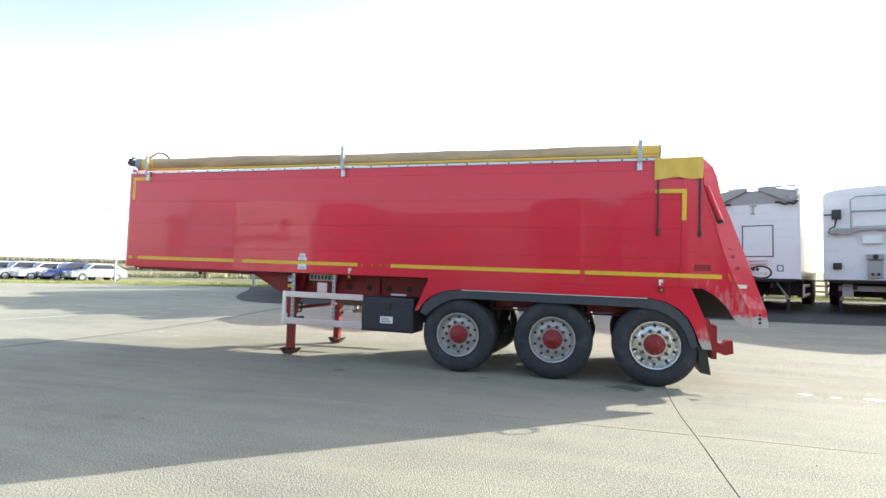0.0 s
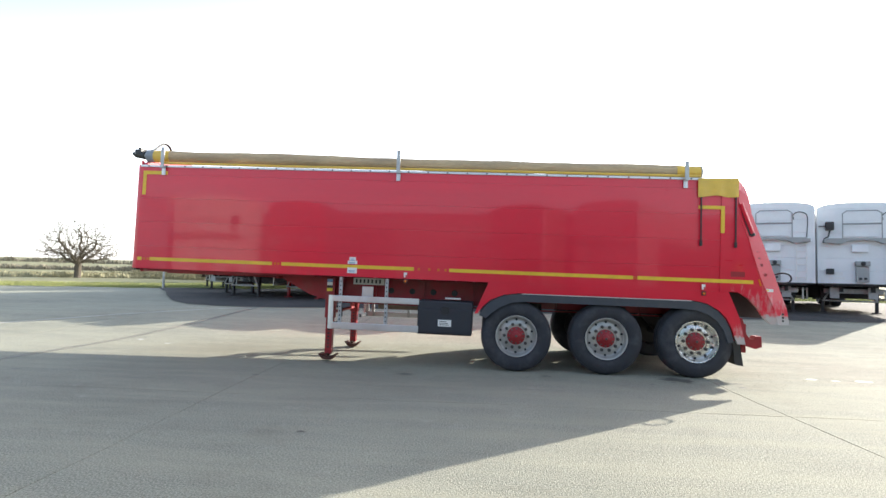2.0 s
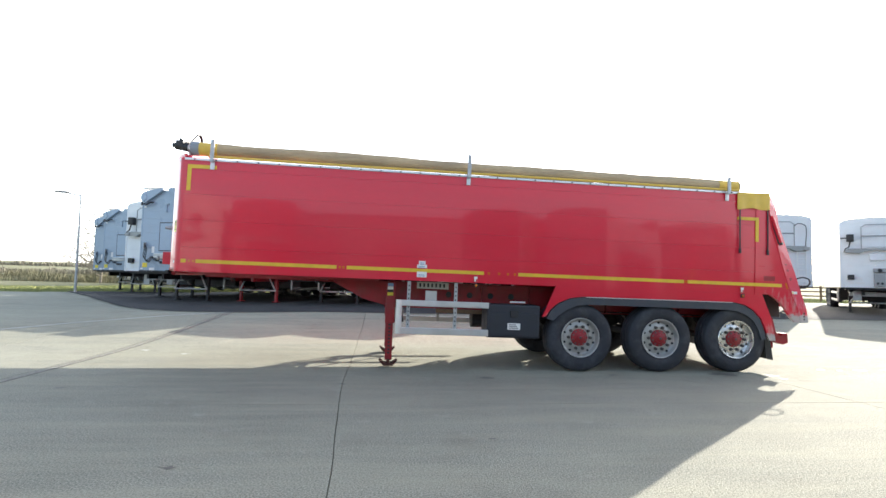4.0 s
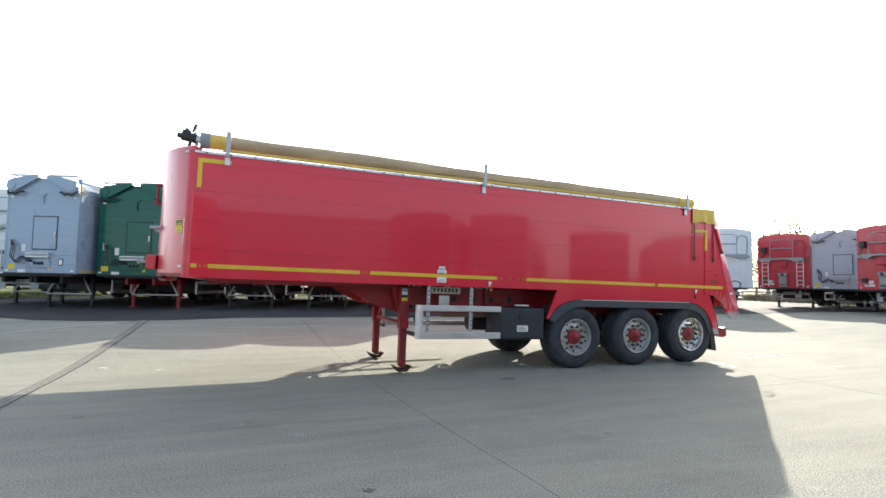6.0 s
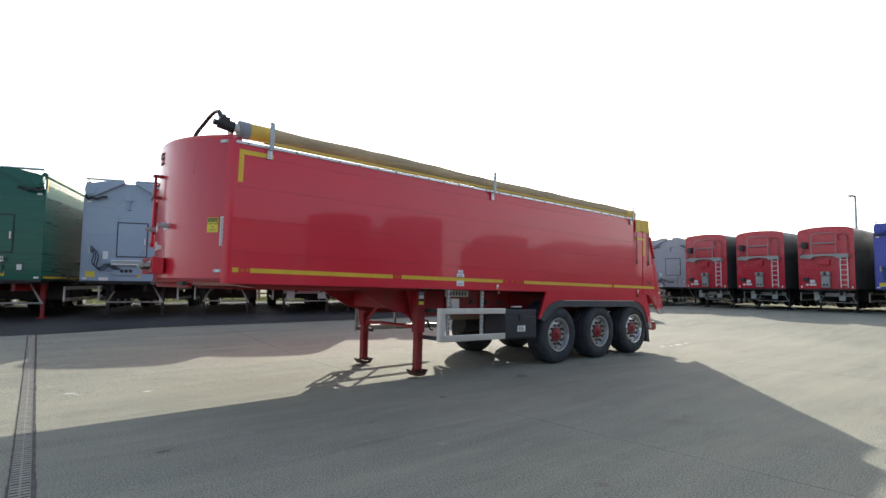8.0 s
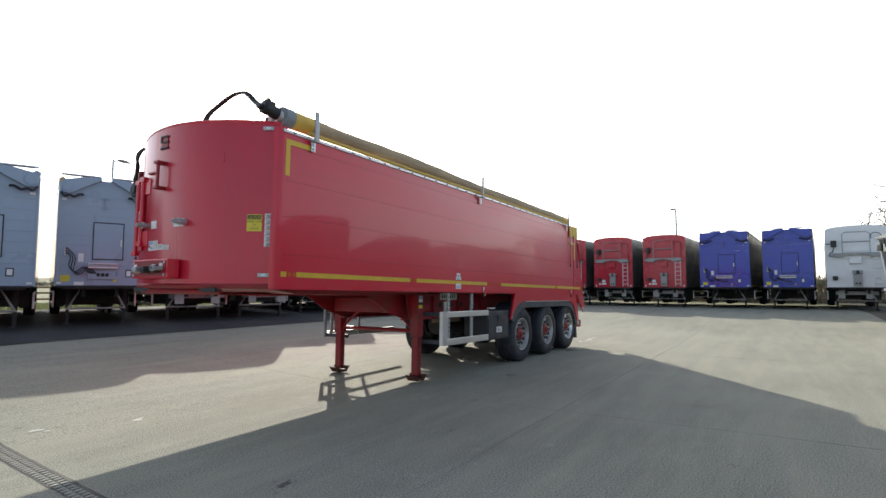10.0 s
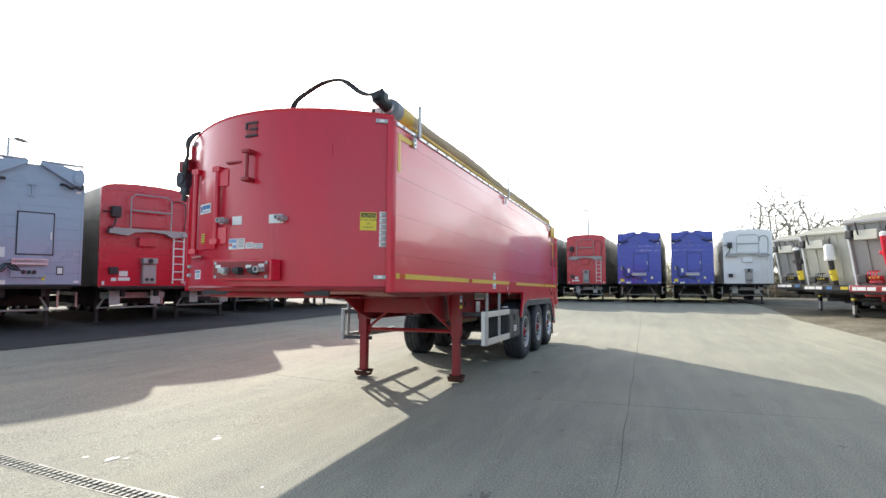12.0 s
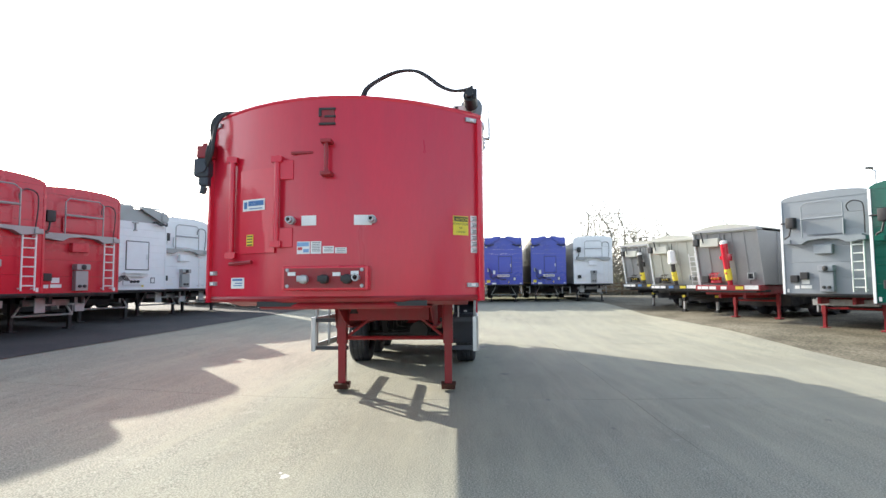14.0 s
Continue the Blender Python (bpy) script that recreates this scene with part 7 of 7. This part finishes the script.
brush("hedge", "clipped low hedge behind the parked trailers", 37.5, -30, 37.5, 32, 1.6, 1.1, 14000, 7, HEDGE, 0.25)
brush("thicket", "twiggy olive-brown thicket under the bare trees", 39.2, -26, 39.2, 2, 3.0, 5.2, 12000, 19, THICKET, 0.6, 0.028)
brush("hedge", "far field hedge on the rise", -420, 120, 40, 420, 6, 3.5, 9000, 11, HEDGE, 1.6)
brush("grass", "short green grass on the verge", -60, 12, -8, 36, 9, 0.10, 30000, 13, TURF, 0.10)
brush("grass", "short green grass at the end of the tarmac", -32, 23.4, -11, 20.3, 4.6, 0.12, 20000, 17, TURF, 0.11)
brush("grass", "short green grass behind the trailers", -26, 32, 36, 31, 14, 0.16, 45000, 15, TURF, 0.13)

# plain shed added out of view behind the walk, for the red side to mirror
SHED = mat("grey_shed_cladding", (0.15, 0.16, 0.165), 0.5, vary=0.06, scale=0.6, stretch=(6, 1, 0.3))
sh = thing("warehouse", "long plain grey clad shed added unseen behind the walk", "building", m=pose(0, 0, 0))
part("wall", box(-50, 24, -44, -43.6, 0, 7.5), SHED, sh)
part("roof", plate([(-43, 7.4), (-66, 10.0), (-66, 9.7), (-43.5, 7.2)], -50.5, 24.5, axis="x"), DARK_SIDE, sh)
part("wall", box(-50, -49.6, -66, -44, 0, 8), SHED, sh)
part("wall", box(23.6, 24, -66, -44, 0, 8), SHED, sh)
part("wall", box(-50, 24, -66.4, -66, 0, 9.7), SHED, sh)
for k in range(5):
    part("roller_door", box(-44 + k * 13, -39.5 + k * 13, -43.6, -43.5, 0, 4.8), DARK_SIDE if k % 2 else GUARD, sh)

# painted line, drain, pale patches
def painted(name, pts, w, label, mt):
    bm = bmesh.new()
    prev = None
    for i, p in enumerate(pts):
        a, b = Vector(pts[max(0, i - 1)]), Vector(pts[min(len(pts) - 1, i + 1)])
        d = (b - a).normalized()
        nrm = Vector((-d.y, d.x)) * w / 2
        cur = [bm.verts.new((p[0] + q * nrm.x, p[1] + q * nrm.y, rise(p[0], p[1]) + 0.005)) for q in (-1, 1)]
        if prev:
            bm.faces.new((prev[0], prev[1], cur[1], cur[0]))
        prev = cur
    return tagged(part(name, bm, mt, None), label, "road marking", kind="structure")


LINE = ground_mat("worn_line_paint", (0.72, 0.72, 0.70), (0.5, 0.49, 0.46), 2.0, 0.3, 60, 0.8)
base = [(-14.2, 1.6), (-13.7, 2.6), (-13.1, 3.7), (-12.4, 4.6), (-11.6, 5.6), (-10.4, 6.75), (-9.3, 7.6), (-8.4, 8.2)]
fine = []
for a, b in zip(base, base[1:]):
    for q in range(8):
        fine.append((a[0] + (b[0] - a[0]) * q / 8, a[1] + (b[1] - a[1]) * q / 8))
painted("painted_line", fine, 0.085, "thin worn pale line across the concrete", LINE)


def pale_patch(x, y, r, seed):
    rnd = random.Random(seed)
    bm = bmesh.new()
    vs = [bm.verts.new((x + r * (0.6 + 0.5 * rnd.random()) * math.cos(k / 14 * 6.283), y + 0.7 * r * (0.6 + 0.5 * rnd.random()) * math.sin(k / 14 * 6.283), rise(x, y) + 0.004)) for k in range(14)]
    bm.faces.new(vs)
    tagged(part("pale_spot", bm, LINE, None), "small pale patch on the concrete", "stain", kind="structure")


def oil_spot(x, y, r, seed):
    """A dark drip with a ragged edge and a few drops beside it."""
    rnd = random.Random(seed)
    bm = bmesh.new()
    spots = [(x, y, r)] + [(x + rnd.gauss(0, r * 1.6), y + rnd.gauss(0, r * 1.2), r * rnd.uniform(0.08, 0.3)) for _ in range(7)]
    for a, b, q in spots:
        ph = rnd.random() * 9
        vs = [bm.verts.new((a + q * (0.75 + 0.3 * math.sin(3 * u + ph) * math.cos(2 * u)) * math.cos(u), b + 0.6 * q * (0.75 + 0.3 * math.cos(4 * u + ph)) * math.sin(u), rise(a, b) + 0.003)) for u in [6.283 * k / 20 for k in range(20)]]
        bm.faces.new(vs)
    tagged(part("oil_stain", bm, OIL, None), "dark oil drips on the concrete", "stain", kind="structure")


for k, (x, y, r) in enumerate(((-8.21, -1.14, 0.075), (-7.63, -1.8, 0.02), (-7.91, -2.4, 0.014), (-8.66, 2.3, 0.05), (-8.62, 0.45, 0.02), (-8.8, 0.67, 0.012), (-6.3, -1.4, 0.05), (-4.9, -0.9, 0.07), (-2.9, -0.45, 0.16), (-0.9, -0.2, 0.10), (1.0, -0.12, 0.30), (1.7, -0.25, 0.12), (-3.4, -3.3, 0.05), (-5.9, -3.9, 0.06), (-10.6, 0.6, 0.07))):
    oil_spot(x, y, r, 50 + k)

# grit washed up behind the rear wheels
rnd = random.Random(77)
gv, gf = [], []
for k in range(170):
    u = rnd.random()
    x, y = (rnd.gauss(3.0, 0.7), rnd.gauss(0.25, 0.35)) if u < 0.5 else (rnd.uniform(-12, 8), rnd.uniform(-6, 6))
    q = rnd.uniform(0.0025, 0.007)
    base_z = rise(x, y)
    i = len(gv)
    gv += [(x - q, y, base_z), (x + q * 0.8, y - q, base_z), (x + q * 0.5, y + q, base_z), (x + rnd.uniform(-0.3, 0.3) * q, y, base_z + q * 1.1)]
    gf += [(i, i + 1, i + 3), (i + 1, i + 2, i + 3), (i + 2, i, i + 3)]
gme = bpy.data.meshes.new("grit")
gme.from_pydata(gv, [], gf)
gme.materials.append(GRAVEL)
tagged(new("grit", gme), "loose grit and small stones on the concrete", "grit", kind="stuff")


pale_patch(-7.80, 1.68, 0.065, 1)
pale_patch(-7.73, 1.74, 0.025, 5)
pale_patch(-8.60, 2.06, 0.075, 2)
pale_patch(-8.54, 1.96, 0.035, 3)
for k, (x, y, r) in enumerate(((3.05, 0.32, 0.09), (3.35, 0.26, 0.07), (3.75, 0.29, 0.12), (4.25, 0.33, 0.08))):
    pale_patch(x, y, r, 20 + k)

drain = tagged(new("drain_channel"), "slotted iron drain channel let into the concrete", "drain", kind="structure")
IRON = mat("worn_cast_iron", (0.42, 0.41, 0.35), 0.8, metal=0.0, vary=0.3, scale=10, dirt=0.5, dirt_color=(0.2, 0.19, 0.155))
# near-black colour gives the slots over the bed their deep shade
BED = mat("dark_drain_fill", (0.035, 0.033, 0.028), 0.6, vary=0.3, scale=8)
bm = bmesh.new()
prev = None
for k in range(69):
    y = -7.25 + 0.2475 * k
    cur = [bm.verts.new((x + drift(-9.045, y), y, rise(-9.045, y) - 0.024)) for x in (DRAIN[0] + 0.002, DRAIN[1] - 0.002)]
    if prev:
        bm.faces.new((prev[0], prev[1], cur[1], cur[0]))
    prev = cur
part("drain_bed", bm, BED, drain)
for edge, side in ((DRAIN[0], -1), (DRAIN[1], 1)):
    bm = bmesh.new()
    prev = None
    for k in range(161):
        y = -7.25 + 0.1 * k
        w = (0.02 if side > 0 else 0.009) + 0.018 * max(0.0, noise.noise(Vector((edge, y * 1.7, 2)))) + 0.008 * noise.noise(Vector((edge, y * 9, 5)))
        cur = [bm.verts.new((x + drift(edge, y), y, rise(x, y) + 0.003)) for x in (edge - side * 0.004, edge + side * w)]
        if prev:
            bm.faces.new((prev[0], prev[1], cur[1], cur[0]))
        prev = cur
    part("edge_seal", bm, BED, drain, "dark ragged sealant beside the drain")
gm = None
for k in range(34):
    y = -7.25 + k * 0.495
    if gm is None:
        bm = bmesh.new()
        for x0, x1 in ((-0.063, -0.056), (-0.006, 0.006), (0.056, 0.063)):
            bx(bm, x0, x1, 0.004, 0.488, -0.022, -0.006)
        for q in range(8):
            for x0, x1 in ((-0.056, -0.006), (0.006, 0.056)):
                bx(bm, x0, x1, 0.012 + q * 0.061, 0.038 + q * 0.061, -0.002, 0.003)
        ob = part("grate", bm, IRON, drain)
        gm = ob.data
    else:
        ob = new("grate", gm)
        ob.parent = drain
    sl = math.degrees(math.atan2(rise(-9.04, y + 0.495) - rise(-9.04, y), 0.495))
    skew = math.degrees(math.atan2(drift(-9.045, y + 0.495) - drift(-9.045, y), 0.495))
    ob.matrix_basis = pose(-9.045 + drift(-9.045, y), y, rise(-9.045, y) + 0.001, sl, 0, -skew)

slabs()
